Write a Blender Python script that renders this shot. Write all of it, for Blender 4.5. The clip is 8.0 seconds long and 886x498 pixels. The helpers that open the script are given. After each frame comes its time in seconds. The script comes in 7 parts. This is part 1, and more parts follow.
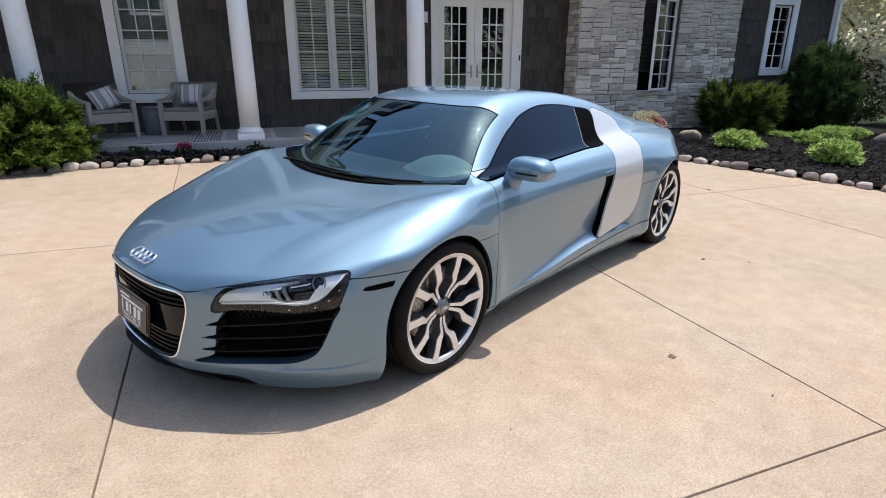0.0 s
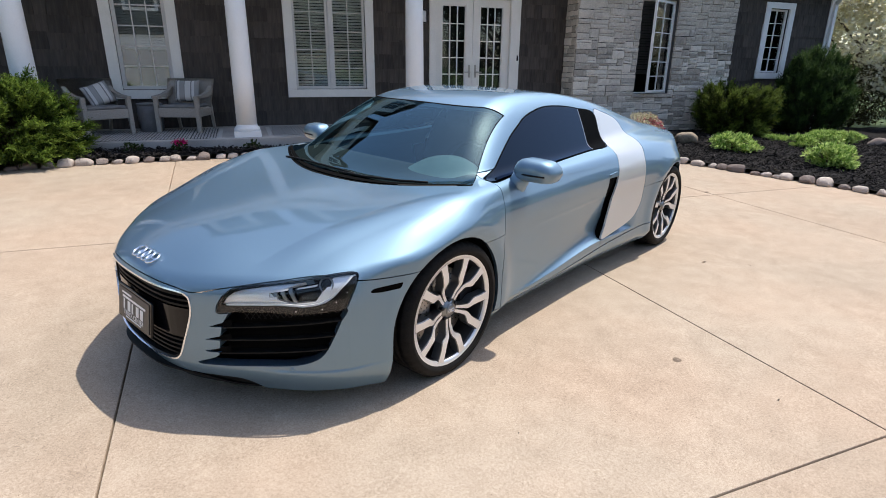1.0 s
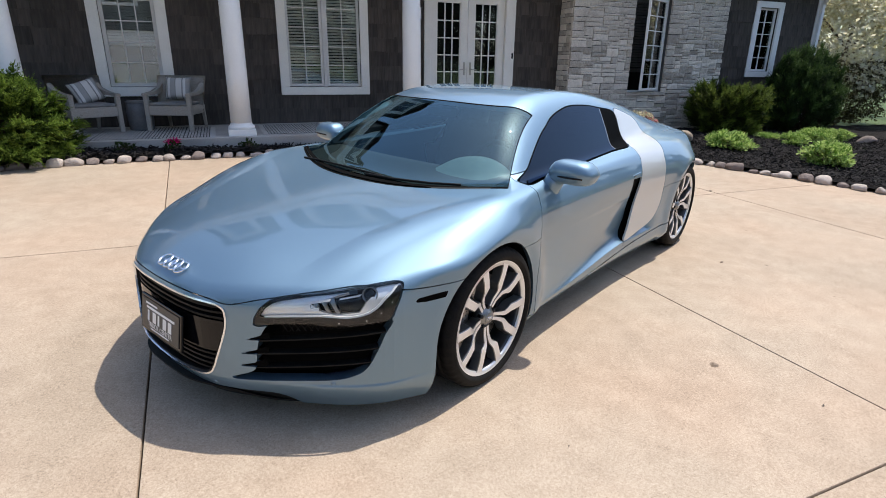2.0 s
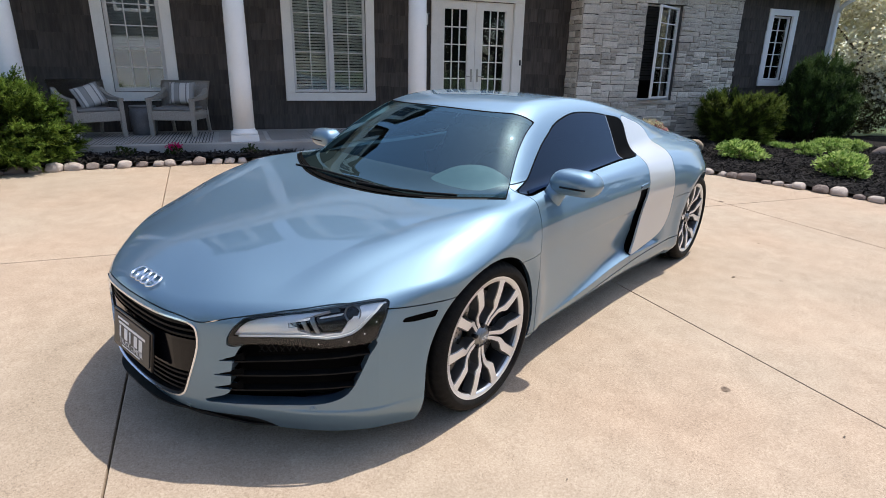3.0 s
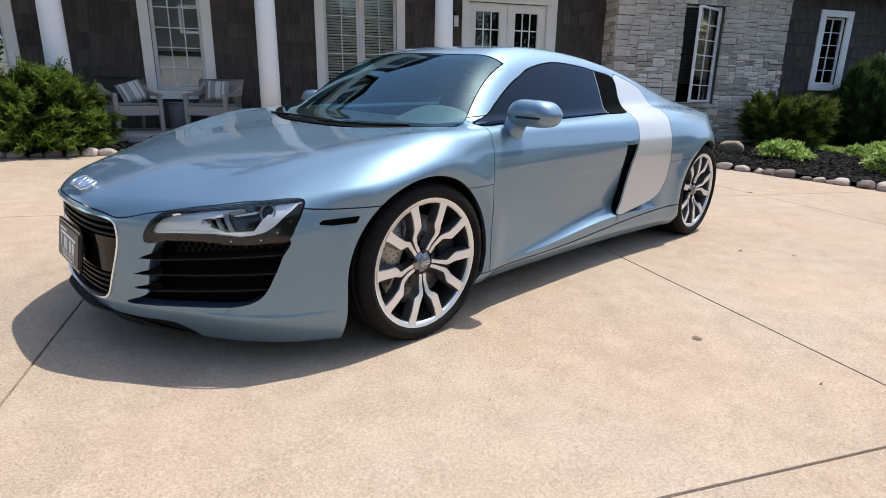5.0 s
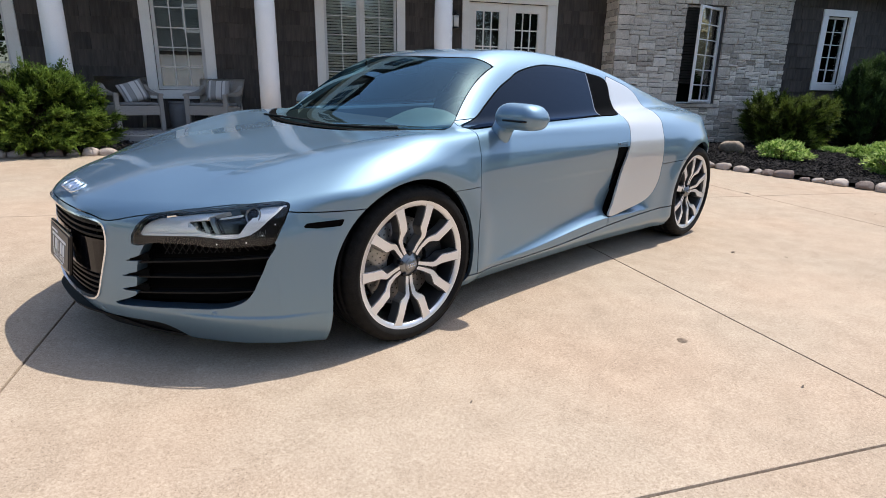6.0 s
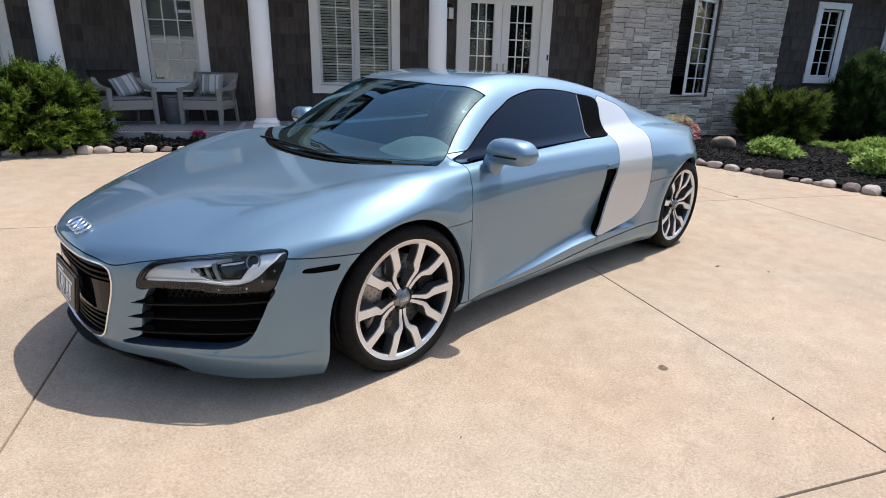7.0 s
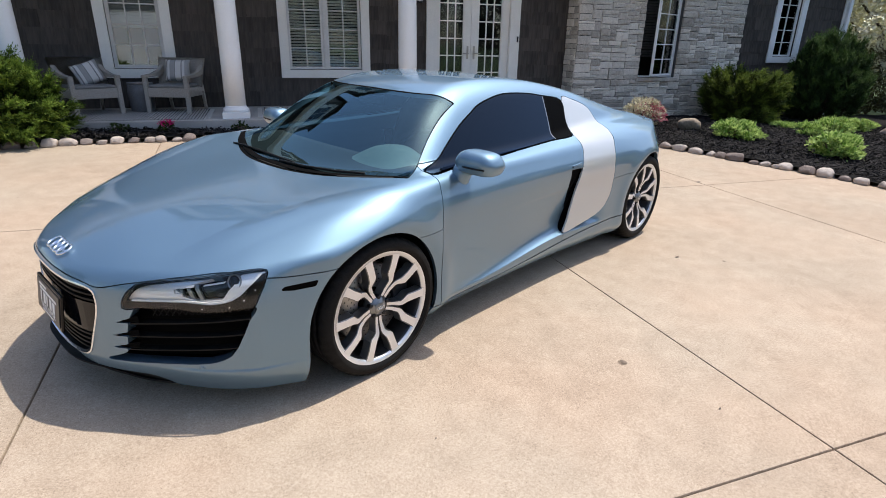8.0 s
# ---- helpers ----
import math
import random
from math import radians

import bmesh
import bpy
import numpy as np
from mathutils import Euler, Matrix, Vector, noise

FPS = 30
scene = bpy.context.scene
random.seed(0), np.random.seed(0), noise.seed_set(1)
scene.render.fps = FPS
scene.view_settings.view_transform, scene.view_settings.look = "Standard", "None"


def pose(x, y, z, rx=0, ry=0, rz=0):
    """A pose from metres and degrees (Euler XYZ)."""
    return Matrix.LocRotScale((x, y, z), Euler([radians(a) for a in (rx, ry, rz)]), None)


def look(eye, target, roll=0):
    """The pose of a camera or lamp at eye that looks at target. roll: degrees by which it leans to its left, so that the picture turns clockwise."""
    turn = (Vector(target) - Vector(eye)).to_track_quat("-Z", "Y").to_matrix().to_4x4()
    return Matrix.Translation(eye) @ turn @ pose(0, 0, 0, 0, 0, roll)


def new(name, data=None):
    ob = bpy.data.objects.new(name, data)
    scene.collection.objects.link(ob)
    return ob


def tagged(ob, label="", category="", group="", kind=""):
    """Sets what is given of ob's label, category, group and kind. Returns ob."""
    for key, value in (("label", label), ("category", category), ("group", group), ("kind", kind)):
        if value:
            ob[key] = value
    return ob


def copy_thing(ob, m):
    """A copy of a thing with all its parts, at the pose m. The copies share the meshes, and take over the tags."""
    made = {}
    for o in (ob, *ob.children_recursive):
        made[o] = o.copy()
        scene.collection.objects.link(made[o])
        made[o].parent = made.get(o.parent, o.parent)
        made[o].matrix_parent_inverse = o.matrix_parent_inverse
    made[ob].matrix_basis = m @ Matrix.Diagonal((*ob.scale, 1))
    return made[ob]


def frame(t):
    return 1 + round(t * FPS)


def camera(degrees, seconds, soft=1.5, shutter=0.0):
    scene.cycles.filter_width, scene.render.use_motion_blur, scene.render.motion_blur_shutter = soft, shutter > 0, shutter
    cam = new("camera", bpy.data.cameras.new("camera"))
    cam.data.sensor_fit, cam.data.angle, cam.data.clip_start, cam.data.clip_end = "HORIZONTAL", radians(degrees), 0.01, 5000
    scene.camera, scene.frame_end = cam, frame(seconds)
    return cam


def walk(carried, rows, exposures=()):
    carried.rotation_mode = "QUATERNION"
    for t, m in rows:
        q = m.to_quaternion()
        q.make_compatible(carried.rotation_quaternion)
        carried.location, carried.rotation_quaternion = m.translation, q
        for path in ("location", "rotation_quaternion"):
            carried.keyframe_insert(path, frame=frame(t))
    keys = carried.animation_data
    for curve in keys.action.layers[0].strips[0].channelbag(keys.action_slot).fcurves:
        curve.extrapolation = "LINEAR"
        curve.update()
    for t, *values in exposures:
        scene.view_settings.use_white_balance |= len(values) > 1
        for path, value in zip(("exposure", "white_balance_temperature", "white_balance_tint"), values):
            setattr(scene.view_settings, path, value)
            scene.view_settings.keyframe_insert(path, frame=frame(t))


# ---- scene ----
cam = camera(77.9, 8.0, soft=0.65)
ROWS = [
    (0.0, (0.081, -0.034, 1.415), (0.703, 1.758, 0.783), -0.1),
    (0.5, (0.067, -0.025, 1.42), (0.697, 1.765, 0.788), 0.3),
    (1.0, (0.03, 0.01, 1.417), (0.676, 1.793, 0.783), 0.6),
    (1.5, (-0.063, 0.099, 1.414), (0.611, 1.87, 0.774), 0.7),
    (2.0, (-0.163, 0.19, 1.418), (0.54, 1.949, 0.776), 0.8),
    (3.5, (0.084, 0.32, 1.384), (0.722, 2.118, 0.783), 1.3),
    (4.0, (0.221, 0.309, 1.339), (0.803, 2.131, 0.754), 1.3),
    (4.5, (0.276, 0.197, 1.179), (0.811, 2.039, 0.613), 1.2),
    (5.0, (0.367, 0.124, 1.0), (0.875, 1.981, 0.459), 0.9),
    (6.5, (0.432, 0.082, 1.071), (0.926, 1.938, 0.514), 1.0),
    (7.0, (0.43, 0.066, 1.266), (0.94, 1.9, 0.652), 1.3),
    (7.5, (0.416, 0.047, 1.431), (0.959, 1.853, 0.763), 1.4),
    (8.0, (0.421, -0.001, 1.449), (1.011, 1.778, 0.751), 1.1),
]
walk(cam, [(t, look(eye, target, roll)) for t, eye, target, roll in ROWS])


# ---- world and light ----
SUN_TO = Vector((0.421, 0.115, 1.0)).normalized()
world = bpy.data.worlds.new("sky")
scene.world = world
world.use_nodes = True
wt = world.node_tree
sky = wt.nodes.new("ShaderNodeTexSky")
sky.sky_type = "NISHITA"
sky.sun_disc = False
sky.sun_elevation = math.asin(SUN_TO.z)
sky.sun_rotation = math.atan2(SUN_TO.x, SUN_TO.y)
sky.air_density, sky.dust_density, sky.ozone_density = 1.0, 1.6, 1.25
wt.links.new(sky.outputs[0], wt.nodes["Background"].inputs[0])
wt.nodes["Background"].inputs[1].default_value = 0.145
sun = new("sun", bpy.data.lights.new("sun", "SUN"))
scene.view_settings.exposure = 0.60
sun.data.energy, sun.data.angle, sun.data.color = 3.1, radians(0.53), (1.0, 0.94, 0.86)
sun.matrix_world = look(SUN_TO * 60, (0, 0, 0))

# ---- materials ----


def material(name, color, rough=0.6, metal=0.0, coat=0.0, spec=0.5):
    m = bpy.data.materials.new(name)
    m.use_nodes = True
    b = m.node_tree.nodes["Principled BSDF"]
    b.inputs["Base Color"].default_value = (*color, 1)
    b.inputs["Roughness"].default_value = rough
    b.inputs["Metallic"].default_value = metal
    b.inputs["Coat Weight"].default_value = coat
    b.inputs["Coat Roughness"].default_value = 0.02
    b.inputs["Specular IOR Level"].default_value = spec
    return m


def vary(m, dark, light, scale=8.0, fine=90.0, bump=0.2, depth=0.004, random_amount=0.0, island=False, stretch=(1, 1, 1), low=0.35, high=0.65):
    """Two scales of noise between two colours, a fine relief, and an optional shift per piece."""
    t = m.node_tree
    N, L = t.nodes.new, t.links.new
    b = t.nodes["Principled BSDF"]
    co = N("ShaderNodeTexCoord")
    mp = N("ShaderNodeMapping")
    mp.inputs["Scale"].default_value = stretch
    L(co.outputs["Object"], mp.inputs[0])
    n1, n2 = N("ShaderNodeTexNoise"), N("ShaderNodeTexNoise")
    n1.inputs["Scale"].default_value, n1.inputs["Detail"].default_value = scale, 5
    n2.inputs["Scale"].default_value, n2.inputs["Detail"].default_value = fine, 3
    L(mp.outputs[0], n1.inputs["Vector"])
    L(mp.outputs[0], n2.inputs["Vector"])
    mix = N("ShaderNodeMath")
    mix.operation = "MULTIPLY_ADD"
    mix.inputs[1].default_value = 0.5
    L(n1.outputs[0], mix.inputs[0])
    half = N("ShaderNodeMath")
    half.operation = "MULTIPLY"
    half.inputs[1].default_value = 0.5
    L(n2.outputs[0], half.inputs[0])
    L(half.outputs[0], mix.inputs[2])
    last = mix
    if random_amount:
        src = N("ShaderNodeNewGeometry") if island else N("ShaderNodeObjectInfo")
        add = N("ShaderNodeMath")
        add.operation = "MULTIPLY_ADD"
        add.inputs[1].default_value = random_amount
        L(src.outputs["Random Per Island" if island else "Random"], add.inputs[0])
        off = N("ShaderNodeMath")
        off.operation = "SUBTRACT"
        off.inputs[1].default_value = random_amount / 2
        L(mix.outputs[0], off.inputs[0])
        L(off.outputs[0], add.inputs[2])
        last = add
    ramp_node = N("ShaderNodeValToRGB")
    ramp_node.color_ramp.elements[0].position, ramp_node.color_ramp.elements[1].position = low, high
    ramp_node.color_ramp.elements[0].color, ramp_node.color_ramp.elements[1].color = (*dark, 1), (*light, 1)
    L(last.outputs[0], ramp_node.inputs[0])
    L(ramp_node.outputs[0], b.inputs["Base Color"])
    if bump:
        bp = N("ShaderNodeBump")
        bp.inputs["Strength"].default_value, bp.inputs["Distance"].default_value = bump, depth
        L(n2.outputs[0], bp.inputs["Height"])
        L(bp.outputs[0], b.inputs["Normal"])
    return m


def glass(name, tint, ior=1.5, sheen=(1, 1, 1)):
    """A thin pane: clear with a tint, and a sharp gloss that grows towards grazing angles."""
    m = bpy.data.materials.new(name)
    m.use_nodes = True
    t = m.node_tree
    t.nodes.clear()
    N, L = t.nodes.new, t.links.new
    out, mix, tr, gl, fr = N("ShaderNodeOutputMaterial"), N("ShaderNodeMixShader"), N("ShaderNodeBsdfTransparent"), N("ShaderNodeBsdfGlossy"), N("ShaderNodeFresnel")
    tr.inputs[0].default_value = (*tint, 1)
    gl.inputs["Roughness"].default_value = 0.0
    gl.inputs["Color"].default_value = (*sheen, 1)
    fr.inputs[0].default_value = ior
    L(fr.outputs[0], mix.inputs[0])
    L(tr.outputs[0], mix.inputs[1])
    L(gl.outputs[0], mix.inputs[2])
    L(mix.outputs[0], out.inputs[0])
    return m


def leaf_material(name, dark, light, back=0.35):
    m = material(name, light, 0.6, spec=0.15)
    vary(m, dark, light, 3.0, 40.0, 0.0, random_amount=0.6, island=True, low=0.2, high=0.8)
    t = m.node_tree
    b = t.nodes["Principled BSDF"]
    tl, mix = t.nodes.new("ShaderNodeBsdfTranslucent"), t.nodes.new("ShaderNodeMixShader")
    src = b.inputs["Base Color"].links[0].from_socket
    t.links.new(src, tl.inputs[0])
    mix.inputs[0].default_value = back
    t.links.new(b.outputs[0], mix.inputs[1])
    t.links.new(tl.outputs[0], mix.inputs[2])
    t.links.new(mix.outputs[0], t.nodes["Material Output"].inputs[0])
    return m


def concrete():
    """Broom-worn tan concrete: cloudy stains, sand grain and scattered pits."""
    m = material("concrete", (0.55, 0.45, 0.34), 0.85, spec=0.25)
    t = m.node_tree
    N, L = t.nodes.new, t.links.new
    b = t.nodes["Principled BSDF"]
    co = N("ShaderNodeTexCoord")
    fields = []
    for scale, detail in ((0.7, 6), (7.0, 4), (330.0, 2), (110.0, 2)):
        n = N("ShaderNodeTexNoise")
        n.inputs["Scale"].default_value, n.inputs["Detail"].default_value = scale, detail
        L(co.outputs["Object"], n.inputs["Vector"])
        fields.append(n.outputs[0])

    def add(a, k, c):
        x = N("ShaderNodeMath")
        x.operation = "MULTIPLY_ADD"
        x.inputs[1].default_value = k
        L(a, x.inputs[0])
        if isinstance(c, float):
            x.inputs[2].default_value = c
        else:
            L(c, x.inputs[2])
        return x.outputs[0]
    tone = add(fields[3], 0.42, add(fields[2], 0.72, add(fields[1], 0.22, add(fields[0], 0.20, -0.305))))
    info = N("ShaderNodeObjectInfo")
    tone = add(info.outputs["Random"], 0.05, tone)
    r = N("ShaderNodeValToRGB")
    e = r.color_ramp.elements
    e[0].position, e[0].color = 0.22, (0.184, 0.142, 0.106, 1)
    e[1].position, e[1].color = 0.78, (0.58, 0.482, 0.388, 1)
    mid = e.new(0.5)
    mid.color = (0.398, 0.314, 0.240, 1)
    L(tone, r.inputs[0])
    pits = N("ShaderNodeTexVoronoi")
    pits.inputs["Scale"].default_value = 90.0
    L(co.outputs["Object"], pits.inputs["Vector"])
    lt = N("ShaderNodeMath")
    lt.operation = "LESS_THAN"
    lt.inputs[1].default_value = 0.12
    L(pits.outputs["Distance"], lt.inputs[0])
    mx = N("ShaderNodeMix")
    mx.data_type = "RGBA"
    L(lt.outputs[0], mx.inputs["Factor"])
    L(r.outputs[0], mx.inputs[6])
    mx.inputs[7].default_value = (0.16, 0.115, 0.08, 1)
    # faint drifts of rust and algae
    cloud, tint, wash = N("ShaderNodeTexNoise"), N("ShaderNodeValToRGB"), N("ShaderNodeMix")
    cloud.inputs["Scale"].default_value, cloud.inputs["Detail"].default_value = 0.9, 4
    shift = N("ShaderNodeMapping")
    shift.inputs["Location"].default_value = (3.7, 1.2, 0)
    L(co.outputs["Object"], shift.inputs[0])
    L(shift.outputs[0], cloud.inputs["Vector"])
    L(cloud.outputs[0], tint.inputs[0])
    tint.color_ramp.elements[0].position, tint.color_ramp.elements[0].color = 0.36, (0.985, 1.0, 0.98, 1)
    tint.color_ramp.elements[1].position, tint.color_ramp.elements[1].color = 0.64, (1.03, 0.99, 0.945, 1)
    wash.data_type, wash.blend_type = "RGBA", "MULTIPLY"
    wash.inputs["Factor"].default_value = 1.0
    L(mx.outputs[2], wash.inputs[6])
    L(tint.outputs[0], wash.inputs[7])
    L(wash.outputs[2], b.inputs["Base Color"])
    bp = N("ShaderNodeBump")
    bp.inputs["Strength"].default_value, bp.inputs["Distance"].default_value = 0.35, 0.003
    L(fields[3], bp.inputs["Height"])
    L(bp.outputs[0], b.inputs["Normal"])
    return m


CONCRETE = concrete()
JOINT = vary(material("joint_filler", (0.02, 0.017, 0.015), 0.95, spec=0.1), (0.008, 0.007, 0.006), (0.03, 0.026, 0.022), 20, 200)
GRASS = vary(material("lawn", (0.07, 0.12, 0.03), 0.9), (0.04, 0.075, 0.02), (0.09, 0.14, 0.04), 2.0, 60.0, 0.6, 0.03)
MULCH = vary(material("mulch", (0.03, 0.027, 0.025), 0.9, spec=0.1), (0.006, 0.0055, 0.0055), (0.026, 0.023, 0.022), 30, 160, 0.8, 0.02)
CHIP = vary(material("mulch_chip", (0.03, 0.027, 0.025), 0.8, spec=0.12), (0.006, 0.0055, 0.0055), (0.048, 0.043, 0.041), 30, 160, 0.4, 0.003, 0.8, True, low=0.2, high=0.8)
SHINGLE = vary(material("shingle", (0.055, 0.046, 0.04), 0.85), (0.036, 0.029, 0.024), (0.086, 0.07, 0.059), 3.0, 30.0, 0.5, 0.006, 0.20, stretch=(1, 1, 0.12))
STONE = vary(material("ledge_stone", (0.42, 0.40, 0.385), 0.9), (0.36, 0.315, 0.265), (0.78, 0.71, 0.62), 5.0, 40.0, 0.8, 0.014, 0.55, low=0.25, high=0.75)
MORTAR = vary(material("mortar", (0.16, 0.155, 0.15), 0.95), (0.05, 0.048, 0.046), (0.11, 0.105, 0.1), 10, 90, 0.5)
RIVER = vary(material("river_stone", (0.36, 0.31, 0.28), 0.75), (0.20, 0.155, 0.135), (0.52, 0.445, 0.39), 9.0, 70.0, 0.5, 0.008, 0.6)
WHITE = vary(material("white_paint", (0.8, 0.8, 0.8), 0.45), (0.86, 0.86, 0.85), (0.92, 0.92, 0.91), 4.0, 60.0, 0.05, 0.001)
CREAM = vary(material("cream_paint", (0.72, 0.68, 0.61), 0.45), (0.80, 0.77, 0.71), (0.88, 0.85, 0.79), 4.0, 60.0, 0.05, 0.001)
# near-black that stands in for shade: unlit rooms and drilled holes
DARK_IN = material("shade_dark", (0.03, 0.03, 0.03), 0.9)
# near-black for the shade inside openings, and for black plastic and seals
VOID = material("shade_and_trim_black", (0.003, 0.003, 0.003), 0.9, spec=0.05)
BLIND = material("blind_slat", (0.78, 0.78, 0.75), 0.5)
PANE = glass("window_glass", (0.9, 0.93, 0.91), 1.55)
PANE_COATED = glass("coated_window_glass", (0.8, 0.84, 0.82), 2.5)
PORCH = vary(material("porch_concrete", (0.4, 0.38, 0.36), 0.85), (0.30, 0.285, 0.27), (0.46, 0.44, 0.42), 2, 90, 0.3)
ROOFING = vary(material("roofing", (0.1, 0.1, 0.1), 0.9), (0.06, 0.06, 0.06), (0.13, 0.125, 0.12), 4, 60, 0.5, 0.01)
WICKER = vary(material("resin_wicker", (0.36, 0.34, 0.32), 0.7), (0.27, 0.245, 0.215), (0.45, 0.415, 0.37), 60, 220, 0.6, 0.004)
METAL_DARK = material("dark_metal", (0.03, 0.03, 0.032), 0.4, 0.6)
REFLECTOR = material("lamp_reflector", (0.93, 0.93, 0.93), 0.30, 0.45)
STRIP = material("light_strip", (0.95, 0.95, 0.95), 0.35, 0.0)
NICKEL = material("nickel", (0.5, 0.47, 0.43), 0.3, 1.0)

PAINT = material("blue_metallic_paint", (0.170, 0.276, 0.374), 0.54, 0.88, 1.0)
PAINT.node_tree.nodes["Principled BSDF"].inputs["Coat IOR"].default_value = 1.6
BLADE = material("silver_paint", (0.52, 0.54, 0.55), 0.4, 0.3, 1.0)
CHROME = material("chrome", (0.84, 0.88, 0.93), 0.20, 1.0)
BLACK = material("gloss_black", (0.004, 0.004, 0.005), 0.08, spec=0.3)
SMOKED = material("smoked_plastic", (0.012, 0.011, 0.010), 0.25, spec=0.2)
FIN = material("satin_black", (0.003, 0.003, 0.003), 0.5, spec=0.01)
TRIM = vary(material("black_plastic", (0.018, 0.018, 0.018), 0.5, spec=0.15), (0.006, 0.006, 0.006), (0.012, 0.012, 0.012), 20, 200, 0.1, 0.001)
RUBBER = vary(material("tyre_rubber", (0.022, 0.021, 0.02), 0.7, spec=0.15), (0.006, 0.0058, 0.0056), (0.014, 0.0132, 0.0125), 14, 150, 0.2, 0.001)
ALLOY = material("machined_alloy", (0.80, 0.82, 0.85), 0.34, 0.75)
GUNMETAL = material("gunmetal", (0.27, 0.275, 0.28), 0.28, 0.85)
BARREL = material("dark_rim_barrel", (0.10, 0.10, 0.105), 0.32, 0.8)
STEEL = vary(material("brake_steel", (0.42, 0.40, 0.38), 0.4, 0.9), (0.34, 0.32, 0.3), (0.46, 0.44, 0.42), 30, 200, 0.05, 0.001)
# the blue sheen puts the sky's colour into these panes' reflections
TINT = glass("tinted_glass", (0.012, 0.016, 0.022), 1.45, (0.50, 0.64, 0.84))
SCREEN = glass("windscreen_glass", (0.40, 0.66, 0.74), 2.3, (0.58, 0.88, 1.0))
LENS = glass("lamp_lens", (0.92, 0.94, 0.95), 1.45)
LEATHER = vary(material("dark_leather", (0.03, 0.03, 0.032), 0.55), (0.022, 0.022, 0.024), (0.04, 0.04, 0.042), 20, 200, 0.2, 0.001)
# paler than the dashboard's leather: the sun on the hood is in the colour
DASH = vary(material("sunlit_dash_leather", (0.13, 0.17, 0.17), 0.6), (0.30, 0.38, 0.38), (0.38, 0.46, 0.46), 20, 200, 0.2, 0.001)

# ---- building helpers ----


def mesh_of(bm, name, mats, smooth=False):
    me = bpy.data.meshes.new(name)
    bmesh.ops.recalc_face_normals(bm, faces=bm.faces)
    bm.to_mesh(me)
    bm.free()
    for m in (mats if isinstance(mats, (list, tuple)) else [mats]):
        me.materials.append(m)
    if smooth:
        me.polygons.foreach_set("use_smooth", [True] * len(me.polygons))
    return me


def part(name, bm, mats, parent=None, label="", smooth=False, at=None):
    ob = new(name, mesh_of(bm, name, mats, smooth))
    if parent is not None:
        ob.parent = parent
    if at is not None:
        ob.matrix_basis = at
    if label:
        ob["label"] = label
    return ob


def thing(name, label, category, at=None, group="", kind=""):
    ob = new(name)
    ob.empty_display_size = 0.1
    if at is not None:
        ob.matrix_basis = at
    return tagged(ob, label, category, group, kind)


def box(bm, x0, x1, y0, y1, z0, z1, bevel=0.0, mat=0):
    v = [bm.verts.new(p) for p in ((x0, y0, z0), (x1, y0, z0), (x1, y1, z0), (x0, y1, z0), (x0, y0, z1), (x1, y0, z1), (x1, y1, z1), (x0, y1, z1))]
    fs = [bm.faces.new([v[i] for i in q]) for q in ((0, 3, 2, 1), (4, 5, 6, 7), (0, 1, 5, 4), (1, 2, 6, 5), (2, 3, 7, 6), (3, 0, 4, 7))]
    for f in fs:
        f.material_index = mat
    if bevel:
        es = {e for f in fs for e in f.edges}
        r = bmesh.ops.bevel(bm, geom=list(es), offset=bevel, segments=2, affect="EDGES", profile=0.5)
        for f in r["faces"]:
            f.material_index = mat
    return v


def boxed(*a, **k):
    bm = bmesh.new()
    box(bm, *a, **k)
    return bm


def lathe(profile, n=32, axis="z", caps=True):
    """A turned solid: profile of (radius, height)."""
    bm = bmesh.new()
    rings = []
    for r, h in profile:
        ring = []
        for i in range(n):
            a = 2 * math.pi * i / n
            p = (r * math.cos(a), r * math.sin(a), h)
            ring.append(bm.verts.new(p if axis == "z" else (p[0], p[2], p[1])))
        rings.append(ring)
    for a, b in zip(rings, rings[1:]):
        for i in range(n):
            j = (i + 1) % n
            bm.faces.new((a[i], a[j], b[j], b[i]))
    for ring in (rings[0], rings[-1]) if caps else ():
        if (ring[0].co - ring[n // 2].co).length > 1e-4:
            bm.faces.new(ring)
    return bm


def tube(points, r, n=8, closed=False):
    """A round rod along points."""
    bm = bmesh.new()
    pts = [Vector(p) for p in points]
    rings = []
    for i, p in enumerate(pts):
        a = pts[i - 1] if i or closed else p
        b = pts[(i + 1) % len(pts)] if i + 1 < len(pts) or closed else p
        d = (b - a).normalized()
        s = d.cross(Vector((0, 0, 1)))
        if s.length < 0.05:
            s = d.cross(Vector((1, 0, 0)))
        s.normalize()
        u = s.cross(d)
        rr = r[i] if isinstance(r, (list, tuple)) else r
        rings.append([bm.verts.new(p + rr * (math.cos(2 * math.pi * k / n) * s + math.sin(2 * math.pi * k / n) * u)) for k in range(n)])
    m = len(rings)
    for i in range(m if closed else m - 1):
        a, b = rings[i], rings[(i + 1) % m]
        for k in range(n):
            bm.faces.new((a[k], a[(k + 1) % n], b[(k + 1) % n], b[k]))
    if not closed:
        bm.faces.new(rings[0])
        bm.faces.new(rings[-1])
    return bm


def gz(x, y):
    """Height of the sloping drive: it falls away from the house and to the right."""
    r = math.hypot(x - 2, y - 3)
    k = 1.0 if r < 25 else 25 / r
    return k * (0.02494 * y - 0.01774 * x)


GROUND_TILT = Vector((0.01773, -0.02493, 0.99953))


def grounded(x, y, turn=0.0, lift=0.0):
    """A pose that stands on the slope at x, y."""
    q = Vector((0, 0, 1)).rotation_difference(GROUND_TILT).to_matrix().to_4x4()
    return Matrix.Translation((x, y, gz(x, y) + lift)) @ q @ Matrix.Rotation(turn, 4, "Z")


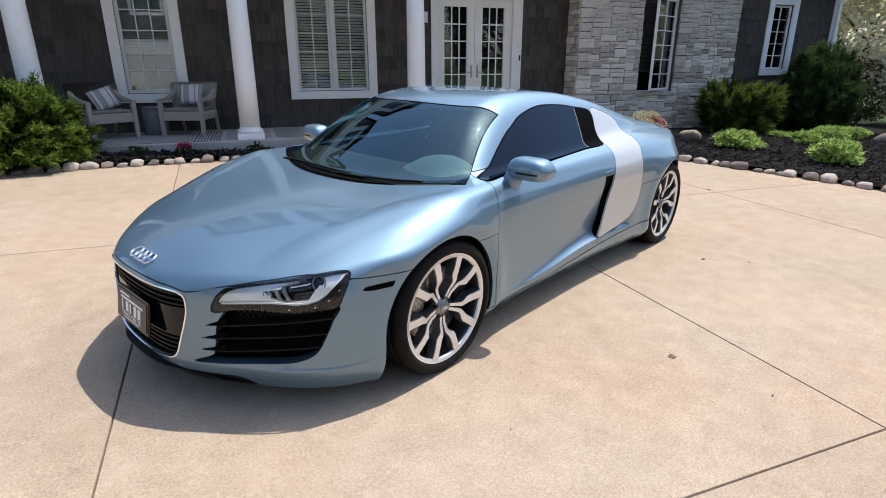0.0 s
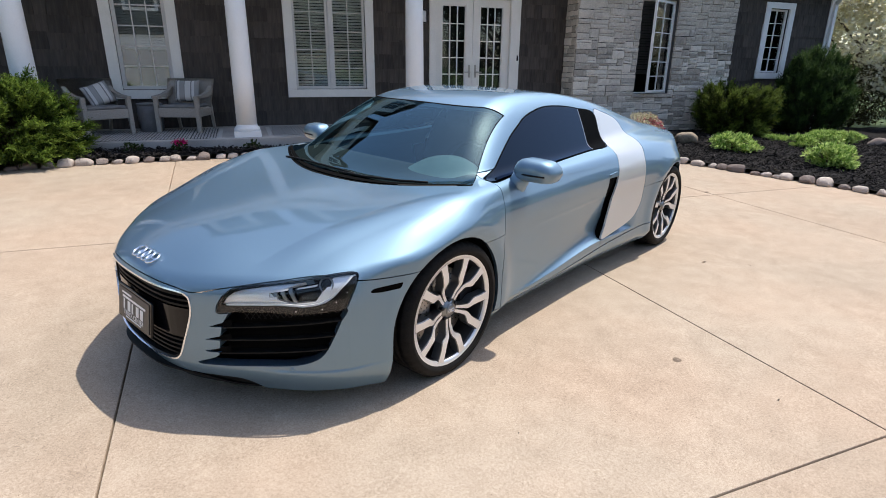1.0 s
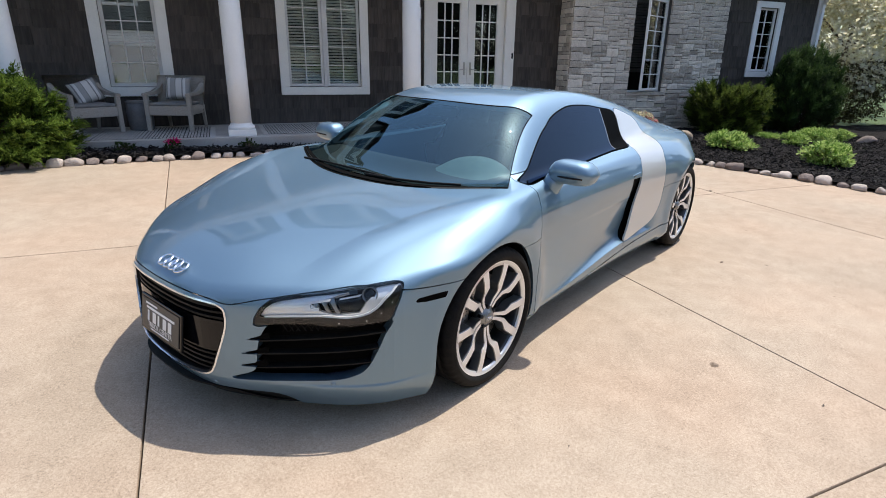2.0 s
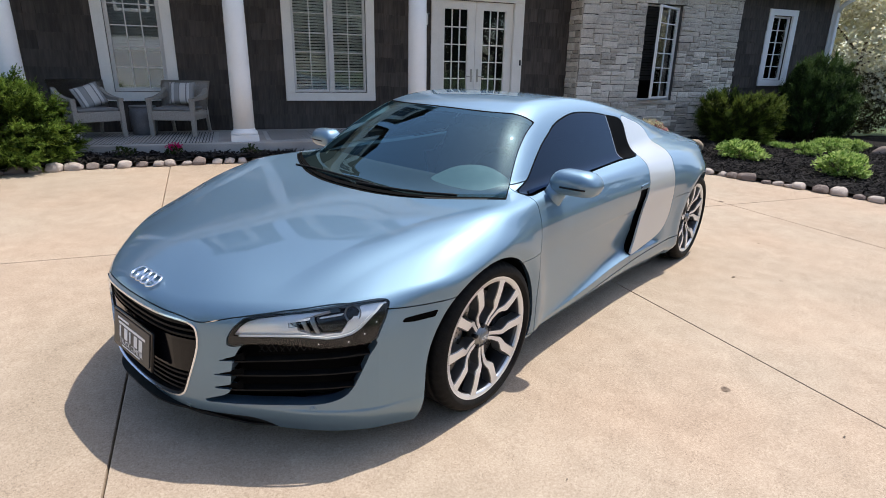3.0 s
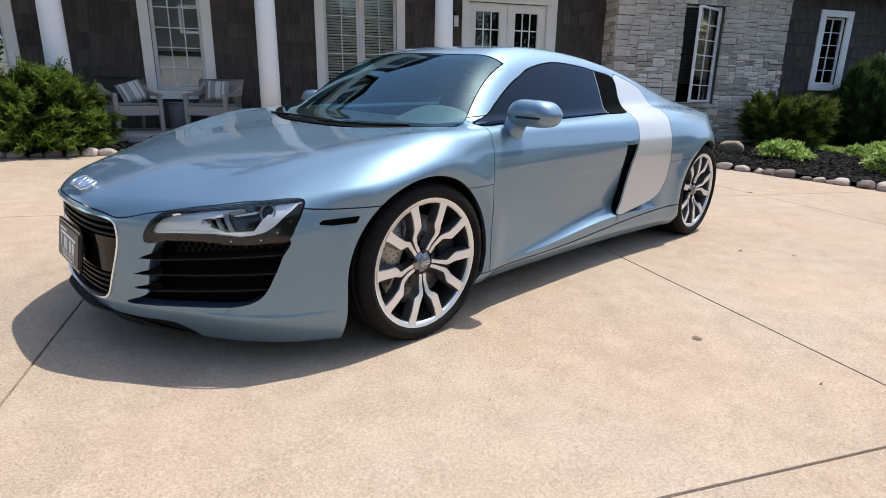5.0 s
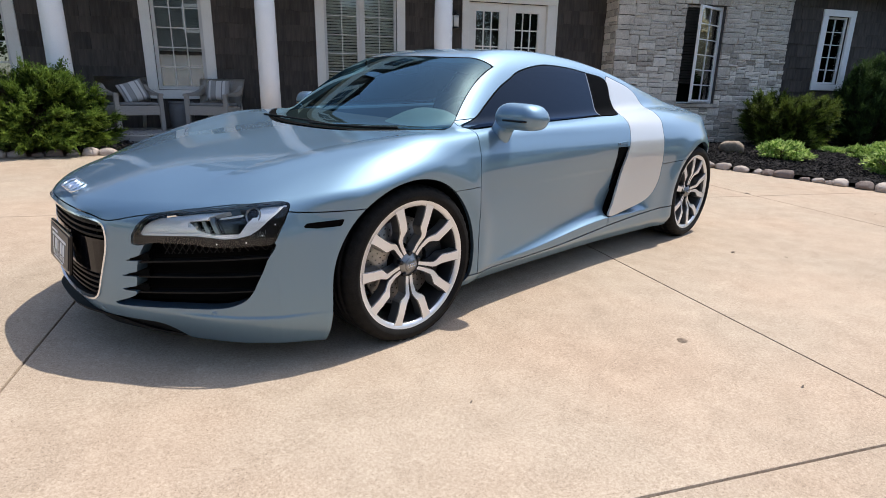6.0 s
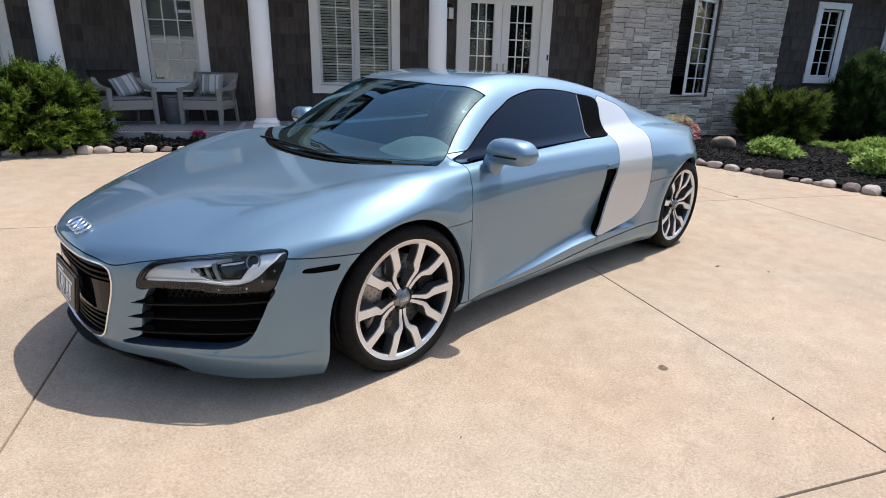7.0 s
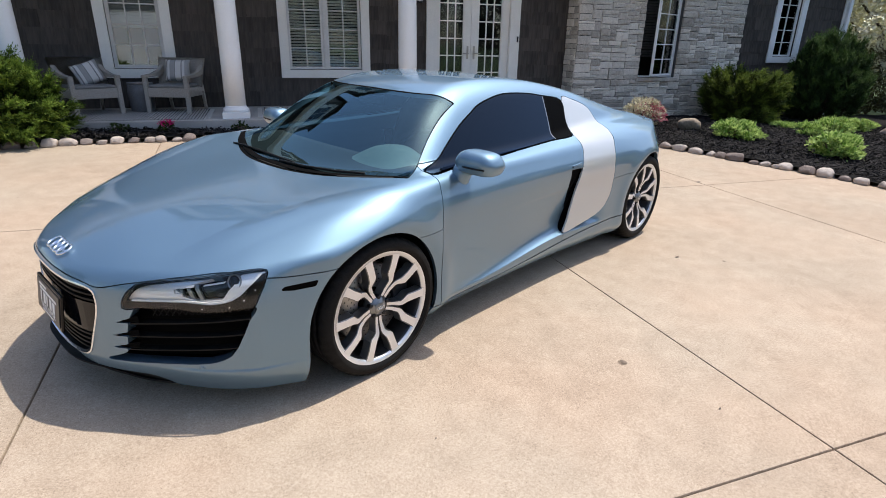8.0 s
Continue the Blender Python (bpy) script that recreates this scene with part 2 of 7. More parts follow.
# ---- ground and drive ----
def sheet(xs, ys, zf):
    bm = bmesh.new()
    vs = [[bm.verts.new((x, y, zf(x, y))) for x in xs] for y in ys]
    for a, b in zip(vs, vs[1:]):
        for i in range(len(xs) - 1):
            bm.faces.new((a[i], a[i + 1], b[i + 1], b[i]))
    return bm


span = [-900, -400, -200, -100, -60, -40, -30, -25, -20, -16, -12, -8, -4, 0, 4, 8, 12, 16, 20, 25, 30, 40, 60, 100, 200, 400, 900]
tagged(part("ground", sheet(span, span, lambda x, y: gz(x, y) - 0.16), GRASS), "mown green lawn round the drive", "lawn", kind="structure")

JX, JY = [-12.0, -9.05, -6.05, -2.965, 0.0, 2.92, 5.9], [-12.6, -9.7, -6.7, -3.4, 0.0, 3.50, 7.3]
TURN_C, TURN_S = math.cos(radians(2.6)), math.sin(radians(2.6))


def bay(u, v):
    """From the drive's own grid of joints, which stands a little askew to the house."""
    wide = 0.022 * min(1.3, max(0.0, 1 + u / 2.965))
    return 2.45 + TURN_C * u - (TURN_S + wide) * v, 1.178 + TURN_S * u + TURN_C * v


drive = tagged(part("driveway", sheet([-9.9, 8.6], [-11.6, 8.6], lambda x, y: gz(x, y) - 0.03), JOINT), "tan concrete driveway with tooled joints", "driveway", kind="structure")


def slab(x0, x1, y0, y1):
    """A concrete bay with softened edges."""
    g = 0.0030
    bm = bmesh.new()
    rings = []
    for inset, drop in ((g, -0.12), (g, -0.008), (g + 0.002, -0.001), (g + 0.006, 0.0)):
        a, b, c, d = x0 + inset, x1 - inset, y0 + inset, y1 - inset
        rings.append([bm.verts.new((x, y, gz(x, y) + drop)) for x, y in (bay(a, c), bay(b, c), bay(b, d), bay(a, d))])
    for p, q in zip(rings, rings[1:]):
        for i in range(4):
            bm.faces.new((p[i], p[(i + 1) % 4], q[(i + 1) % 4], q[i]))
    bm.faces.new(rings[-1])
    return part("slab", bm, CONCRETE, drive)


for i in range(len(JX) - 1):
    for j in range(len(JY) - 1):
        slab(JX[i], JX[i + 1], JY[j], JY[j + 1])

# ---- house ----
WY, SY, RY = 10.13, 9.70, 9.82      # porch wall, stone bay, side wall
PORCH_Z = 0.41


def wall_with_holes(name, x0, x1, y0, y1, z0, z1, holes, mat, label):
    """A wall along x with real openings: each hole is x0, x1, z0, z1."""
    bm = bmesh.new()
    xs = sorted({x0, x1, *[h[0] for h in holes], *[h[1] for h in holes]})
    for a, b in zip(xs, xs[1:]):
        cuts = sorted((h[2], h[3]) for h in holes if h[0] <= a + 1e-6 and h[1] >= b - 1e-6)
        z = z0
        for c, d in cuts:
            if c > z:
                box(bm, a, b, y0, y1, z, c)
            z = d
        if z < z1:
            box(bm, a, b, y0, y1, z, z1)
    bmesh.ops.remove_doubles(bm, verts=bm.verts, dist=1e-5)
    return tagged(part(name, bm, mat), label, "wall", kind="structure")


W1 = (-1.68, -0.91, 1.01, 2.90)
W2 = (0.97, 2.22, 1.01, 2.90)
D1 = (3.49, 5.02, PORCH_Z, 2.60)
W3 = (7.66, 8.55, 0.91, 2.71)
W4 = (11.10, 11.69, 1.34, 2.67)
W0 = (-4.87, -3.62, 1.02, 2.90)
wall_porch = wall_with_holes("wall_porch", -8.0, 6.28, WY, WY + 0.22, -0.2, 4.1, [W0, W1, W2, D1], SHINGLE, "dark brown shingled house wall under the porch")
wall_stone = wall_with_holes("wall_stone", 6.24, 10.05, SY + 0.03, SY + 0.25, -0.3, 3.6, [W3], MORTAR, "grey ledge stone house wall")
bm = boxed(6.24, 6.46, SY + 0.25, WY, -0.3, 4.3)
wall_return = tagged(part("wall_return", bm, MORTAR), "grey ledge stone return wall beside the porch", "wall", kind="structure")
wall_side = wall_with_holes("wall_side", 10.05, 13.0, RY, RY + 0.2, -0.4, 3.5, [W4], SHINGLE, "dark brown shingled house wall with a narrow window")
for nm, b in (("wall_back", (-8.0, 13.0, 19.8, 20.0, -0.4, 3.5)), ("wall_left", (-8.0, -7.8, 10.35, 19.8, -0.4, 3.5)), ("wall_right", (12.8, 13.0, 10.02, 19.8, -0.4, 3.5))):
    tagged(part(nm, boxed(*b), SHINGLE), "dark brown shingled house wall", "wall", kind="structure")
# floor and partition coloured dark for the unlit rooms behind the panes
tagged(part("room_floor", boxed(-7.8, 12.8, 10.36, 19.8, 0.0, 0.36), DARK_IN), "floor inside the house, coloured dark for the unlit room", "floor", kind="structure")
tagged(part("room_partition", boxed(-7.8, 12.8, 12.6, 12.7, 0.36, 3.2), DARK_IN), "plain wall inside the house, coloured dark for the unlit room", "wall", kind="structure")

porch = tagged(part("porch_floor", boxed(-8.0, 5.9, 8.40, WY - 0.002, -0.2, PORCH_Z, 0.012), PORCH), "grey concrete porch floor slab", "porch", kind="structure")
tagged(part("porch_ceiling", boxed(-8.0, 6.2, 8.50, WY - 0.002, 3.90, 3.96), WHITE), "white boarded porch ceiling", "ceiling", kind="structure")
tagged(part("porch_beam", boxed(-8.0, 6.2, 8.47, 8.83, 3.60, 3.898, 0.01), WHITE), "white porch beam over the columns", "beam", kind="structure")


def roof():
    bm = bmesh.new()
    for x0, x1, ye, ze in ((-8.6, 6.3, 8.42, 3.97), (6.3, 13.4, 9.48, 3.25)):
        yr, zr = 14.6, ze + (14.6 - ye) * 0.42
        lo = [bm.verts.new(p) for p in ((x0, ye, ze), (x1, ye, ze), (x1, yr, zr), (x0, yr, zr), (x1, 20.6, ze), (x0, 20.6, ze))]
        hi = [bm.verts.new(v.co + Vector((0, 0, 0.16))) for v in lo]
        for q in ((0, 1, 2, 3), (3, 2, 4, 5)):
            bm.faces.new([lo[i] for i in reversed(q)])
            bm.faces.new([hi[i] for i in q])
        for i, j in ((0, 1), (1, 2), (2, 4), (4, 5), (5, 3), (3, 0)):
            bm.faces.new((lo[i], lo[j], hi[j], hi[i]))
    return bm


tagged(part("roof", roof(), ROOFING), "dark shingled house roof with wide eaves", "roof", kind="structure")
tagged(part("eave_trim", boxed(6.32, 13.35, 9.43, RY - 0.002, 3.10, 3.22, 0.01), WHITE), "white eave soffit along the roof edge", "trim", kind="structure")
tagged(part("porch_fascia", boxed(-8.6, 6.3, 8.37, 8.416, 3.90, 4.09, 0.008), WHITE), "white fascia board along the porch roof", "trim", kind="structure")


# ---- windows and doors of the house ----
STAIN = vary(material("stained_frame", (0.7, 0.68, 0.64), 0.45), (0.62, 0.60, 0.56), (0.72, 0.70, 0.67), 5, 60, 0.05, 0.001)


def casing(parent, hole, y, w, mat, sill=True, head=0.0, proud=0.035):
    """Flat boards round an opening, butted at the corners."""
    x0, x1, z0, z1 = hole
    part("window_frame", boxed(x0 - w, x0 + 0.01, y - proud, y + 0.012, z0 - 0.002, z1 + 0.002, 0.004), mat, parent)
    part("window_frame", boxed(x1 - 0.01, x1 + w, y - proud, y + 0.012, z0 - 0.002, z1 + 0.002, 0.004), mat, parent)
    part("window_frame", boxed(x0 - w, x1 + w, y - proud - 0.002, y + 0.012, z1 + 0.003, z1 + w + head, 0.004), mat, parent)
    part("window_sill" if sill else "window_frame", boxed(x0 - w, x1 + w, y - proud - 0.004, y + 0.012, z0 - w, z0 - 0.003, 0.004), mat, parent)


def sash(parent, x0, x1, z0, z1, y, cols, rows, frame_w, mat, bar=0.016, name="sash", pane_mat=None):
    """A glazed sash with its bars and one pane between each."""
    holder = new(name)
    holder.parent = parent
    for a, b, c, d in ((x0, x0 + frame_w, z0, z1), (x1 - frame_w, x1, z0, z1), (x0 + frame_w, x1 - frame_w, z0, z0 + frame_w), (x0 + frame_w, x1 - frame_w, z1 - frame_w, z1)):
        part("sash_rail", boxed(a, b, y, y + 0.045, c, d, 0.004), mat, holder)
    gx0, gx1, gz0, gz1 = x0 + frame_w, x1 - frame_w, z0 + frame_w, z1 - frame_w
    for i in range(1, cols):
        xc = gx0 + (gx1 - gx0) * i / cols
        part("glazing_bar", boxed(xc - bar / 2, xc + bar / 2, y + 0.012, y + 0.036, gz0, gz1), mat, holder)
    for j in range(1, rows):
        zc = gz0 + (gz1 - gz0) * j / rows
        part("glazing_bar", boxed(gx0, gx1, y + 0.014, y + 0.034, zc - bar / 2, zc + bar / 2), mat, holder)
    for i in range(cols):
        for j in range(rows):
            pane = part("pane", boxed(gx0 + (gx1 - gx0) * i / cols, gx0 + (gx1 - gx0) * (i + 1) / cols, y + 0.022, y + 0.026, gz0 + (gz1 - gz0) * j / rows, gz0 + (gz1 - gz0) * (j + 1) / rows), pane_mat or PANE, holder)
            pane.visible_shadow = False
    return holder


def blinds(name, x0, x1, z0, z1, y, tilt, label, pitch=0.046, mat=None):
    b = thing(name, label, "blind", Matrix.Translation(((x0 + x1) / 2, y, z1)))
    w = (x1 - x0) / 2
    part("headrail", boxed(-w, w, -0.02, 0.02, -0.045, 0.0, 0.004), mat or BLIND, b)
    bm = bmesh.new()
    box(bm, -w, w, -0.024, 0.024, -0.0014, 0.0014)
    me = mesh_of(bm, "slat", mat or BLIND)
    k = 0
    z = -0.07
    while z1 + z > z0:
        s = new("slat", me)
        s.parent = b
        s.matrix_basis = pose(0, 0, z, tilt + random.uniform(-1.5, 1.5), 0, 0)
        z -= pitch
    return b


# window by the chairs
for nm, hole, cols in (("window_1", W1, 3), ("window_5", W0, 3)):
    win = thing(nm, "tall white-trimmed porch window with white glazing bars", "window", kind="structure")
    casing(win, hole, WY, 0.14, CREAM)
    sash(win, hole[0] + 0.012, hole[1] - 0.012, hole[2] + 0.003, hole[3], WY + 0.03, cols, 6, 0.055, STAIN, pane_mat=PANE_COATED)
blinds("window_blind", W1[0] + 0.03, W1[1] - 0.03, 1.62, W1[3], WY + 0.14, -58, "pale slatted blind half lowered behind a window")
# paired casement window
win = thing("window_2", "wide white-trimmed porch window of two casements", "window", kind="structure")
casing(win, W2, WY, 0.135, CREAM)
mid = (W2[0] + W2[1]) / 2
part("mullion", boxed(mid - 0.022, mid + 0.022, WY + 0.012, WY + 0.09, W2[2] + 0.002, W2[3]), STAIN, win)
sash(win, W2[0] + 0.012, mid - 0.024, W2[2] + 0.003, W2[3], WY + 0.03, 2, 6, 0.045, STAIN)
sash(win, mid + 0.024, W2[1] - 0.012, W2[2] + 0.003, W2[3], WY + 0.03, 2, 6, 0.045, STAIN)
blinds("window_blind", W2[0] + 0.03, W2[1] - 0.03, W2[2] + 0.05, W2[3], WY + 0.115, -40, "pale slatted blind lowered behind a wide window")
# narrow window in the side wall
win = thing("window_4", "narrow white-trimmed window with glazing bars", "window", kind="structure")
casing(win, W4, RY, 0.128, WHITE)
sash(win, W4[0] + 0.012, W4[1] - 0.012, W4[2] + 0.003, W4[3] - 0.003, RY + 0.04, 2, 5, 0.038, WHITE, 0.012)

# casement standing open in the stone wall
win = thing("window_3", "white casement window standing open in the stone wall", "window", kind="structure")
for a, b, c, d in ((W3[0], W3[0] + 0.03, W3[2], W3[3]), (W3[1] - 0.03, W3[1], W3[2], W3[3]), (W3[0] + 0.03, W3[1] - 0.03, W3[2], W3[2] + 0.03), (W3[0] + 0.03, W3[1] - 0.03, W3[3] - 0.03, W3[3])):
    part("window_frame", boxed(a + 0.001, b - 0.001, SY + 0.10, SY + 0.16, c + 0.001, d - 0.001), WHITE, win)
wing = sash(win, -0.80, 0.0, 0.0, W3[3] - W3[2] - 0.07, 0.0, 2, 6, 0.04, WHITE, name="open_sash", pane_mat=PANE_COATED)
wing.matrix_basis = Matrix.Translation((W3[1] - 0.035, SY + 0.085, W3[2] + 0.035)) @ Matrix.Rotation(radians(25), 4, "Z")
part("stone_sill", boxed(W3[0] - 0.05, W3[1] + 0.05, SY - 0.035, SY + 0.12, W3[2] - 0.075, W3[2] - 0.002, 0.008), STONE, win, "grey stone sill")
blinds("window_blind", W3[0] + 0.035, W3[1] - 0.035, W3[2] + 0.35, W3[3] - 0.03, SY + 0.20, -50, "dark slatted blind behind the open casement", 0.05, vary(material("dark_slat", (0.06, 0.058, 0.055), 0.6), (0.05, 0.048, 0.045), (0.08, 0.077, 0.073), 10, 60, 0))

# french doors
entry = thing("door_1", "closed cream double french doors with small panes", "door", kind="structure")
x0, x1, z0, z1 = D1
part("door_frame", boxed(x0 - 0.11, x0 + 0.012, WY - 0.04, WY + 0.10, z0, z1, 0.004), CREAM, entry)
part("door_frame", boxed(x1 - 0.012, x1 + 0.185, WY - 0.04, WY + 0.10, z0, z1, 0.004), CREAM, entry)
part("door_frame", boxed(x0 - 0.11, x1 + 0.185, WY - 0.042, WY + 0.10, z1 + 0.001, z1 + 0.135, 0.004), CREAM, entry)
xm = (x0 + x1) / 2
for a, b in ((x0 + 0.014, xm - 0.003), (xm + 0.003, x1 - 0.014)):
    leaf = part("door_leaf", boxed(a, a + 0.135, WY + 0.03, WY + 0.075, z0 + 0.01, z1 - 0.006, 0.003), CREAM, entry)
    part("door_rail", boxed(b - 0.135, b, WY + 0.03, WY + 0.075, z0 + 0.01, z1 - 0.006, 0.003), CREAM, leaf)
    part("door_rail", boxed(a + 0.135, b - 0.135, WY + 0.03, WY + 0.075, z1 - 0.13, z1 - 0.006), CREAM, leaf)
    part("door_rail", boxed(a + 0.135, b - 0.135, WY + 0.03, WY + 0.075, z0 + 0.01, z0 + 0.25), CREAM, leaf)
    sash(entry, a + 0.1352, b - 0.1352, z0 + 0.2502, z1 - 0.1302, WY + 0.034, 3, 6, 0.018, CREAM, 0.02)
    hx = b - 0.06 if a < xm - 0.2 else a + 0.06
    h = part("door_handle", boxed(hx - 0.018, hx + 0.018, WY + 0.018, WY + 0.03, z0 + 0.80, z0 + 1.03, 0.004), NICKEL, leaf, "nickel lever handle")
    sg = -1 if a < xm - 0.2 else 1
    part("lever", tube([(hx, WY + 0.02, z0 + 0.90), (hx, WY - 0.03, z0 + 0.90), (hx + 0.03 * sg, WY - 0.035, z0 + 0.90), (hx + 0.11 * sg, WY - 0.03, z0 + 0.895)], 0.009, 8), NICKEL, h, "", True)
part("door_bell", boxed(x1 + 0.13, x1 + 0.16, WY - 0.055, WY - 0.041, 1.52, 1.62, 0.003), METAL_DARK, entry, "dark door bell")
part("threshold", boxed(x0, x1, WY - 0.06, WY + 0.10, PORCH_Z - 0.02, PORCH_Z + 0.009, 0.004), NICKEL, entry)

# wall lantern beside the doors
lamp_at = thing("wall_lantern", "black wall lantern with white glass beside the doors", "lantern", Matrix.Translation((3.235, WY, 2.25)))
part("back_plate", boxed(-0.05, 0.05, -0.02, 0.0, -0.12, 0.18, 0.006), METAL_DARK, lamp_at)
part("arm", tube([(0, -0.02, 0.12), (0, -0.06, 0.15), (0, -0.10, 0.13)], 0.01), METAL_DARK, lamp_at, "", True)
part("cap", lathe([(0.085, 0.085), (0.06, 0.11), (0.02, 0.13), (0.008, 0.15)], 20), METAL_DARK, lamp_at, "", True, Matrix.Translation((0, -0.11, 0)))
part("lantern_glass", lathe([(0.055, -0.10), (0.062, 0.0), (0.066, 0.083)], 20), material("opal_glass", (0.75, 0.76, 0.76), 0.3), lamp_at, "white opal glass", True, Matrix.Translation((0, -0.11, 0)))
part("lantern_base", lathe([(0.03, -0.125), (0.058, -0.115), (0.058, -0.10)], 20), METAL_DARK, lamp_at, "", True, Matrix.Translation((0, -0.11, 0)))
for k in range(4):
    a = math.pi / 4 + k * math.pi / 2
    part("lantern_bar", boxed(-0.005, 0.005, -0.005, 0.005, -0.11, 0.09), METAL_DARK, lamp_at, "", False, Matrix.Translation((0.07 * math.cos(a), -0.11 + 0.07 * math.sin(a), 0)))

# downspout and corner board
spout = thing("downspout", "white metal downspout on the house corner", "downspout", Matrix.Translation((12.98, RY - 0.07, 0)))
part("pipe", boxed(-0.045, 0.045, -0.035, 0.035, 0.0, 2.85, 0.012), WHITE, spout)
part("elbow", tube([(0, 0, 2.82), (0.0, -0.08, 2.95), (0.0, -0.30, 3.08)], 0.048, 10), WHITE, spout, "", True)
tagged(part("corner_trim", boxed(12.90, 13.03, RY - 0.03, RY - 0.002, -0.3, 3.1, 0.004), WHITE), "white corner board of the house", "trim", kind="structure")

# ---- porch columns ----


def column(x, y):
    c = thing("porch_column", "round white porch column on a square plinth", "column", Matrix.Translation((x, y, PORCH_Z)), "porch columns")
    part("plinth", boxed(-0.185, 0.185, -0.185, 0.185, 0.0, 0.085, 0.006), WHITE, c)
    part("base", lathe([(0.165, 0.085), (0.178, 0.10), (0.18, 0.118), (0.168, 0.135), (0.152, 0.142), (0.150, 0.155), (0.142, 0.17)], 40), WHITE, c, "", True)
    part("shaft", lathe([(0.142, 0.16), (0.141, 0.8), (0.137, 1.5), (0.120, 3.02)], 40), WHITE, c, "", True)
    part("capital", lathe([(0.120, 3.02), (0.132, 3.03), (0.132, 3.05), (0.124, 3.06), (0.15, 3.10), (0.17, 3.13), (0.17, 3.188)], 40), WHITE, c, "", True)
    return c


first = column(-2.51, 8.66)
for x in (0.10, 2.66, -5.12):
    copy_thing(first, Matrix.Translation((x, 8.66, PORCH_Z)))

# ---- porch furniture ----
CUSHION = vary(material("seat_cushion", (0.33, 0.33, 0.33), 0.9), (0.15, 0.15, 0.15), (0.24, 0.24, 0.235), 12, 160, 0.3, 0.002)


def striped():
    m = material("striped_cloth", (0.6, 0.58, 0.55), 0.9)
    t = m.node_tree
    co, sep, mul, fr, rp = (t.nodes.new("ShaderNode" + n) for n in ("TexCoord", "SeparateXYZ", "Math", "Math", "ValToRGB"))
    mul.operation, fr.operation = "MULTIPLY", "FRACT"
    mul.inputs[1].default_value = 4.6
    t.links.new(co.outputs["Object"], sep.inputs[0])
    t.links.new(sep.outputs["X"], mul.inputs[0])
    t.links.new(mul.outputs[0], fr.inputs[0])
    rp.color_ramp.interpolation = "CONSTANT"
    els = rp.color_ramp.elements
    els[0].position, els[0].color = 0.0, (0.62, 0.60, 0.57, 1)
    els[1].position, els[1].color = 0.30, (0.24, 0.235, 0.235, 1)
    for p, c in ((0.38, 0.62), (0.55, 0.33), (0.86, 0.24), (0.92, 0.62)):
        e = els.new(p)
        e.color = (c, c * 0.98, c * 0.95, 1)
    t.links.new(fr.outputs[0], rp.inputs[0])
    t.links.new(rp.outputs[0], t.nodes["Principled BSDF"].inputs["Base Color"])
    return m


STRIPE = striped()


def pillow_mesh(w, h, d):
    bm = bmesh.new()
    n = 12
    for s in (1, -1):
        g = [[bm.verts.new((w * u * (1 - 0.10 * (1 - abs(v)) * 0 - 0.06 * (1 - v * v) * abs(u)), s * d * ((1 - u ** 4) * (1 - v ** 4)) ** 0.5, h * v * (1 - 0.06 * (1 - u * u) * abs(v))))
              for u in [-1 + 2 * i / n for i in range(n + 1)]] for v in [-1 + 2 * j / n for j in range(n + 1)]]
        for a, b in zip(g, g[1:]):
            for i in range(n):
                bm.faces.new((a[i], a[i + 1], b[i + 1], b[i]))
    bmesh.ops.remove_doubles(bm, verts=bm.verts, dist=1e-4)
    return bm


def prism(points, x0, x1, bevel=0.006):
    """A flat outline in y, z pulled from x0 to x1."""
    bm = bmesh.new()
    a = [bm.verts.new((x0, y, z)) for y, z in points]
    b = [bm.verts.new((x1, y, z)) for y, z in points]
    bm.faces.new(a)
    bm.faces.new(b[::-1])
    for i in range(len(a)):
        j = (i + 1) % len(a)
        bm.faces.new((a[i], a[j], b[j], b[i]))
    if bevel:
        bmesh.ops.bevel(bm, geom=bm.edges[:], offset=bevel, segments=2, affect="EDGES")
    return bm


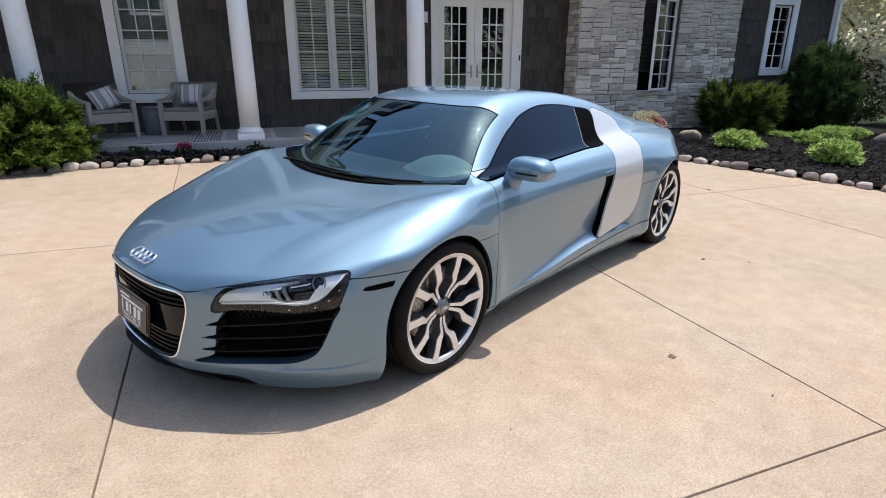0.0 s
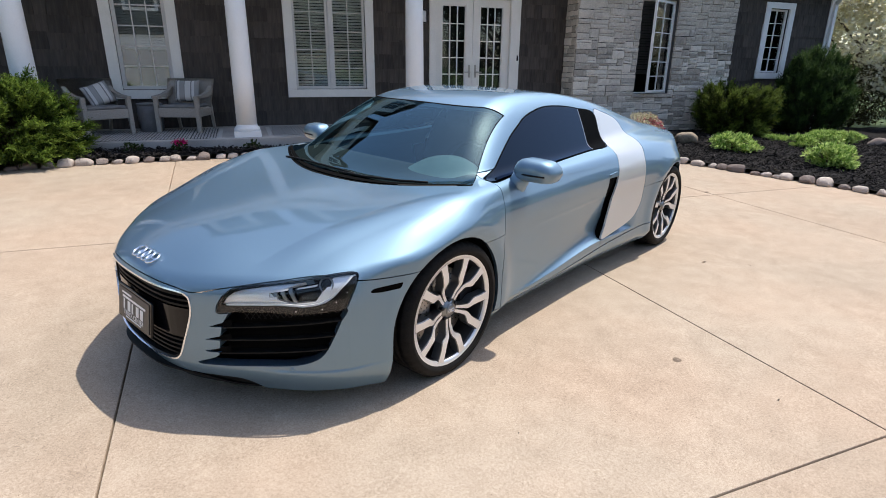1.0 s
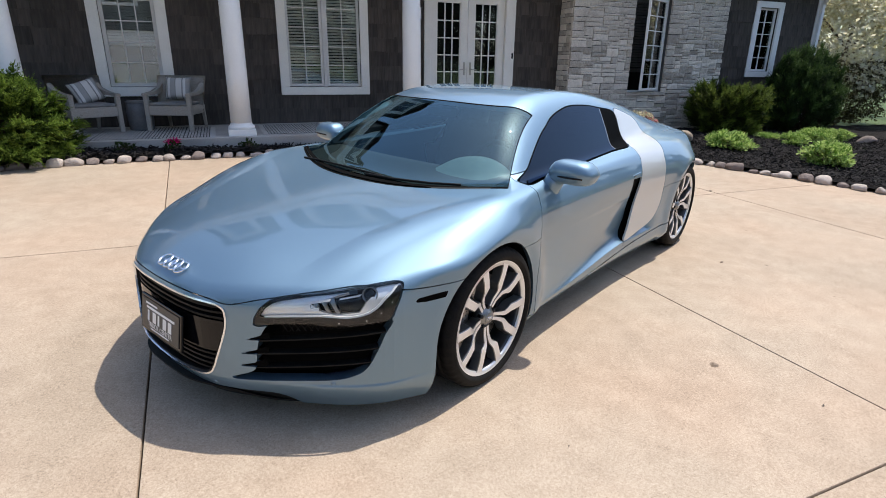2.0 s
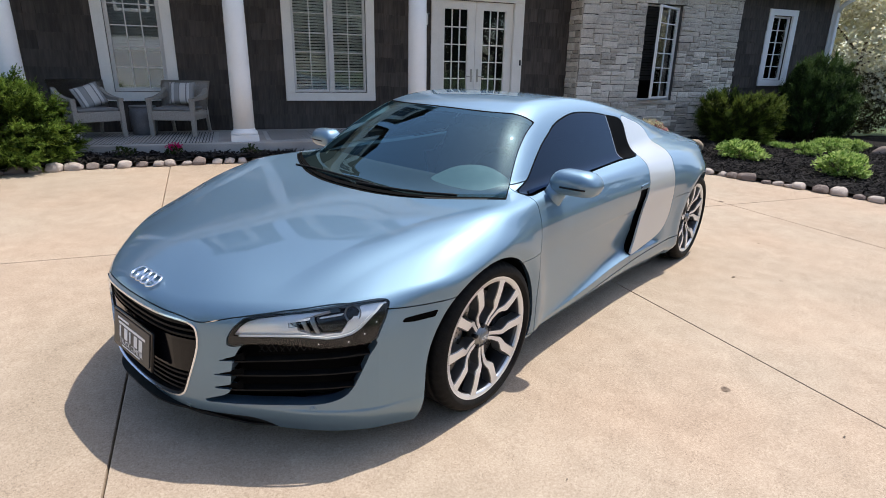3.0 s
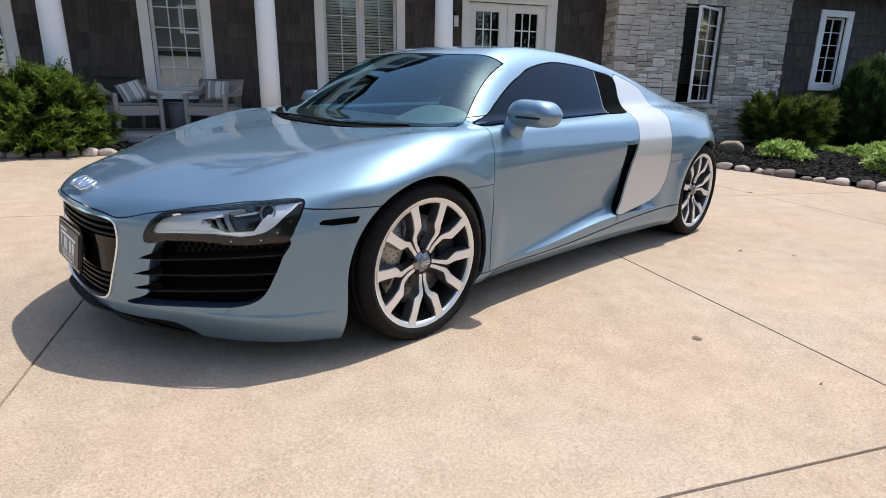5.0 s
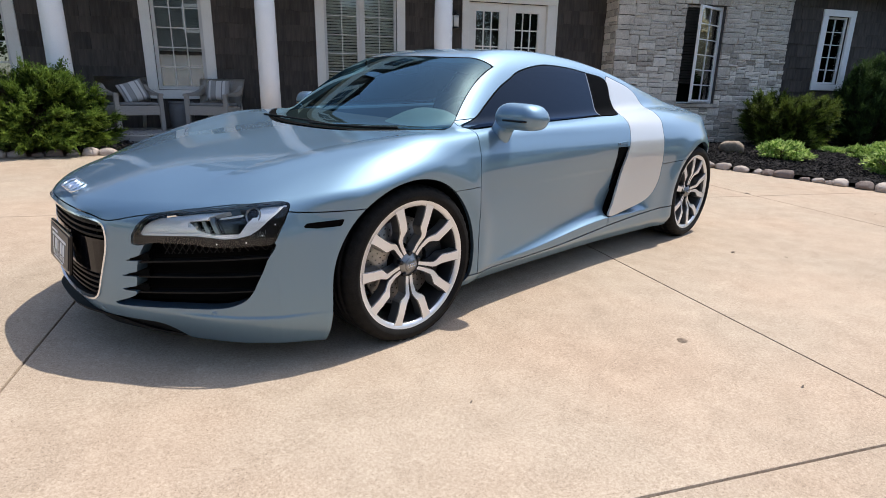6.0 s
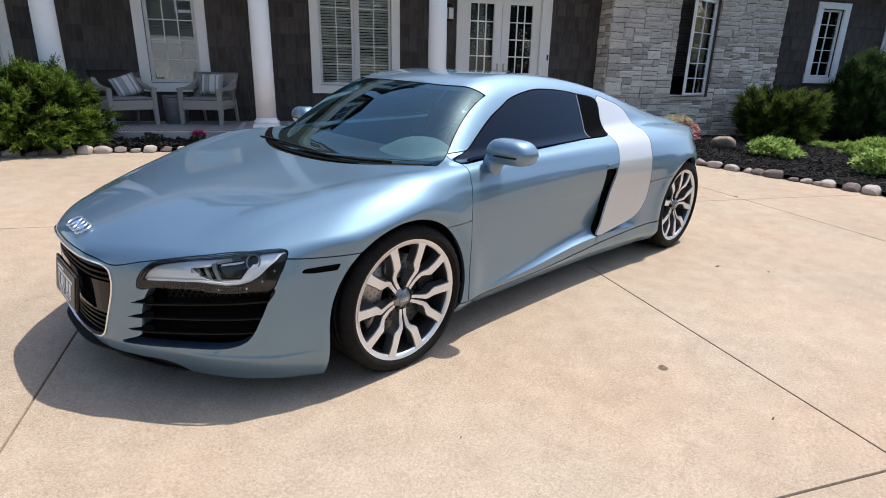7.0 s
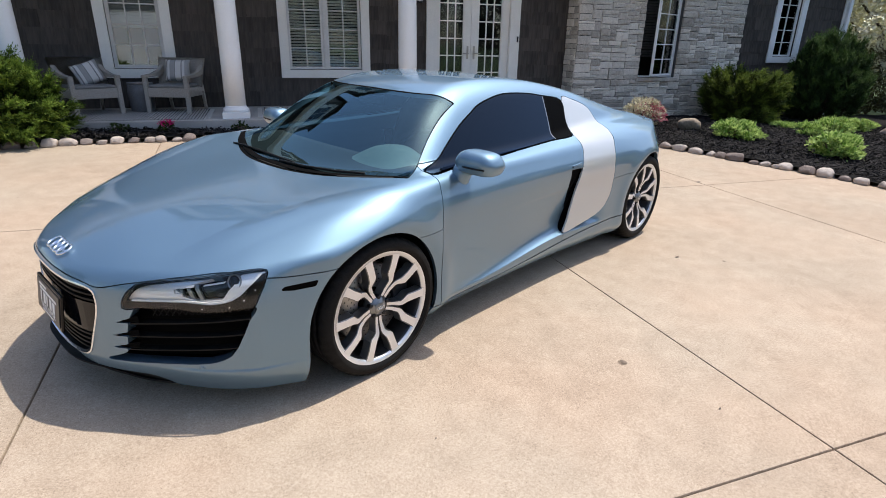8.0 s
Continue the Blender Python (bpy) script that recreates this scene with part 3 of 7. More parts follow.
def porch_chair(at):
    """A wicker armchair; its front looks along -y."""
    c = thing("porch_chair", "grey wicker armchair with a dark grey seat cushion on the porch", "chair", at, "porch chairs")
    part("seat", boxed(-0.29, 0.29, -0.30, 0.26, 0.235, 0.37, 0.012), WICKER, c)
    for sx in (-1, 1):
        leg = prism([(-0.315, 0.0), (-0.275, 0.0), (-0.25, 0.30), (-0.255, 0.535), (-0.315, 0.535)], sx * 0.30 - 0.03, sx * 0.30 + 0.03)
        part("leg", leg, WICKER, c)
        back_leg = prism([(0.35, 0.0), (0.38, 0.0), (0.31, 0.42), (0.25, 0.42)], sx * 0.27 - 0.022, sx * 0.27 + 0.022)
        part("leg", back_leg, WICKER, c)
        arm = prism([(-0.33, 0.545), (-0.05, 0.555), (0.16, 0.60), (0.27, 0.68), (0.27, 0.55), (0.10, 0.515), (-0.33, 0.51)], sx * 0.305 - 0.032, sx * 0.305 + 0.032)
        part("armrest", arm, WICKER, c)
        part("side_panel", boxed(sx * 0.315 - 0.012, sx * 0.315 + 0.012, -0.25, 0.24, 0.30, 0.36, 0.003), WICKER, c)
    bm = bmesh.new()
    rows = []
    for j in range(9):
        v = j / 8
        row = []
        for i in range(15):
            u = -1 + i / 7
            wdt = 0.335 + 0.03 * v
            row.append(bm.verts.new((u * wdt, 0.24 + 0.14 * v - 0.10 * abs(u) ** 3 * (1 - 0.3 * v), 0.32 + 0.46 * v)))
        rows.append(row)
    for a, b in zip(rows, rows[1:]):
        for i in range(14):
            bm.faces.new((a[i], a[i + 1], b[i + 1], b[i]))
    bmesh.ops.solidify(bm, geom=bm.faces[:], thickness=0.035)
    part("backrest", bm, WICKER, c, "", True)
    part("cushion", boxed(-0.265, 0.265, -0.295, 0.20, 0.371, 0.415, 0.018), CUSHION, c, "dark grey seat cushion")
    return c


CH1 = pose(-1.90, 9.38, PORCH_Z, 0, 0, 33)
CH2 = pose(-0.76, 9.50, PORCH_Z, 0, 0, -19)
ch = porch_chair(CH1)
copy_thing(ch, CH2)
pm = pillow_mesh(0.185, 0.165, 0.065)
pl = part("pillow", pm, STRIPE, None, "", True)
tagged(pl, "striped grey and cream pillow on a wicker chair", "pillow", "pillows")
pl.matrix_basis = CH1 @ pose(0.07, 0.085, 0.562, -24, -17, 0)
copy_thing(pl, CH2 @ pose(0.01, 0.12, 0.60, -18, 0, 4))

stool = thing("drum_table", "dark grey drum side table between two chairs", "table", Matrix.Translation((-1.27, 9.62, PORCH_Z)))
DRUM = vary(material("grey_drum", (0.16, 0.16, 0.165), 0.6), (0.12, 0.12, 0.125), (0.19, 0.19, 0.195), 10, 80, 0.2, 0.002)
part("drum_body", lathe([(0.15, 0.0), (0.165, 0.02), (0.178, 0.20), (0.18, 0.28), (0.172, 0.40)], 40), DRUM, stool, "", True)
part("drum_top", lathe([(0.172, 0.40), (0.18, 0.405), (0.18, 0.42), (0.17, 0.425)], 40), DRUM, stool, "", True)


def rug(name, x0, x1, y0, y1, label):
    m = material("rug_weave_" + name, (0.3, 0.29, 0.28), 0.95)
    t = m.node_tree
    co, sep, n1, w1, rp, mx = (t.nodes.new("ShaderNode" + n) for n in ("TexCoord", "SeparateXYZ", "TexNoise", "TexWave", "ValToRGB", "Mapping"))
    w1.bands_direction = "X"
    w1.inputs["Scale"].default_value, w1.inputs["Distortion"].default_value, w1.inputs["Detail"].default_value = 3.4, 5.0, 3.0
    mx.inputs["Scale"].default_value = (2.2, 0.03, 1)
    t.links.new(co.outputs["Object"], mx.inputs[0])
    t.links.new(mx.outputs[0], w1.inputs["Vector"])
    rp.color_ramp.interpolation = "CONSTANT"
    els = rp.color_ramp.elements
    els[0].position, els[0].color = 0.0, (0.05, 0.05, 0.052, 1)
    els[1].position, els[1].color = 0.22, (0.46, 0.45, 0.43, 1)
    for p, c in ((0.42, 0.20), (0.55, 0.5), (0.78, 0.08), (0.88, 0.42)):
        e = els.new(p)
        e.color = (c, c * 0.98, c * 0.95, 1)
    t.links.new(w1.outputs[0], rp.inputs[0])
    t.links.new(rp.outputs[0], t.nodes["Principled BSDF"].inputs["Base Color"])
    r = thing(name, label, "rug", Matrix.Translation(((x0 + x1) / 2, (y0 + y1) / 2, PORCH_Z)))
    part("rug_field", boxed((x0 - x1) / 2, (x1 - x0) / 2, (y0 - y1) / 2, (y1 - y0) / 2, 0.0005, 0.010, 0.003), m, r)
    for sx in (-1, 1):
        fringe = bmesh.new()
        for k in range(60):
            yy = (y0 - y1) / 2 + (y1 - y0) * (k + 0.5) / 60
            xa = sx * (x1 - x0) / 2
            box(fringe, min(xa, xa + sx * 0.07), max(xa, xa + sx * 0.07), yy - 0.005, yy + 0.005, 0.0, 0.004)
        part("fringe", fringe, material("fringe", (0.55, 0.53, 0.5), 0.9), r, "pale fringe")["kind"] = "stuff"
    return r


rug("porch_rug", -2.6, -0.33, 8.50, 9.80, "striped black and cream flatweave rug under the chairs")
rug("door_rug", 0.46, 2.3, 8.62, 9.85, "striped black and cream flatweave rug on the porch")

# ---- dormers on the porch roof, mirrored in the car's hood ----


def dormer(x):
    d = thing("dormer", "shingled roof dormer with a white-trimmed window", "dormer", Matrix.Translation((x, 9.3, 4.3)), "roof dormers", "structure")
    for sx in (-1, 1):
        part("dormer_cheek", boxed(sx * 0.78 - 0.06, sx * 0.78 + 0.06, 0.0, 2.6, -0.1, 1.55), SHINGLE, d)
    for a, b, c, e in ((-0.72, -0.42, -0.1, 1.55), (0.42, 0.72, -0.1, 1.55), (-0.42, 0.42, -0.1, 0.25), (-0.42, 0.42, 1.35, 1.55)):
        part("dormer_front", boxed(a, b, 0.0, 0.12, c, e), SHINGLE, d)
    gable = prism([(0.0, 1.55), (0.12, 1.55), (0.12, 1.56), (0.0, 1.56)], -0.84, 0.84, 0)
    for v in gable.verts:
        if v.co.z > 1.555:
            v.co.x, v.co.z = 0.0, 2.05
    bmesh.ops.remove_doubles(gable, verts=gable.verts, dist=1e-4)
    part("dormer_gable", gable, SHINGLE, d)
    for sx in (-1, 1):
        rf = bmesh.new()
        rf.faces.new([rf.verts.new(p) for p in ((sx * 0.98, -0.2, 1.47), (0.0, -0.2, 2.07), (0.0, 3.2, 2.07), (sx * 0.98, 3.2, 1.47))])
        bmesh.ops.solidify(rf, geom=rf.faces[:], thickness=0.08)
        part("dormer_roof", rf, ROOFING, d)
        rk = bmesh.new()
        rk.faces.new([rk.verts.new(p) for p in ((sx * 0.98, -0.24, 1.36), (0.0, -0.24, 1.96), (0.0, -0.24, 2.12), (sx * 0.98, -0.24, 1.52))])
        bmesh.ops.solidify(rk, geom=rk.faces[:], thickness=0.03)
        part("dormer_rake", rk, WHITE, d)
    casing(d, (-0.42, 0.42, 0.25, 1.35), 0.0, 0.17, WHITE)
    sash(d, -0.41, 0.41, 0.253, 1.347, 0.03, 2, 2, 0.05, WHITE)
    # sheet behind the pane, coloured dark for the unlit dormer
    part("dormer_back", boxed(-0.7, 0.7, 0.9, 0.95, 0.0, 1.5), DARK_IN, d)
    return d


for x in (-1.36, 0.95):
    dormer(x)

# ---- car body as a smooth solid: x forward from the front axle, y left, z up from the tyres' foot ----
def spline(xs, ys):
    """A monotone-ish cubic through the given knots (finite-difference tangents)."""
    xs, ys = np.array(xs, float), np.array(ys, float)
    order = np.argsort(xs)
    xs, ys = xs[order], ys[order]
    h = np.diff(xs)
    d = np.diff(ys) / h
    m = np.empty_like(ys)
    m[1:-1] = (d[:-1] * h[1:] + d[1:] * h[:-1]) / (h[:-1] + h[1:])
    m[0], m[-1] = d[0], d[-1]

    def value(x):
        x = np.clip(x, xs[0], xs[-1])
        i = np.clip(np.searchsorted(xs, x) - 1, 0, len(h) - 1)
        u = (x - xs[i]) / h[i]
        return (ys[i] * (1 + 2 * u) * (1 - u) ** 2 + h[i] * m[i] * u * (1 - u) ** 2
                + ys[i + 1] * u * u * (3 - 2 * u) + h[i] * m[i + 1] * u * u * (u - 1))
    return value


def smax(a, b, k):
    h = np.maximum(k - np.abs(a - b), 0) / k
    return np.maximum(a, b) + h * h * k / 4


def smin(a, b, k):
    return -smax(-a, -b, k)


def ramp(x, a, b):
    u = np.clip((x - a) / (b - a), 0, 1)
    return u * u * (3 - 2 * u)


PLAN_X = [1.03, 1.025, 1.008, 0.967, 0.915, 0.83, 0.745, 0.66, 0.58, 0.47, 0.34, 0.15, 0.0, -0.25, -0.5, -1.0, -1.6, -2.1, -2.5, -2.8, -3.1, -3.3, -3.42, -3.47, -3.48]
PLAN_Y = [0.0, 0.14, 0.25, 0.35, 0.44, 0.565, 0.675, 0.765, 0.825, 0.868, 0.905, 0.930, 0.933, 0.912, 0.897, 0.889, 0.893, 0.920, 0.936, 0.900, 0.785, 0.68, 0.52, 0.32, 0.0]


def outline():
    s = np.r_[0, np.cumsum(np.hypot(np.diff(PLAN_X), np.diff(PLAN_Y)))]
    u = np.linspace(0, s[-1], 160)
    px, py = spline(s, PLAN_X)(u), spline(s, PLAN_Y)(u)
    py[0] = py[-1] = 0
    return px, py


PX, PY = outline()


def plan_distance(x, y):
    """Signed distance in plan to the outline, negative inside."""
    shape = np.broadcast(x, y).shape
    x, y = np.broadcast_to(x, shape).ravel(), np.abs(np.broadcast_to(y, shape)).ravel()
    best = np.full(x.shape, 9.0)
    sign = np.ones(x.shape)
    for i in range(len(PX) - 1):
        ax, ay, bx, by = PX[i], PY[i], PX[i + 1], PY[i + 1]
        ex, ey = bx - ax, by - ay
        u = np.clip(((x - ax) * ex + (y - ay) * ey) / (ex * ex + ey * ey), 0, 1)
        dx, dy = x - ax - u * ex, y - ay - u * ey
        d = dx * dx + dy * dy
        side = np.where(ex * (y - ay) - ey * (x - ax) > 0, -1.0, 1.0)
        near = d < best
        best = np.where(near, d, best)
        sign = np.where(near, side, sign)
    return (np.sqrt(best) * sign).reshape(shape)


TOP_Y = [0.0, 0.2, 0.4, 0.6, 0.75, 0.85, 0.95]
# hood and wings, then cabin and rear deck
TOP_FRONT = [
    (1.05, (0.552, 0.537, 0.48, 0.42, 0.38, 0.35, 0.32)),
    (0.95, (0.597, 0.588, 0.55, 0.48, 0.44, 0.41, 0.38)),
    (0.85, (0.637, 0.632, 0.603, 0.545, 0.50, 0.46, 0.43)),
    (0.70, (0.684, 0.679, 0.657, 0.614, 0.572, 0.535, 0.49)),
    (0.50, (0.726, 0.722, 0.713, 0.692, 0.654, 0.612, 0.57)),
    (0.25, (0.766, 0.762, 0.758, 0.758, 0.747, 0.713, 0.635)),
    (0.0, (0.798, 0.795, 0.794, 0.800, 0.803, 0.785, 0.700)),
    (-0.25, (0.825, 0.823, 0.822, 0.825, 0.827, 0.807, 0.722)),
]
TOP_REAR = [
    (-0.5, (0.846, 0.845, 0.845, 0.845, 0.84, 0.811, 0.725)),
    (-1.0, (0.862, 0.862, 0.862, 0.86, 0.852, 0.814, 0.73)),
    (-1.6, (0.90, 0.90, 0.895, 0.885, 0.87, 0.81, 0.70)),
    (-2.0, (0.95, 0.95, 0.945, 0.925, 0.89, 0.825, 0.71)),
    (-2.65, (0.955, 0.95, 0.94, 0.915, 0.88, 0.82, 0.70)),
    (-3.1, (0.92, 0.915, 0.905, 0.88, 0.84, 0.77, 0.64)),
    (-3.5, (0.86, 0.855, 0.845, 0.82, 0.77, 0.70, 0.58)),
]
TOP = TOP_FRONT + TOP_REAR
TOP_X = [row[0] for row in TOP]


def smooth_tangents(xs, start=None):
    """The matrix that gives a cubic's tangents from its values, with no break in curvature."""
    n = len(xs)
    h = np.diff(xs)
    A, B = np.zeros((n, n)), np.zeros((n, n))
    for i in range(1, n - 1):
        A[i, i - 1], A[i, i], A[i, i + 1] = 1 / h[i - 1], 2 / h[i - 1] + 2 / h[i], 1 / h[i]
        B[i, i - 1], B[i, i], B[i, i + 1] = -3 / h[i - 1] ** 2, 3 / h[i - 1] ** 2 - 3 / h[i] ** 2, 3 / h[i] ** 2
    A[0, 0], A[0, 1], B[0, 0], B[0, 1] = 2, 1, -3 / h[0], 3 / h[0]
    A[-1, -1], A[-1, -2], B[-1, -1], B[-1, -2] = 2, 1, 3 / h[-1], -3 / h[-1]
    if start is not None:
        A[0], B[0] = 0, 0
        A[0, 0] = 1
    return np.linalg.solve(A, B)


def fair(xs, ys):
    """A cubic through the knots whose curvature runs through."""
    xs, ys = np.array(xs[::-1], float), np.array(ys[::-1], float)
    m, h = smooth_tangents(xs) @ ys, np.diff(xs)

    def value(x):
        x = np.clip(x, xs[0], xs[-1])
        i = np.clip(np.searchsorted(xs, x) - 1, 0, len(h) - 1)
        u = (x - xs[i]) / h[i]
        return (ys[i] * (1 + 2 * u) * (1 - u) ** 2 + h[i] * m[i] * u * (1 - u) ** 2
                + ys[i + 1] * u * u * (3 - 2 * u) + h[i] * m[i + 1] * u * u * (u - 1))
    return value


TOP_AT = [fair(TOP_X, [row[1][j] for row in TOP]) for j in range(len(TOP_Y))]
TOP_TURN = smooth_tangents(np.array(TOP_Y), 0.0)


def top_height(x, y):
    """The height of hood, shoulders and rear deck over the plan."""
    x, y = np.broadcast_arrays(x, np.clip(np.abs(y), 0, 0.95))
    z = np.stack([c(x) for c in TOP_AT])
    ys = np.array(TOP_Y)
    h = np.diff(ys)
    m = np.tensordot(TOP_TURN, z, 1)
    i = np.clip(np.searchsorted(ys, y) - 1, 0, len(h) - 1)
    u = (y - ys[i]) / h[i]
    take = lambda a, k: np.take_along_axis(a, k[None], 0)[0]
    return (take(z, i) * (1 + 2 * u) * (1 - u) ** 2 + h[i] * take(m, i) * u * (1 - u) ** 2
            + take(z, i + 1) * u * u * (3 - 2 * u) + h[i] * take(m, i + 1) * u * u * (u - 1))


ROOF = spline([0.6, 0.2, -0.02, -0.10, -0.30, -0.50, -0.70, -0.80, -1.0, -1.3, -1.6, -2.0, -2.4, -2.8, -3.1, -3.5, -3.8],
              [0.2, 0.57, 0.742, 0.804, 0.952, 1.078, 1.167, 1.191, 1.214, 1.222, 1.206, 1.145, 1.05, 0.96, 0.91, 0.84, 0.5])
SIDE_LOW = spline([0.06, 0.10, 0.14, 0.20, 0.27, 0.40, 0.55, 0.68, 0.73, 0.80, 1.0], [0.055, 0.030, 0.014, 0.004, 0.0, 0.0, 0.0, 0.004, 0.014, 0.045, 0.11])


HOLLOW = [1.0]


def body(x, y, z, d2=None):
    """The solid's field: negative inside the bodywork."""
    if d2 is None:
        d2 = plan_distance(x, y)
    ay = np.abs(y)
    side = d2 + SIDE_LOW(z)
    nose = ramp(x, 0.3, 0.6)
    # nose leans back a little above the grille, and tucks in under the lip
    side = side + nose * (0.03 * ramp(z, 0.48, 0.66) + 0.028 * ramp(z, 0.22, 0.10))
    side = side - 0.006 * nose * ramp(z, 0.226, 0.212) * ramp(ay, 0.52, 0.68)
    # sills tuck under
    side = side + (0.09 * ramp(z, 0.135, 0.085) + 0.050 * ramp(z, 0.215, 0.10)) * ramp(x, -0.12, -0.24)
    # flanks lean in a little below the shoulder
    side = side + 0.007 * ramp(z, 0.71, 0.52) * ramp(x, 0.5, 0.3) * ramp(x, -3.0, -2.8)
    # flares round the wheels
    for wx, wz in ((0.0, 0.31), (-2.65, 0.32)):
        rho = np.hypot(x - wx, z - wz)
        side = side - 0.012 * np.exp(-((rho - 0.40) / 0.06) ** 2)
    # hollow of the door, deeper towards the intake, over a rising ledge
    deep = HOLLOW[0] * 0.072 * np.clip((-0.34 - x) / 1.15, 0, 1) * ramp(x, -2.05, -1.75)
    low = 0.222 + 0.070 * ramp(x, -0.60, -1.55)
    side = side + deep * np.clip((0.71 - z) / (0.71 - low), 0, 1) * (1 - np.exp(-np.maximum(z - low, 0) / 0.031))
    # the hood folds up into the wings along a slanting line
    d = ay - np.interp(x, [-0.3, -0.17, 0.04, 0.25, 0.45, 0.63, 0.8], [0.80, 0.755, 0.667, 0.588, 0.537, 0.507, 0.49])
    fold = 0.085 * (np.sqrt(d * d + 0.00002) + d) / 2 * ramp(x, 0.85, 0.55) * ramp(x, -0.25, -0.05) * ramp(d, 0.17, 0.03)
    high = z - top_height(x, y) - fold
    k = 0.04 - 0.018 * ramp(x, 0.55, 0.3)
    lower = smax(side, high, k)
    lower = smax(lower, 0.070 + 0.016 * nose + 0.020 * ramp(x, -0.15, -0.30) - z, 0.025)
    shift = 0.31 * ramp(x, -1.2, -0.7) + 0.08
    roof = (z - ROOF(x + shift * ay * ay) + 0.05 * ay * ay) * 0.85
    wide = 0.705 - 0.58 * (z - 0.86) - 0.25 * (z - 0.86) ** 2 - 0.06 * ramp(x, -1.9, -3.0)
    cabin = smax((ay - wide) * 0.86, roof, 0.085)
    cabin = smax(cabin, 0.6 - z, 0.02)
    cabin = smax(cabin, (-3.1 - x) * 0.8, 0.1)
    return smin(lower, cabin, 0.035)


def slope(x, y, z, e=0.002):
    g = np.stack([body(x + e, y, z) - body(x - e, y, z), body(x, y + e, z) - body(x, y - e, z), body(x, y, z + e) - body(x, y, z - e)], -1) / (2 * e)
    return g


# ---- car: meshing and cutting ----
STEP = 0.0145


def skin():
    """The solid's surface as quads (one vertex per crossed cell), pulled onto the field and relaxed."""
    xs, ys, zs = np.arange(-3.56, 1.12, STEP), np.arange(-1.04, 1.041, STEP), np.arange(0.06, 1.30, STEP)
    flat = plan_distance(xs[:, None], ys[None, :])
    f = np.empty((len(xs), len(ys), len(zs)), np.float32)
    for i in range(0, len(xs), 26):
        s = slice(i, i + 26)
        f[s] = body(xs[s, None, None], ys[None, :, None], zs[None, None, :], flat[s, :, None])
    inside = f < 0
    nx, ny, nz = (n - 1 for n in f.shape)
    corners = [(a, b, c) for a in (0, 1) for b in (0, 1) for c in (0, 1)]
    count = sum(inside[a:a + nx, b:b + ny, c:c + nz].astype(np.int8) for a, b, c in corners)
    cell = np.argwhere((count > 0) & (count < 8))
    index = np.full((nx, ny, nz), -1)
    index[tuple(cell.T)] = np.arange(len(cell))
    total, weight = np.zeros((len(cell), 3)), np.zeros(len(cell))
    for p in corners:
        for ax in range(3):
            if p[ax]:
                continue
            q = list(p)
            q[ax] = 1
            a, b = f[tuple((cell + p).T)], f[tuple((cell + q).T)]
            hit = (a < 0) != (b < 0)
            u = np.where(hit, a / np.where(hit, a - b, 1), 0)
            pos = np.array(p, float)[None] + u[:, None] * (np.array(q) - p)
            total += pos * hit[:, None]
            weight += hit
    V = np.array([xs[0], ys[0], zs[0]]) + STEP * (cell + total / weight[:, None])
    quads = []
    for ax in range(3):
        b, c = (ax + 1) % 3, (ax + 2) % 3
        lo, hi = [slice(1, -1)] * 3, [slice(1, -1)] * 3
        lo[ax], hi[ax] = slice(0, -1), slice(1, None)
        s0, s1 = inside[tuple(lo)], inside[tuple(hi)]
        for flag in (True, False):
            e = np.argwhere((s0 == flag) & (s1 != flag))
            base = e.copy()
            base[:, b] += 1
            base[:, c] += 1
            ids = []
            for db, dc in ((-1, -1), (0, -1), (0, 0), (-1, 0)):
                k = base.copy()
                k[:, b] += db
                k[:, c] += dc
                ids.append(index[tuple(k.T)])
            q = np.stack(ids, 1)
            quads.append(q if flag else q[:, ::-1])
    Q = np.concatenate(quads)
    Q = Q[(Q >= 0).all(1)]

    def settle(V, times):
        for _ in range(times):
            v = body(V[:, 0], V[:, 1], V[:, 2])
            g = slope(V[:, 0], V[:, 1], V[:, 2])
            V = V - (v / np.maximum((g * g).sum(1), 0.05))[:, None] * g
        return V, g
    V, g = settle(V, 2)
    for _ in range(2):
        acc, n = np.zeros_like(V), np.zeros(len(V))
        for i in range(4):
            np.add.at(acc, Q[:, i], V[Q[:, (i + 1) % 4]] + V[Q[:, i - 1]])
            np.add.at(n, Q[:, i], 2)
        V, g = settle(0.4 * V + 0.6 * acc / np.maximum(n, 1)[:, None], 1)
    V, g = settle(V, 1)
    return V, g / np.linalg.norm(g, axis=1)[:, None], [tuple(q) for q in Q.tolist()]


def cut(surf, value, gap=0.0):
    """Split a surface along value = 0; returns the part where it is positive and the rest, with a gap between."""
    V, N, F = surf
    val = value(V[:, 0], V[:, 1], V[:, 2])

    def keep(level, sign):
        w = ((val - level) * sign).tolist()
        verts, norms, faces, remap = [], [], [], {}

        def old(i):
            if i not in remap:
                remap[i] = len(verts)
                verts.append(V[i])
                norms.append(N[i])
            return remap[i]

        def mid(i, j):
            key = (i, j) if i < j else (j, i)
            if key not in remap:
                i, j = key
                u = w[i] / (w[i] - w[j])
                remap[key] = len(verts)
                verts.append(V[i] + u * (V[j] - V[i]))
                norms.append(N[i] + u * (N[j] - N[i]))
            return remap[key]
        for face in F:
            pos = [w[i] > 0 for i in face]
            if all(pos):
                faces.append(tuple(old(i) for i in face))
            elif any(pos):
                poly = []
                for k, i in enumerate(face):
                    j = face[(k + 1) % len(face)]
                    if w[i] > 0:
                        poly.append(old(i))
                    if (w[i] > 0) != (w[j] > 0):
                        poly.append(mid(i, j))
                if len(poly) > 2:
                    faces.append(tuple(poly))
        return np.array(verts).reshape(-1, 3), np.array(norms).reshape(-1, 3), faces
    return keep(gap, 1), keep(-gap, -1)


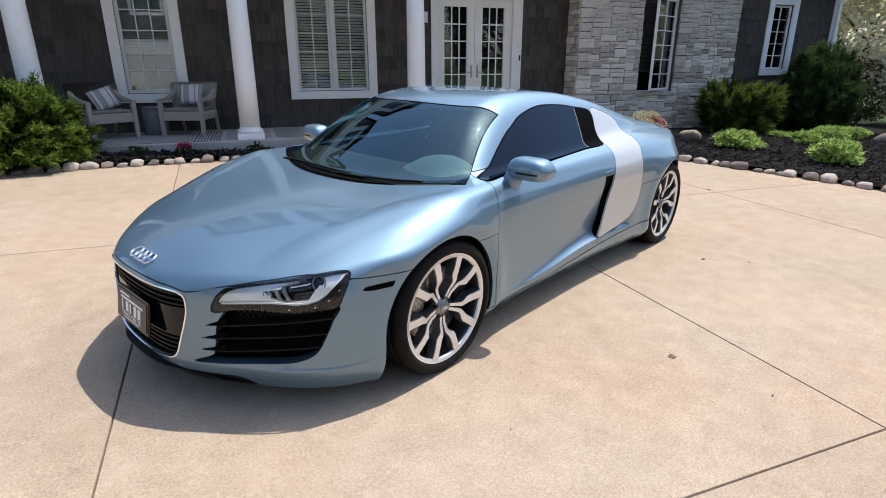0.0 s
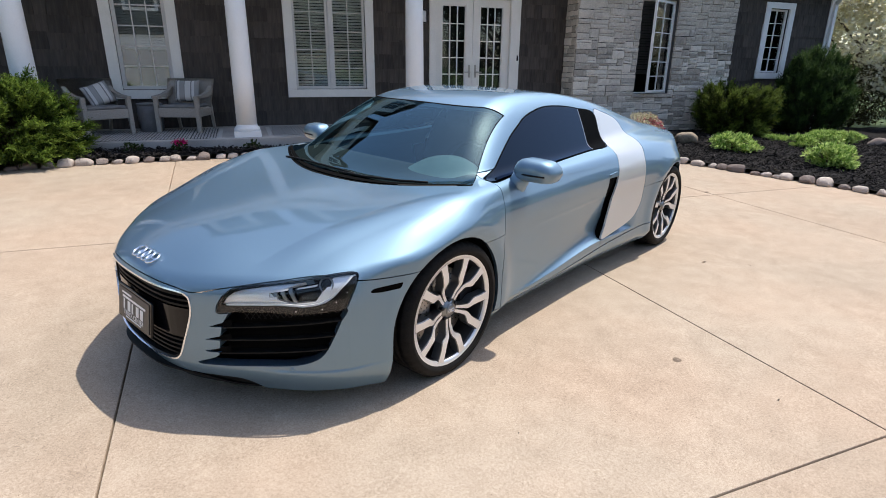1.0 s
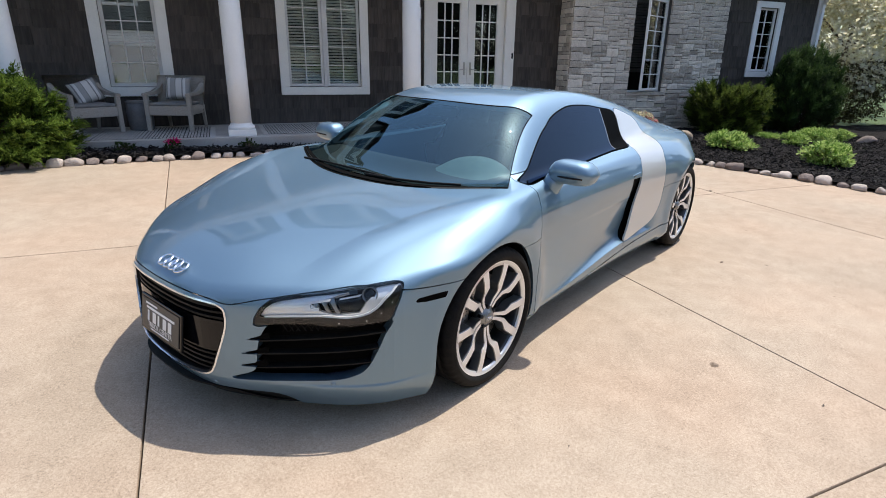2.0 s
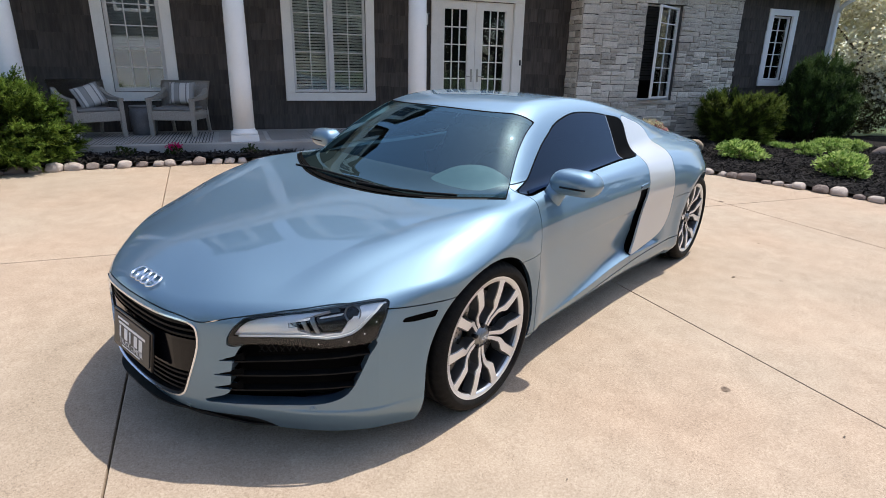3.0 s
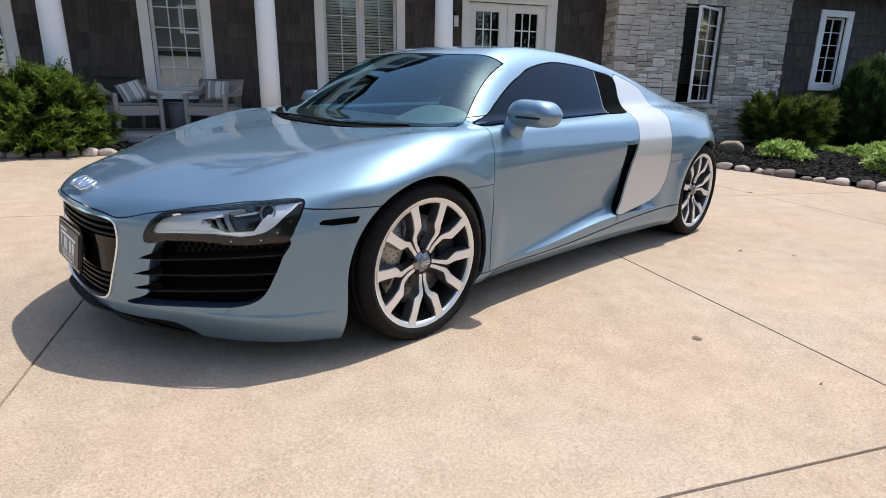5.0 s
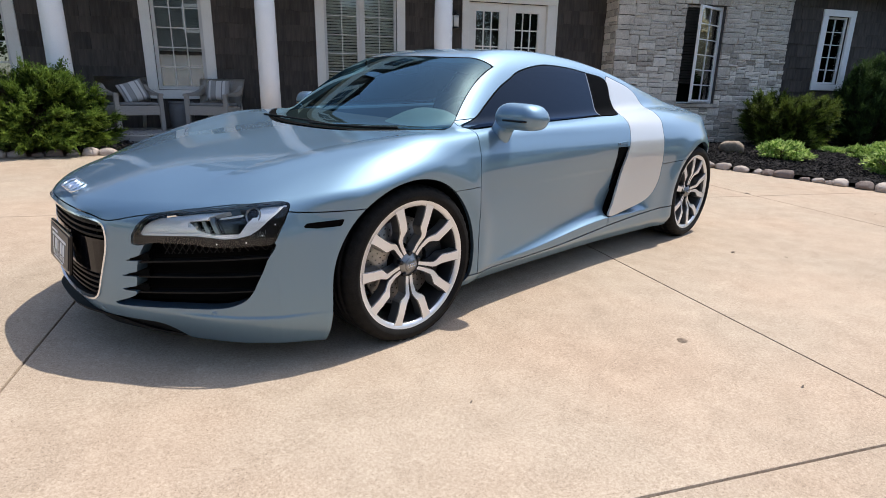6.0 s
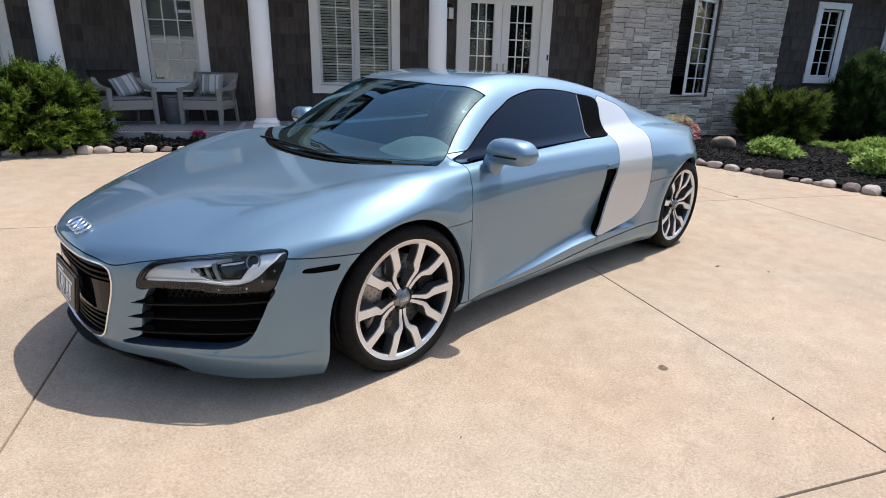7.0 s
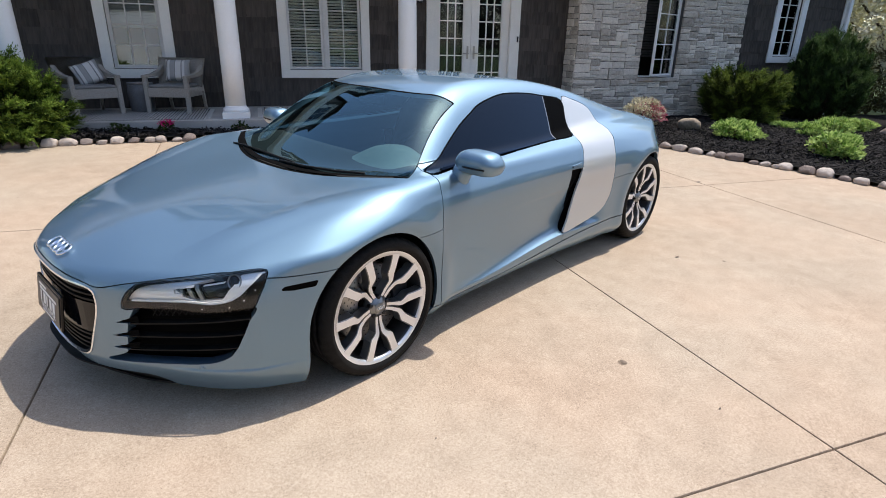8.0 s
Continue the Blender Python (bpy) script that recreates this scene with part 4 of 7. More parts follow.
def panel(name, surf, mat, parent, label="", rim=0.016, push=0.0):
    """A sheet part with its edge turned inwards."""
    V, N, F = surf
    N = N / np.maximum(np.linalg.norm(N, axis=1), 1e-6)[:, None]
    V = V + push * N
    seen = {}
    for face in F:
        for k, i in enumerate(face):
            j = face[(k + 1) % len(face)]
            seen[(i, j)] = True
    border = [(i, j) for i, j in seen if (j, i) not in seen]
    verts, faces, norms = V.tolist(), list(F), N.tolist()
    if rim:
        top, low = {}, {}
        for i, j in border:
            out = np.cross(V[j] - V[i], N[i])
            for k in (i, j):
                if k not in top:
                    top[k] = len(verts)
                    verts.append(V[k].tolist())
                    norms.append(out.copy())
                    low[k] = len(verts)
                    verts.append((V[k] - rim * N[k]).tolist())
                    norms.append(out.copy())
                else:
                    norms[top[k]] = norms[top[k]] + out
                    norms[low[k]] = norms[low[k]] + out
        for i, j in border:
            faces.append((top[j], top[i], low[i], low[j]))
    me = bpy.data.meshes.new(name)
    me.from_pydata(verts, [], faces)
    me.materials.append(mat)
    me.polygons.foreach_set("use_smooth", [True] * len(faces))
    nn = np.array([np.asarray(n) / max(np.linalg.norm(n), 1e-6) for n in norms])
    me.normals_split_custom_set_from_vertices(nn.tolist())
    ob = new(name, me)
    ob.parent = parent
    if label:
        ob["label"] = label
    return ob


def refine(surf, times=1):
    """Every face split in four, the new vertices pulled onto the bodywork."""
    for _ in range(times):
        V, N, F = surf
        verts, norms, key, faces = list(V), list(N), {}, []

        def put(ids):
            k = tuple(sorted(ids))
            if k not in key:
                key[k] = len(verts)
                verts.append(sum(V[i] for i in ids) / len(ids))
                norms.append(sum(N[i] for i in ids))
            return key[k]
        for face in F:
            c = put(face)
            n = len(face)
            for k in range(n):
                faces.append((face[k], put((face[k], face[(k + 1) % n])), c, put((face[k - 1], face[k]))))
        V = np.array(verts)
        for _ in range(2):
            v, g = body(V[:, 0], V[:, 1], V[:, 2]), slope(V[:, 0], V[:, 1], V[:, 2])
            V = V - (v / np.maximum((g * g).sum(1), 0.05))[:, None] * g
        surf = (V, g / np.maximum(np.linalg.norm(g, axis=1), 1e-6)[:, None], faces)
    return surf


def band(surf, value, half):
    """The strip of a surface where value lies within half of zero."""
    return cut(cut(surf, lambda x, y, z: value(x, y, z) + half)[0], lambda x, y, z: half - value(x, y, z))[0]


def polygon(points, a, b):
    """Signed distance to a closed outline in two of the axes, positive inside."""
    P = np.array(points, float)

    def value(x, y, z):
        c = (x, np.abs(y), z)
        u, v = c[a], c[b]
        best, odd = np.full(u.shape, 9.0), np.zeros(u.shape, bool)
        for (ax, ay), (bx, by) in zip(P, np.roll(P, -1, 0)):
            ex, ey = bx - ax, by - ay
            k = np.clip(((u - ax) * ex + (v - ay) * ey) / (ex * ex + ey * ey), 0, 1)
            best = np.minimum(best, np.hypot(u - ax - k * ex, v - ay - k * ey))
            if ey:
                odd ^= ((ay > v) != (by > v)) & (u < ex * (v - ay) / ey + ax)
        return np.where(odd, best, -best)
    return value


def rounded(points, n=5, closed=True):
    """A smooth closed curve through the points."""
    P = np.array(points, float)
    m = len(P)
    out = []
    for i in range(m):
        p0, p1, p2, p3 = P[i - 1], P[i], P[(i + 1) % m], P[(i + 2) % m]
        for k in range(n):
            u = k / n
            out.append(tuple(0.5 * (2 * p1 + (p2 - p0) * u + (2 * p0 - 5 * p1 + 4 * p2 - p3) * u * u + (3 * p1 - p0 - 3 * p2 + p3) * u ** 3)))
    return out


def joined(a, b):
    """Two surfaces as one."""
    return np.concatenate([a[0], b[0]]), np.concatenate([a[1], b[1]]), list(a[2]) + [tuple(i + len(a[0]) for i in f) for f in b[2]]


def both(fn, *fns):
    return lambda x, y, z: np.minimum.reduce([f(x, y, z) for f in (fn, *fns)])


def left_right(surf):
    return cut(surf, lambda x, y, z: y)


# ---- car: outlines of its parts ----
GRILLE = [(0.0, 0.531), (0.2, 0.530), (0.285, 0.527), (0.327, 0.518), (0.346, 0.494), (0.343, 0.43), (0.307, 0.315), (0.284, 0.255), (0.264, 0.228), (0.225, 0.213), (0.1, 0.202), (0.0, 0.199)]
LAMP = [(0.454, 0.456), (0.496, 0.553), (0.589, 0.578), (0.689, 0.598), (0.753, 0.613), (0.797, 0.620), (0.822, 0.613), (0.832, 0.585), (0.833, 0.543), (0.827, 0.486), (0.794, 0.478), (0.745, 0.469), (0.69, 0.466), (0.638, 0.472), (0.532, 0.466)]
INTAKE = [(0.487, 0.44), (0.523, 0.475), (0.638, 0.485), (0.745, 0.480), (0.828, 0.492), (0.816, 0.428), (0.801, 0.367), (0.783, 0.309), (0.757, 0.272), (0.70, 0.247), (0.59, 0.236), (0.43, 0.222), (0.36, 0.224), (0.44, 0.262), (0.455, 0.30), (0.465, 0.38)]
MARKER = [(0.485, 0.534), (0.468, 0.548), (0.345, 0.556), (0.357, 0.532), (0.435, 0.528)]
DLO = [(-0.392, 0.833), (-0.515, 0.869), (-0.60, 0.916), (-0.69, 0.966), (-0.79, 1.016), (-0.885, 1.054), (-0.985, 1.093), (-1.13, 1.124), (-1.28, 1.140), (-1.49, 1.133), (-1.66, 1.112), (-1.845, 1.078), (-1.81, 0.97), (-1.765, 0.885), (-1.50, 0.869), (-0.96, 0.849), (-0.58, 0.839)]
BLADE_EDGE = [(-1.535, 0.298), (-1.561, 0.375), (-1.582, 0.449), (-1.611, 0.543), (-1.641, 0.626), (-1.672, 0.697), (-1.706, 0.775), (-1.755, 0.885), (-1.862, 1.085), (-1.99, 1.075), (-2.15, 1.02), (-2.20, 0.93), (-2.16, 0.86), (-2.10, 0.79), (-2.075, 0.68), (-2.085, 0.57), (-2.06, 0.45), (-1.95, 0.36), (-1.69, 0.31)]
DOOR_EDGE = [(-0.40, 0.86), (-0.372, 0.78), (-0.36, 0.70), (-0.36, 0.60), (-0.36, 0.45), (-0.37, 0.15), (-1.50, 0.15), (-1.535, 0.298), (-1.561, 0.375), (-1.582, 0.449), (-1.611, 0.543), (-1.641, 0.626), (-1.672, 0.697), (-1.706, 0.775), (-1.775, 0.93), (-1.2, 0.93)]
SHUT = spline([0.0, 0.2, 0.31, 0.355, 0.47, 0.62, 0.77, 0.83, 0.87, 0.92, 1.0], [0.545, 0.543, 0.535, 0.527, 0.553, 0.588, 0.607, 0.590, 0.584, 0.584, 0.584])

CAR = Matrix.Identity(4)
for col, axis in enumerate(((-0.8721, -0.4893, 0.0033), (0.4893, -0.8718, -0.0304), (0.01773, -0.02493, 0.99953))):
    CAR.col[col][:3] = axis
CAR.translation = (0.425, 2.952, 0.0665)
q = CAR.to_quaternion()
CAR = Matrix.LocRotScale(CAR.translation, q, None)
car = thing("car", "light blue metallic sports coupe with silver side blades, parked", "car", CAR)

WHEELS = ((0.03, 0.305, 0.365), (-2.65, 0.318, 0.372))
shell = skin()
for wx, wz, r in WHEELS:
    shell = cut(shell, lambda x, y, z: np.minimum(r - np.where((z < wz) & (x > wx) & (wx > -1), x - wx, np.hypot(x - wx, z - wz)), np.abs(y) - 0.55))[1]
side_only = lambda x, y, z: np.abs(y) - 0.42
SPIKES = [[(0.420, 0.391), (0.50, 0.428), (0.50, 0.398)], [(0.398, 0.333), (0.495, 0.368), (0.495, 0.338)], [(0.380, 0.278), (0.49, 0.313), (0.49, 0.285)]]
DLO_C, BLADE_C, INTAKE_C = (rounded(p, 4) for p in (DLO, BLADE_EDGE, INTAKE))
LAMP_C = rounded(LAMP, 3)
LED = [(0.494, 0.488), (0.575, 0.496), (0.654, 0.502), (0.700, 0.499), (0.726, 0.497), (0.757, 0.503), (0.781, 0.514), (0.797, 0.533), (0.806, 0.555), (0.818, 0.593), (0.816, 0.608)]
SLOT = [(-1.55, 0.705), (-1.552, 0.68), (-1.556, 0.60), (-1.562, 0.54), (-1.568, 0.47), (-1.575, 0.449), (-1.60, 0.449), (-1.63, 0.543), (-1.66, 0.626), (-1.695, 0.705)]


def near_line(points, a, b, half):
    """Positive within half of an open line in two of the axes."""
    def value(x, y, z):
        c = (x, np.abs(y), z)
        u, v = c[a], c[b]
        best = np.full(u.shape, 9.0)
        for (ax, ay), (bx, by) in zip(points, points[1:]):
            ex, ey = bx - ax, by - ay
            k = np.clip(((u - ax) * ex + (v - ay) * ey) / (ex * ex + ey * ey), 0, 1)
            best = np.minimum(best, np.hypot(u - ax - k * ex, v - ay - k * ey))
        return half - best
    return value


def pillar_line(x):
    d = np.clip(-0.27 - x, -0.1, 0.6)
    return 0.755 - 0.41 * d - 0.38 * d * (0.52 - d)


def screen_zone(x, y, z):
    return np.minimum.reduce([(0.022 - 0.50 * y * y - x) * 0.8, (x + 0.665 + 0.32 * y * y + 0.7 * y ** 4) * 0.8, pillar_line(x) - np.abs(y), (z - 0.55 - 0.3 * np.abs(x + 0.2))])


screen, shell = cut(shell, screen_zone, 0.0006)
cowl, screen = cut(screen, lambda x, y, z: x + 0.006 + 0.48 * y * y)
windscreen, frit = cut(screen, lambda x, y, z: np.minimum.reduce([(x + 0.652 + 0.32 * y * y + 0.7 * y ** 4) * 0.8, pillar_line(x) - 0.004 - np.abs(y), (-0.040 - 0.45 * y * y - x) * 0.8]))
dlo, shell = cut(shell, both(polygon(DLO_C, 0, 2), side_only), 0.002)
seal, dlo = cut(dlo, lambda x, y, z: 0.0015 + 0.0035 * ramp(z, 0.85, 0.90) - polygon(DLO_C, 0, 2)(x, y, z))
quarter, dlo = cut(dlo, lambda x, y, z: -1.565 - 0.35 * (z - 0.876) - x)
pillar, quarter = cut(quarter, lambda x, y, z: x + 1.574 + 0.35 * (z - 0.876))
quarter_pane, quarter = cut(quarter, lambda x, y, z: x + 1.665 + 0.30 * (z - 0.876))
rear_glass, shell = cut(shell, lambda x, y, z: np.minimum.reduce([-2.02 - 0.15 * y * y - x, x + 2.85, 0.44 - np.abs(y), z - 0.9]), 0.002)
sill, shell = cut(shell, lambda x, y, z: np.minimum.reduce([0.196 + 0.085 * ramp(x, -0.7, -2.3) - z, -0.30 - x, x + 2.3]), 0.0035)
blade, shell = cut(shell, both(polygon(BLADE_C, 0, 2), side_only), 0.002)
door, shell = cut(shell, both(polygon(DOOR_EDGE, 0, 2), side_only), 0.002)
slot, door = cut(refine(door, 2), polygon(SLOT, 0, 2))
vent_back = cut(blade, lambda x, y, z: np.minimum(x + 1.95, 0.74 - z))[0]
nose, shell = cut(shell, lambda x, y, z: x - 0.25)
lamp, nose = cut(refine(nose), both(polygon(LAMP_C, 1, 2), lambda x, y, z: x - 0.4), 0.001)
below_shut = lambda x, y, z: np.minimum(SHUT(np.abs(y)) - z, x - 0.12)
bumper, nose = cut(nose, below_shut, 0.002)
bumper_end, shell = cut(shell, below_shut, 0.002)
bumper, shell = joined(bumper, bumper_end), joined(shell, nose)
in_zone = polygon(INTAKE_C, 1, 2)
spike_zones = [polygon(p, 1, 2) for p in SPIKES]
intake, bumper = cut(bumper, lambda x, y, z: np.minimum(np.maximum.reduce([f(x, y, z) for f in (in_zone, *spike_zones)]), x - 0.4))
grille_half = [p for p in rounded(GRILLE + [(-u, v) for u, v in GRILLE[-2:0:-1]], 4) if p[0] >= 0]
grille_shape = polygon(grille_half + [(-0.1, GRILLE[-1][1]), (-0.1, GRILLE[0][1])], 1, 2)
grille_zone = lambda x, y, z: grille_shape(x, y - 0.02, z)
grille, bumper = cut(bumper, both(grille_zone, lambda x, y, z: x - 0.5))
marker, bumper = cut(bumper, both(polygon(MARKER, 0, 2), side_only))
lip, bumper = cut(bumper, lambda x, y, z: np.minimum(0.060 + 0.103 * ramp(x, 0.70, 0.87) - z, x - 0.50))
fender_low, shell = cut(shell, lambda x, y, z: np.minimum.reduce([0.598 - z, x + 0.375, -x]), 0.0015)
rear_low, shell = cut(shell, lambda x, y, z: np.minimum.reduce([0.575 - 0.05 * (x + 2.1) - z, -1.54 - x, x + 2.68, np.abs(y) - 0.5]), 0.0015)
tail, shell = cut(shell, lambda x, y, z: np.minimum(0.60 - 0.1 * ramp(x, -3.0, -2.6) - z, -2.7 - x), 0.0015)
shell = cut(shell, lambda x, y, z: z - 0.10)[0]

# the blades stand proud of the hollow
HOLLOW[0] = 0.0
bv, bn, bf = blade
for _ in range(6):
    v, g = body(bv[:, 0], bv[:, 1], bv[:, 2]), slope(bv[:, 0], bv[:, 1], bv[:, 2])
    bv = bv - np.stack([0 * v, v / np.where(np.abs(g[:, 1]) < 0.25, 0.25 * np.sign(bv[:, 1]), g[:, 1]), 0 * v], 1)
blade = (bv, slope(bv[:, 0], bv[:, 1], bv[:, 2]), bf)
HOLLOW[0] = 1.0

panel("body_shell", shell, PAINT, car, "light blue metallic hood, wings and roof", 0.03)
panel("front_bumper", bumper, PAINT, car, "blue metallic front bumper", 0.05)
panel("lip_spoiler", lip, TRIM, car, "black lip under the bumper", 0.03, -0.008)
panel("tail_panel", tail, PAINT, car, "blue metallic rear bumper", 0.03)
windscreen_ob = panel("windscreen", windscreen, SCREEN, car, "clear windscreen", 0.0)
windscreen_ob.visible_shadow = False
panel("screen_border", frit, VOID, car, "black border of the windscreen", 0.0)
panel("cowl", cowl, VOID, car, "black plastic cowl below the windscreen", 0.01, -0.005)
liner = cut(cut(shell, lambda x, y, z: np.minimum.reduce([-0.60 - x, x + 2.0, z - 0.95]))[0], lambda x, y, z: 0.62 - np.abs(y))[0]
panel("headliner", liner, LEATHER, car, "dark headliner", 0.0, -0.03)
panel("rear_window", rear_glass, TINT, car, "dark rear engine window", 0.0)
# vent slot and vent cavity are black sheets that stand in for shade
for surf, nm, mat, lab, rim in ((blade, "side_blade", BLADE, "silver side blade", 0.012), (door, "door", PAINT, "closed blue door", 0.02), (sill, "sill", PAINT, "blue metallic side sill", 0.02),
                                (fender_low, "wing_panel", PAINT, "", 0.02), (rear_low, "rear_wing_panel", PAINT, "", 0.02), (marker, "side_marker", FIN, "dark side marker lamp", 0.01),
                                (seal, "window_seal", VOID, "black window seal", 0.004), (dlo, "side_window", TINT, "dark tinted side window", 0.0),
                                (pillar, "window_bar", GUNMETAL, "", 0.004), (quarter_pane, "quarter_window", FIN, "black quarter pane", 0.0), (quarter, "quarter_cover", FIN, "black pillar cover", 0.004),
                                (slot, "side_vent", VOID, "air vent slot, coloured black for the shade in it", 0.0), (vent_back, "vent_cavity", VOID, "", 0.0)):
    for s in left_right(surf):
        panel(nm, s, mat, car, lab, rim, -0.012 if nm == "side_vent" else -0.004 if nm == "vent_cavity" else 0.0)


# ---- car: nose details ----
inner = lambda d: (lambda surf: (surf[0] - d * surf[1] / np.maximum(np.linalg.norm(surf[1], axis=1), 1e-6)[:, None], surf[1], surf[2]))
ring, mouth = cut(refine(grille), lambda x, y, z: 0.0065 - grille_zone(x, y, z))
wall, mouth = cut(mouth, lambda x, y, z: 0.014 - grille_zone(x, y, z))
panel("grille_surround", wall, TRIM, car, "", 0.075, -0.004)
panel("grille_frame", ring, CHROME, car, "thin chrome grille frame", 0.02, 0.004)
# black sheet behind the bars stands in for the grille's shaded depth
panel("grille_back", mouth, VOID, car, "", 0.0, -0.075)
centre_bar, _ = cut(mouth, lambda x, y, z: np.minimum(z - 0.318, 0.448 - z))
panel("grille_panel", centre_bar, BLACK, car, "gloss black bar across the grille", 0.03, -0.014)
for zc in (0.505, 0.482, 0.459, 0.302, 0.280, 0.258, 0.236):
    bar = band(mouth, lambda x, y, z: z - zc, 0.0045)
    panel("grille_bar", bar, TRIM, car, "", 0.025, -0.016)
for yc in (-0.25, -0.16, -0.07, 0.02, 0.11, 0.20, 0.29):
    bar = band(mouth, lambda x, y, z: y - yc, 0.003)
    panel("grille_rib", bar, TRIM, car, "", 0.02, -0.03)

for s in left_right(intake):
    # back sheet coloured black for the shade inside the intake
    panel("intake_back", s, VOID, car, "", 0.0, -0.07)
    core = cut(refine(s), in_zone)[0]
    for zc, tilt in ((0.407, 0.136), (0.350, 0.108), (0.293, 0.12)):
        fin = band(core, lambda x, y, z: z - zc - tilt * (np.abs(y) - 0.60), 0.0026)
        panel("intake_fin", fin, TRIM, car, "black intake fin", 0.035, -0.008)
    mesh_zone = cut(core, lambda x, y, z: np.minimum(z - 0.425 - 0.136 * (np.abs(y) - 0.60), np.abs(y) - 0.53))[0]
    for k in range(16):
        for lean in (1, -1):
            bar = band(mesh_zone, lambda x, y, z: np.abs(y) + 0.55 * lean * (z - 0.45) - 0.53 - 0.02 * k, 0.0014)
            if bar[2]:
                panel("mesh_bar", bar, TRIM, car, "", 0.004, -0.04)
    for spike in spike_zones:
        fang = cut(s, spike)[0]
        panel("intake_fang", fang, VOID, car, "", 0.0, -0.010)

for s in left_right(lamp):
    s = refine(s, 2)
    lens = panel("headlight", s, LENS, car, "clear headlight with a silver reflector", 0.0)
    lens.visible_shadow = False
    led = near_line(LED, 1, 2, 0.0068)
    above = lambda x, y, z: z - np.interp(np.abs(y), [p[0] for p in LED], [p[1] for p in LED])
    strip = cut(s, led)[0]
    panel("light_strip", strip, STRIP, lens, "white light strip", 0.006, -0.010)
    dark, bright = cut(s, lambda x, y, z: -np.minimum(above(x, y, z), polygon(LAMP_C, 1, 2)(x, y, z) - 0.003 - 0.009 * ramp(np.abs(y), 0.62, 0.5)))
    panel("lamp_border", dark, SMOKED, lens, "", 0.0, -0.008)
    mid, ends = cut(bright, polygon([(0.615, 0.553), (0.66, 0.574), (0.725, 0.612), (0.765, 0.622), (0.772, 0.57), (0.756, 0.515), (0.69, 0.507), (0.648, 0.520)], 1, 2))
    panel("lamp_well", mid, BLACK, lens, "black lamp well", 0.0, -0.05)
    panel("reflector", ends, REFLECTOR, lens, "silver reflector", 0.02, -0.022)
    hook = cut(bright, polygon([(0.598, 0.556), (0.668, 0.571), (0.668, 0.562), (0.618, 0.549), (0.622, 0.531), (0.645, 0.535), (0.645, 0.524), (0.603, 0.516)], 1, 2))[0]
    panel("lamp_bracket", hook, STRIP, lens, "bright lamp bracket", 0.008, -0.014)
    dash_line = cut(mid, polygon([(0.690, 0.568), (0.740, 0.583), (0.740, 0.592), (0.690, 0.576)], 1, 2))[0]
    panel("lamp_bracket", dash_line, STRIP, lens, "", 0.004, -0.03)
    for yc in (0.655, 0.68, 0.705):
        panel("lamp_fin", band(mid, lambda x, y, z: np.abs(y) + 0.5 * (z - 0.5) - yc, 0.006), GUNMETAL, lens, "", 0.012, -0.03)
    side = 1 if s[0][:, 1].mean() > 0 else -1
    for yc, zc in ((0.775, 0.487), (0.806, 0.513), (0.822, 0.548), (0.705, 0.478)):
        q = s[0][np.argmin(np.hypot(np.abs(s[0][:, 1]) - yc, s[0][:, 2] - zc))]
        part("stud", lathe([(0.0005, 0.0008), (0.0018, 0.0005), (0.002, -0.003)], 10), STRIP, lens, "", True, Matrix.Translation(Vector(q) - Vector((0.004, 0.004 * side, 0))) @ Vector((0, 0, 1)).rotation_difference(Vector((0.8, 0.6 * side, 0))).to_matrix().to_4x4())
    eye = part("projector", lathe([(0.026, 0.004), (0.027, 0.007), (0.029, 0.008), (0.031, 0.005), (0.032, -0.01), (0.031, -0.03)], 28), GUNMETAL, lens, "round projector lamp", True)
    eye.matrix_basis = Matrix.Translation((0.598, 0.742 * side, 0.567)) @ Vector((0, 0, 1)).rotation_difference(Vector((0.85, 0.35 * side, 0.3))).to_matrix().to_4x4()
    part("projector_lens", lathe([(0.001, 0.016), (0.012, 0.014), (0.021, 0.009), (0.0265, 0.002)], 24), BLACK, eye, "dark projector lens", True)

for side in (1, -1):
    for sx, sy, sz in ((0.742, 0.690, 0.226), (0.985, 0.285, 0.175)):
        d = part("parking_sensor", lathe([(0.0005, 0.0012), (0.010, 0.0012), (0.0108, -0.001), (0.0115, -0.001), (0.0118, 0.0015), (0.0135, 0.0015), (0.014, -0.004)], 20), PAINT, car, "", True)
        n = slope(np.array([sx]), np.array([sy * side]), np.array([sz]))[0]
        v = body(np.array([sx]), np.array([sy * side]), np.array([sz]))[0]
        p = Vector((sx, sy * side, sz)) - Vector(n) * v
        d.matrix_basis = Matrix.Translation(p) @ Vector((0, 0, 1)).rotation_difference(Vector(n)).to_matrix().to_4x4()


def surface(x, y, z):
    """The nearest point of the bodywork, and its outward normal."""
    p = np.array([[x, y, z]], float)
    for _ in range(6):
        g = slope(p[:, 0], p[:, 1], p[:, 2])
        p = p - (body(p[:, 0], p[:, 1], p[:, 2]) / (g * g).sum(1))[:, None] * g
    n = Vector(g[0]).normalized()
    return Vector(p[0]), n


def ring_bm(r, t, n=28):
    return tube([(r * math.cos(2 * math.pi * i / n), r * math.sin(2 * math.pi * i / n), 0) for i in range(n)], t, 8, True)


p, n = surface(0.962, 0.024, 0.586)
emblem = part("emblem", boxed(-0.004, 0.004, -0.085, 0.085, -0.001, 0.001), CHROME, car, "chrome emblem of linked rings")
side_axis = Vector((0, 1, 0))
up_axis = n.cross(side_axis).normalized()
EM = Matrix((side_axis, up_axis, n)).transposed().to_4x4()
EM.translation = p + n * 0.006
emblem.matrix_basis = EM @ Matrix.Rotation(radians(90), 4, "Z") @ Matrix.Translation((0, 0, -0.006))
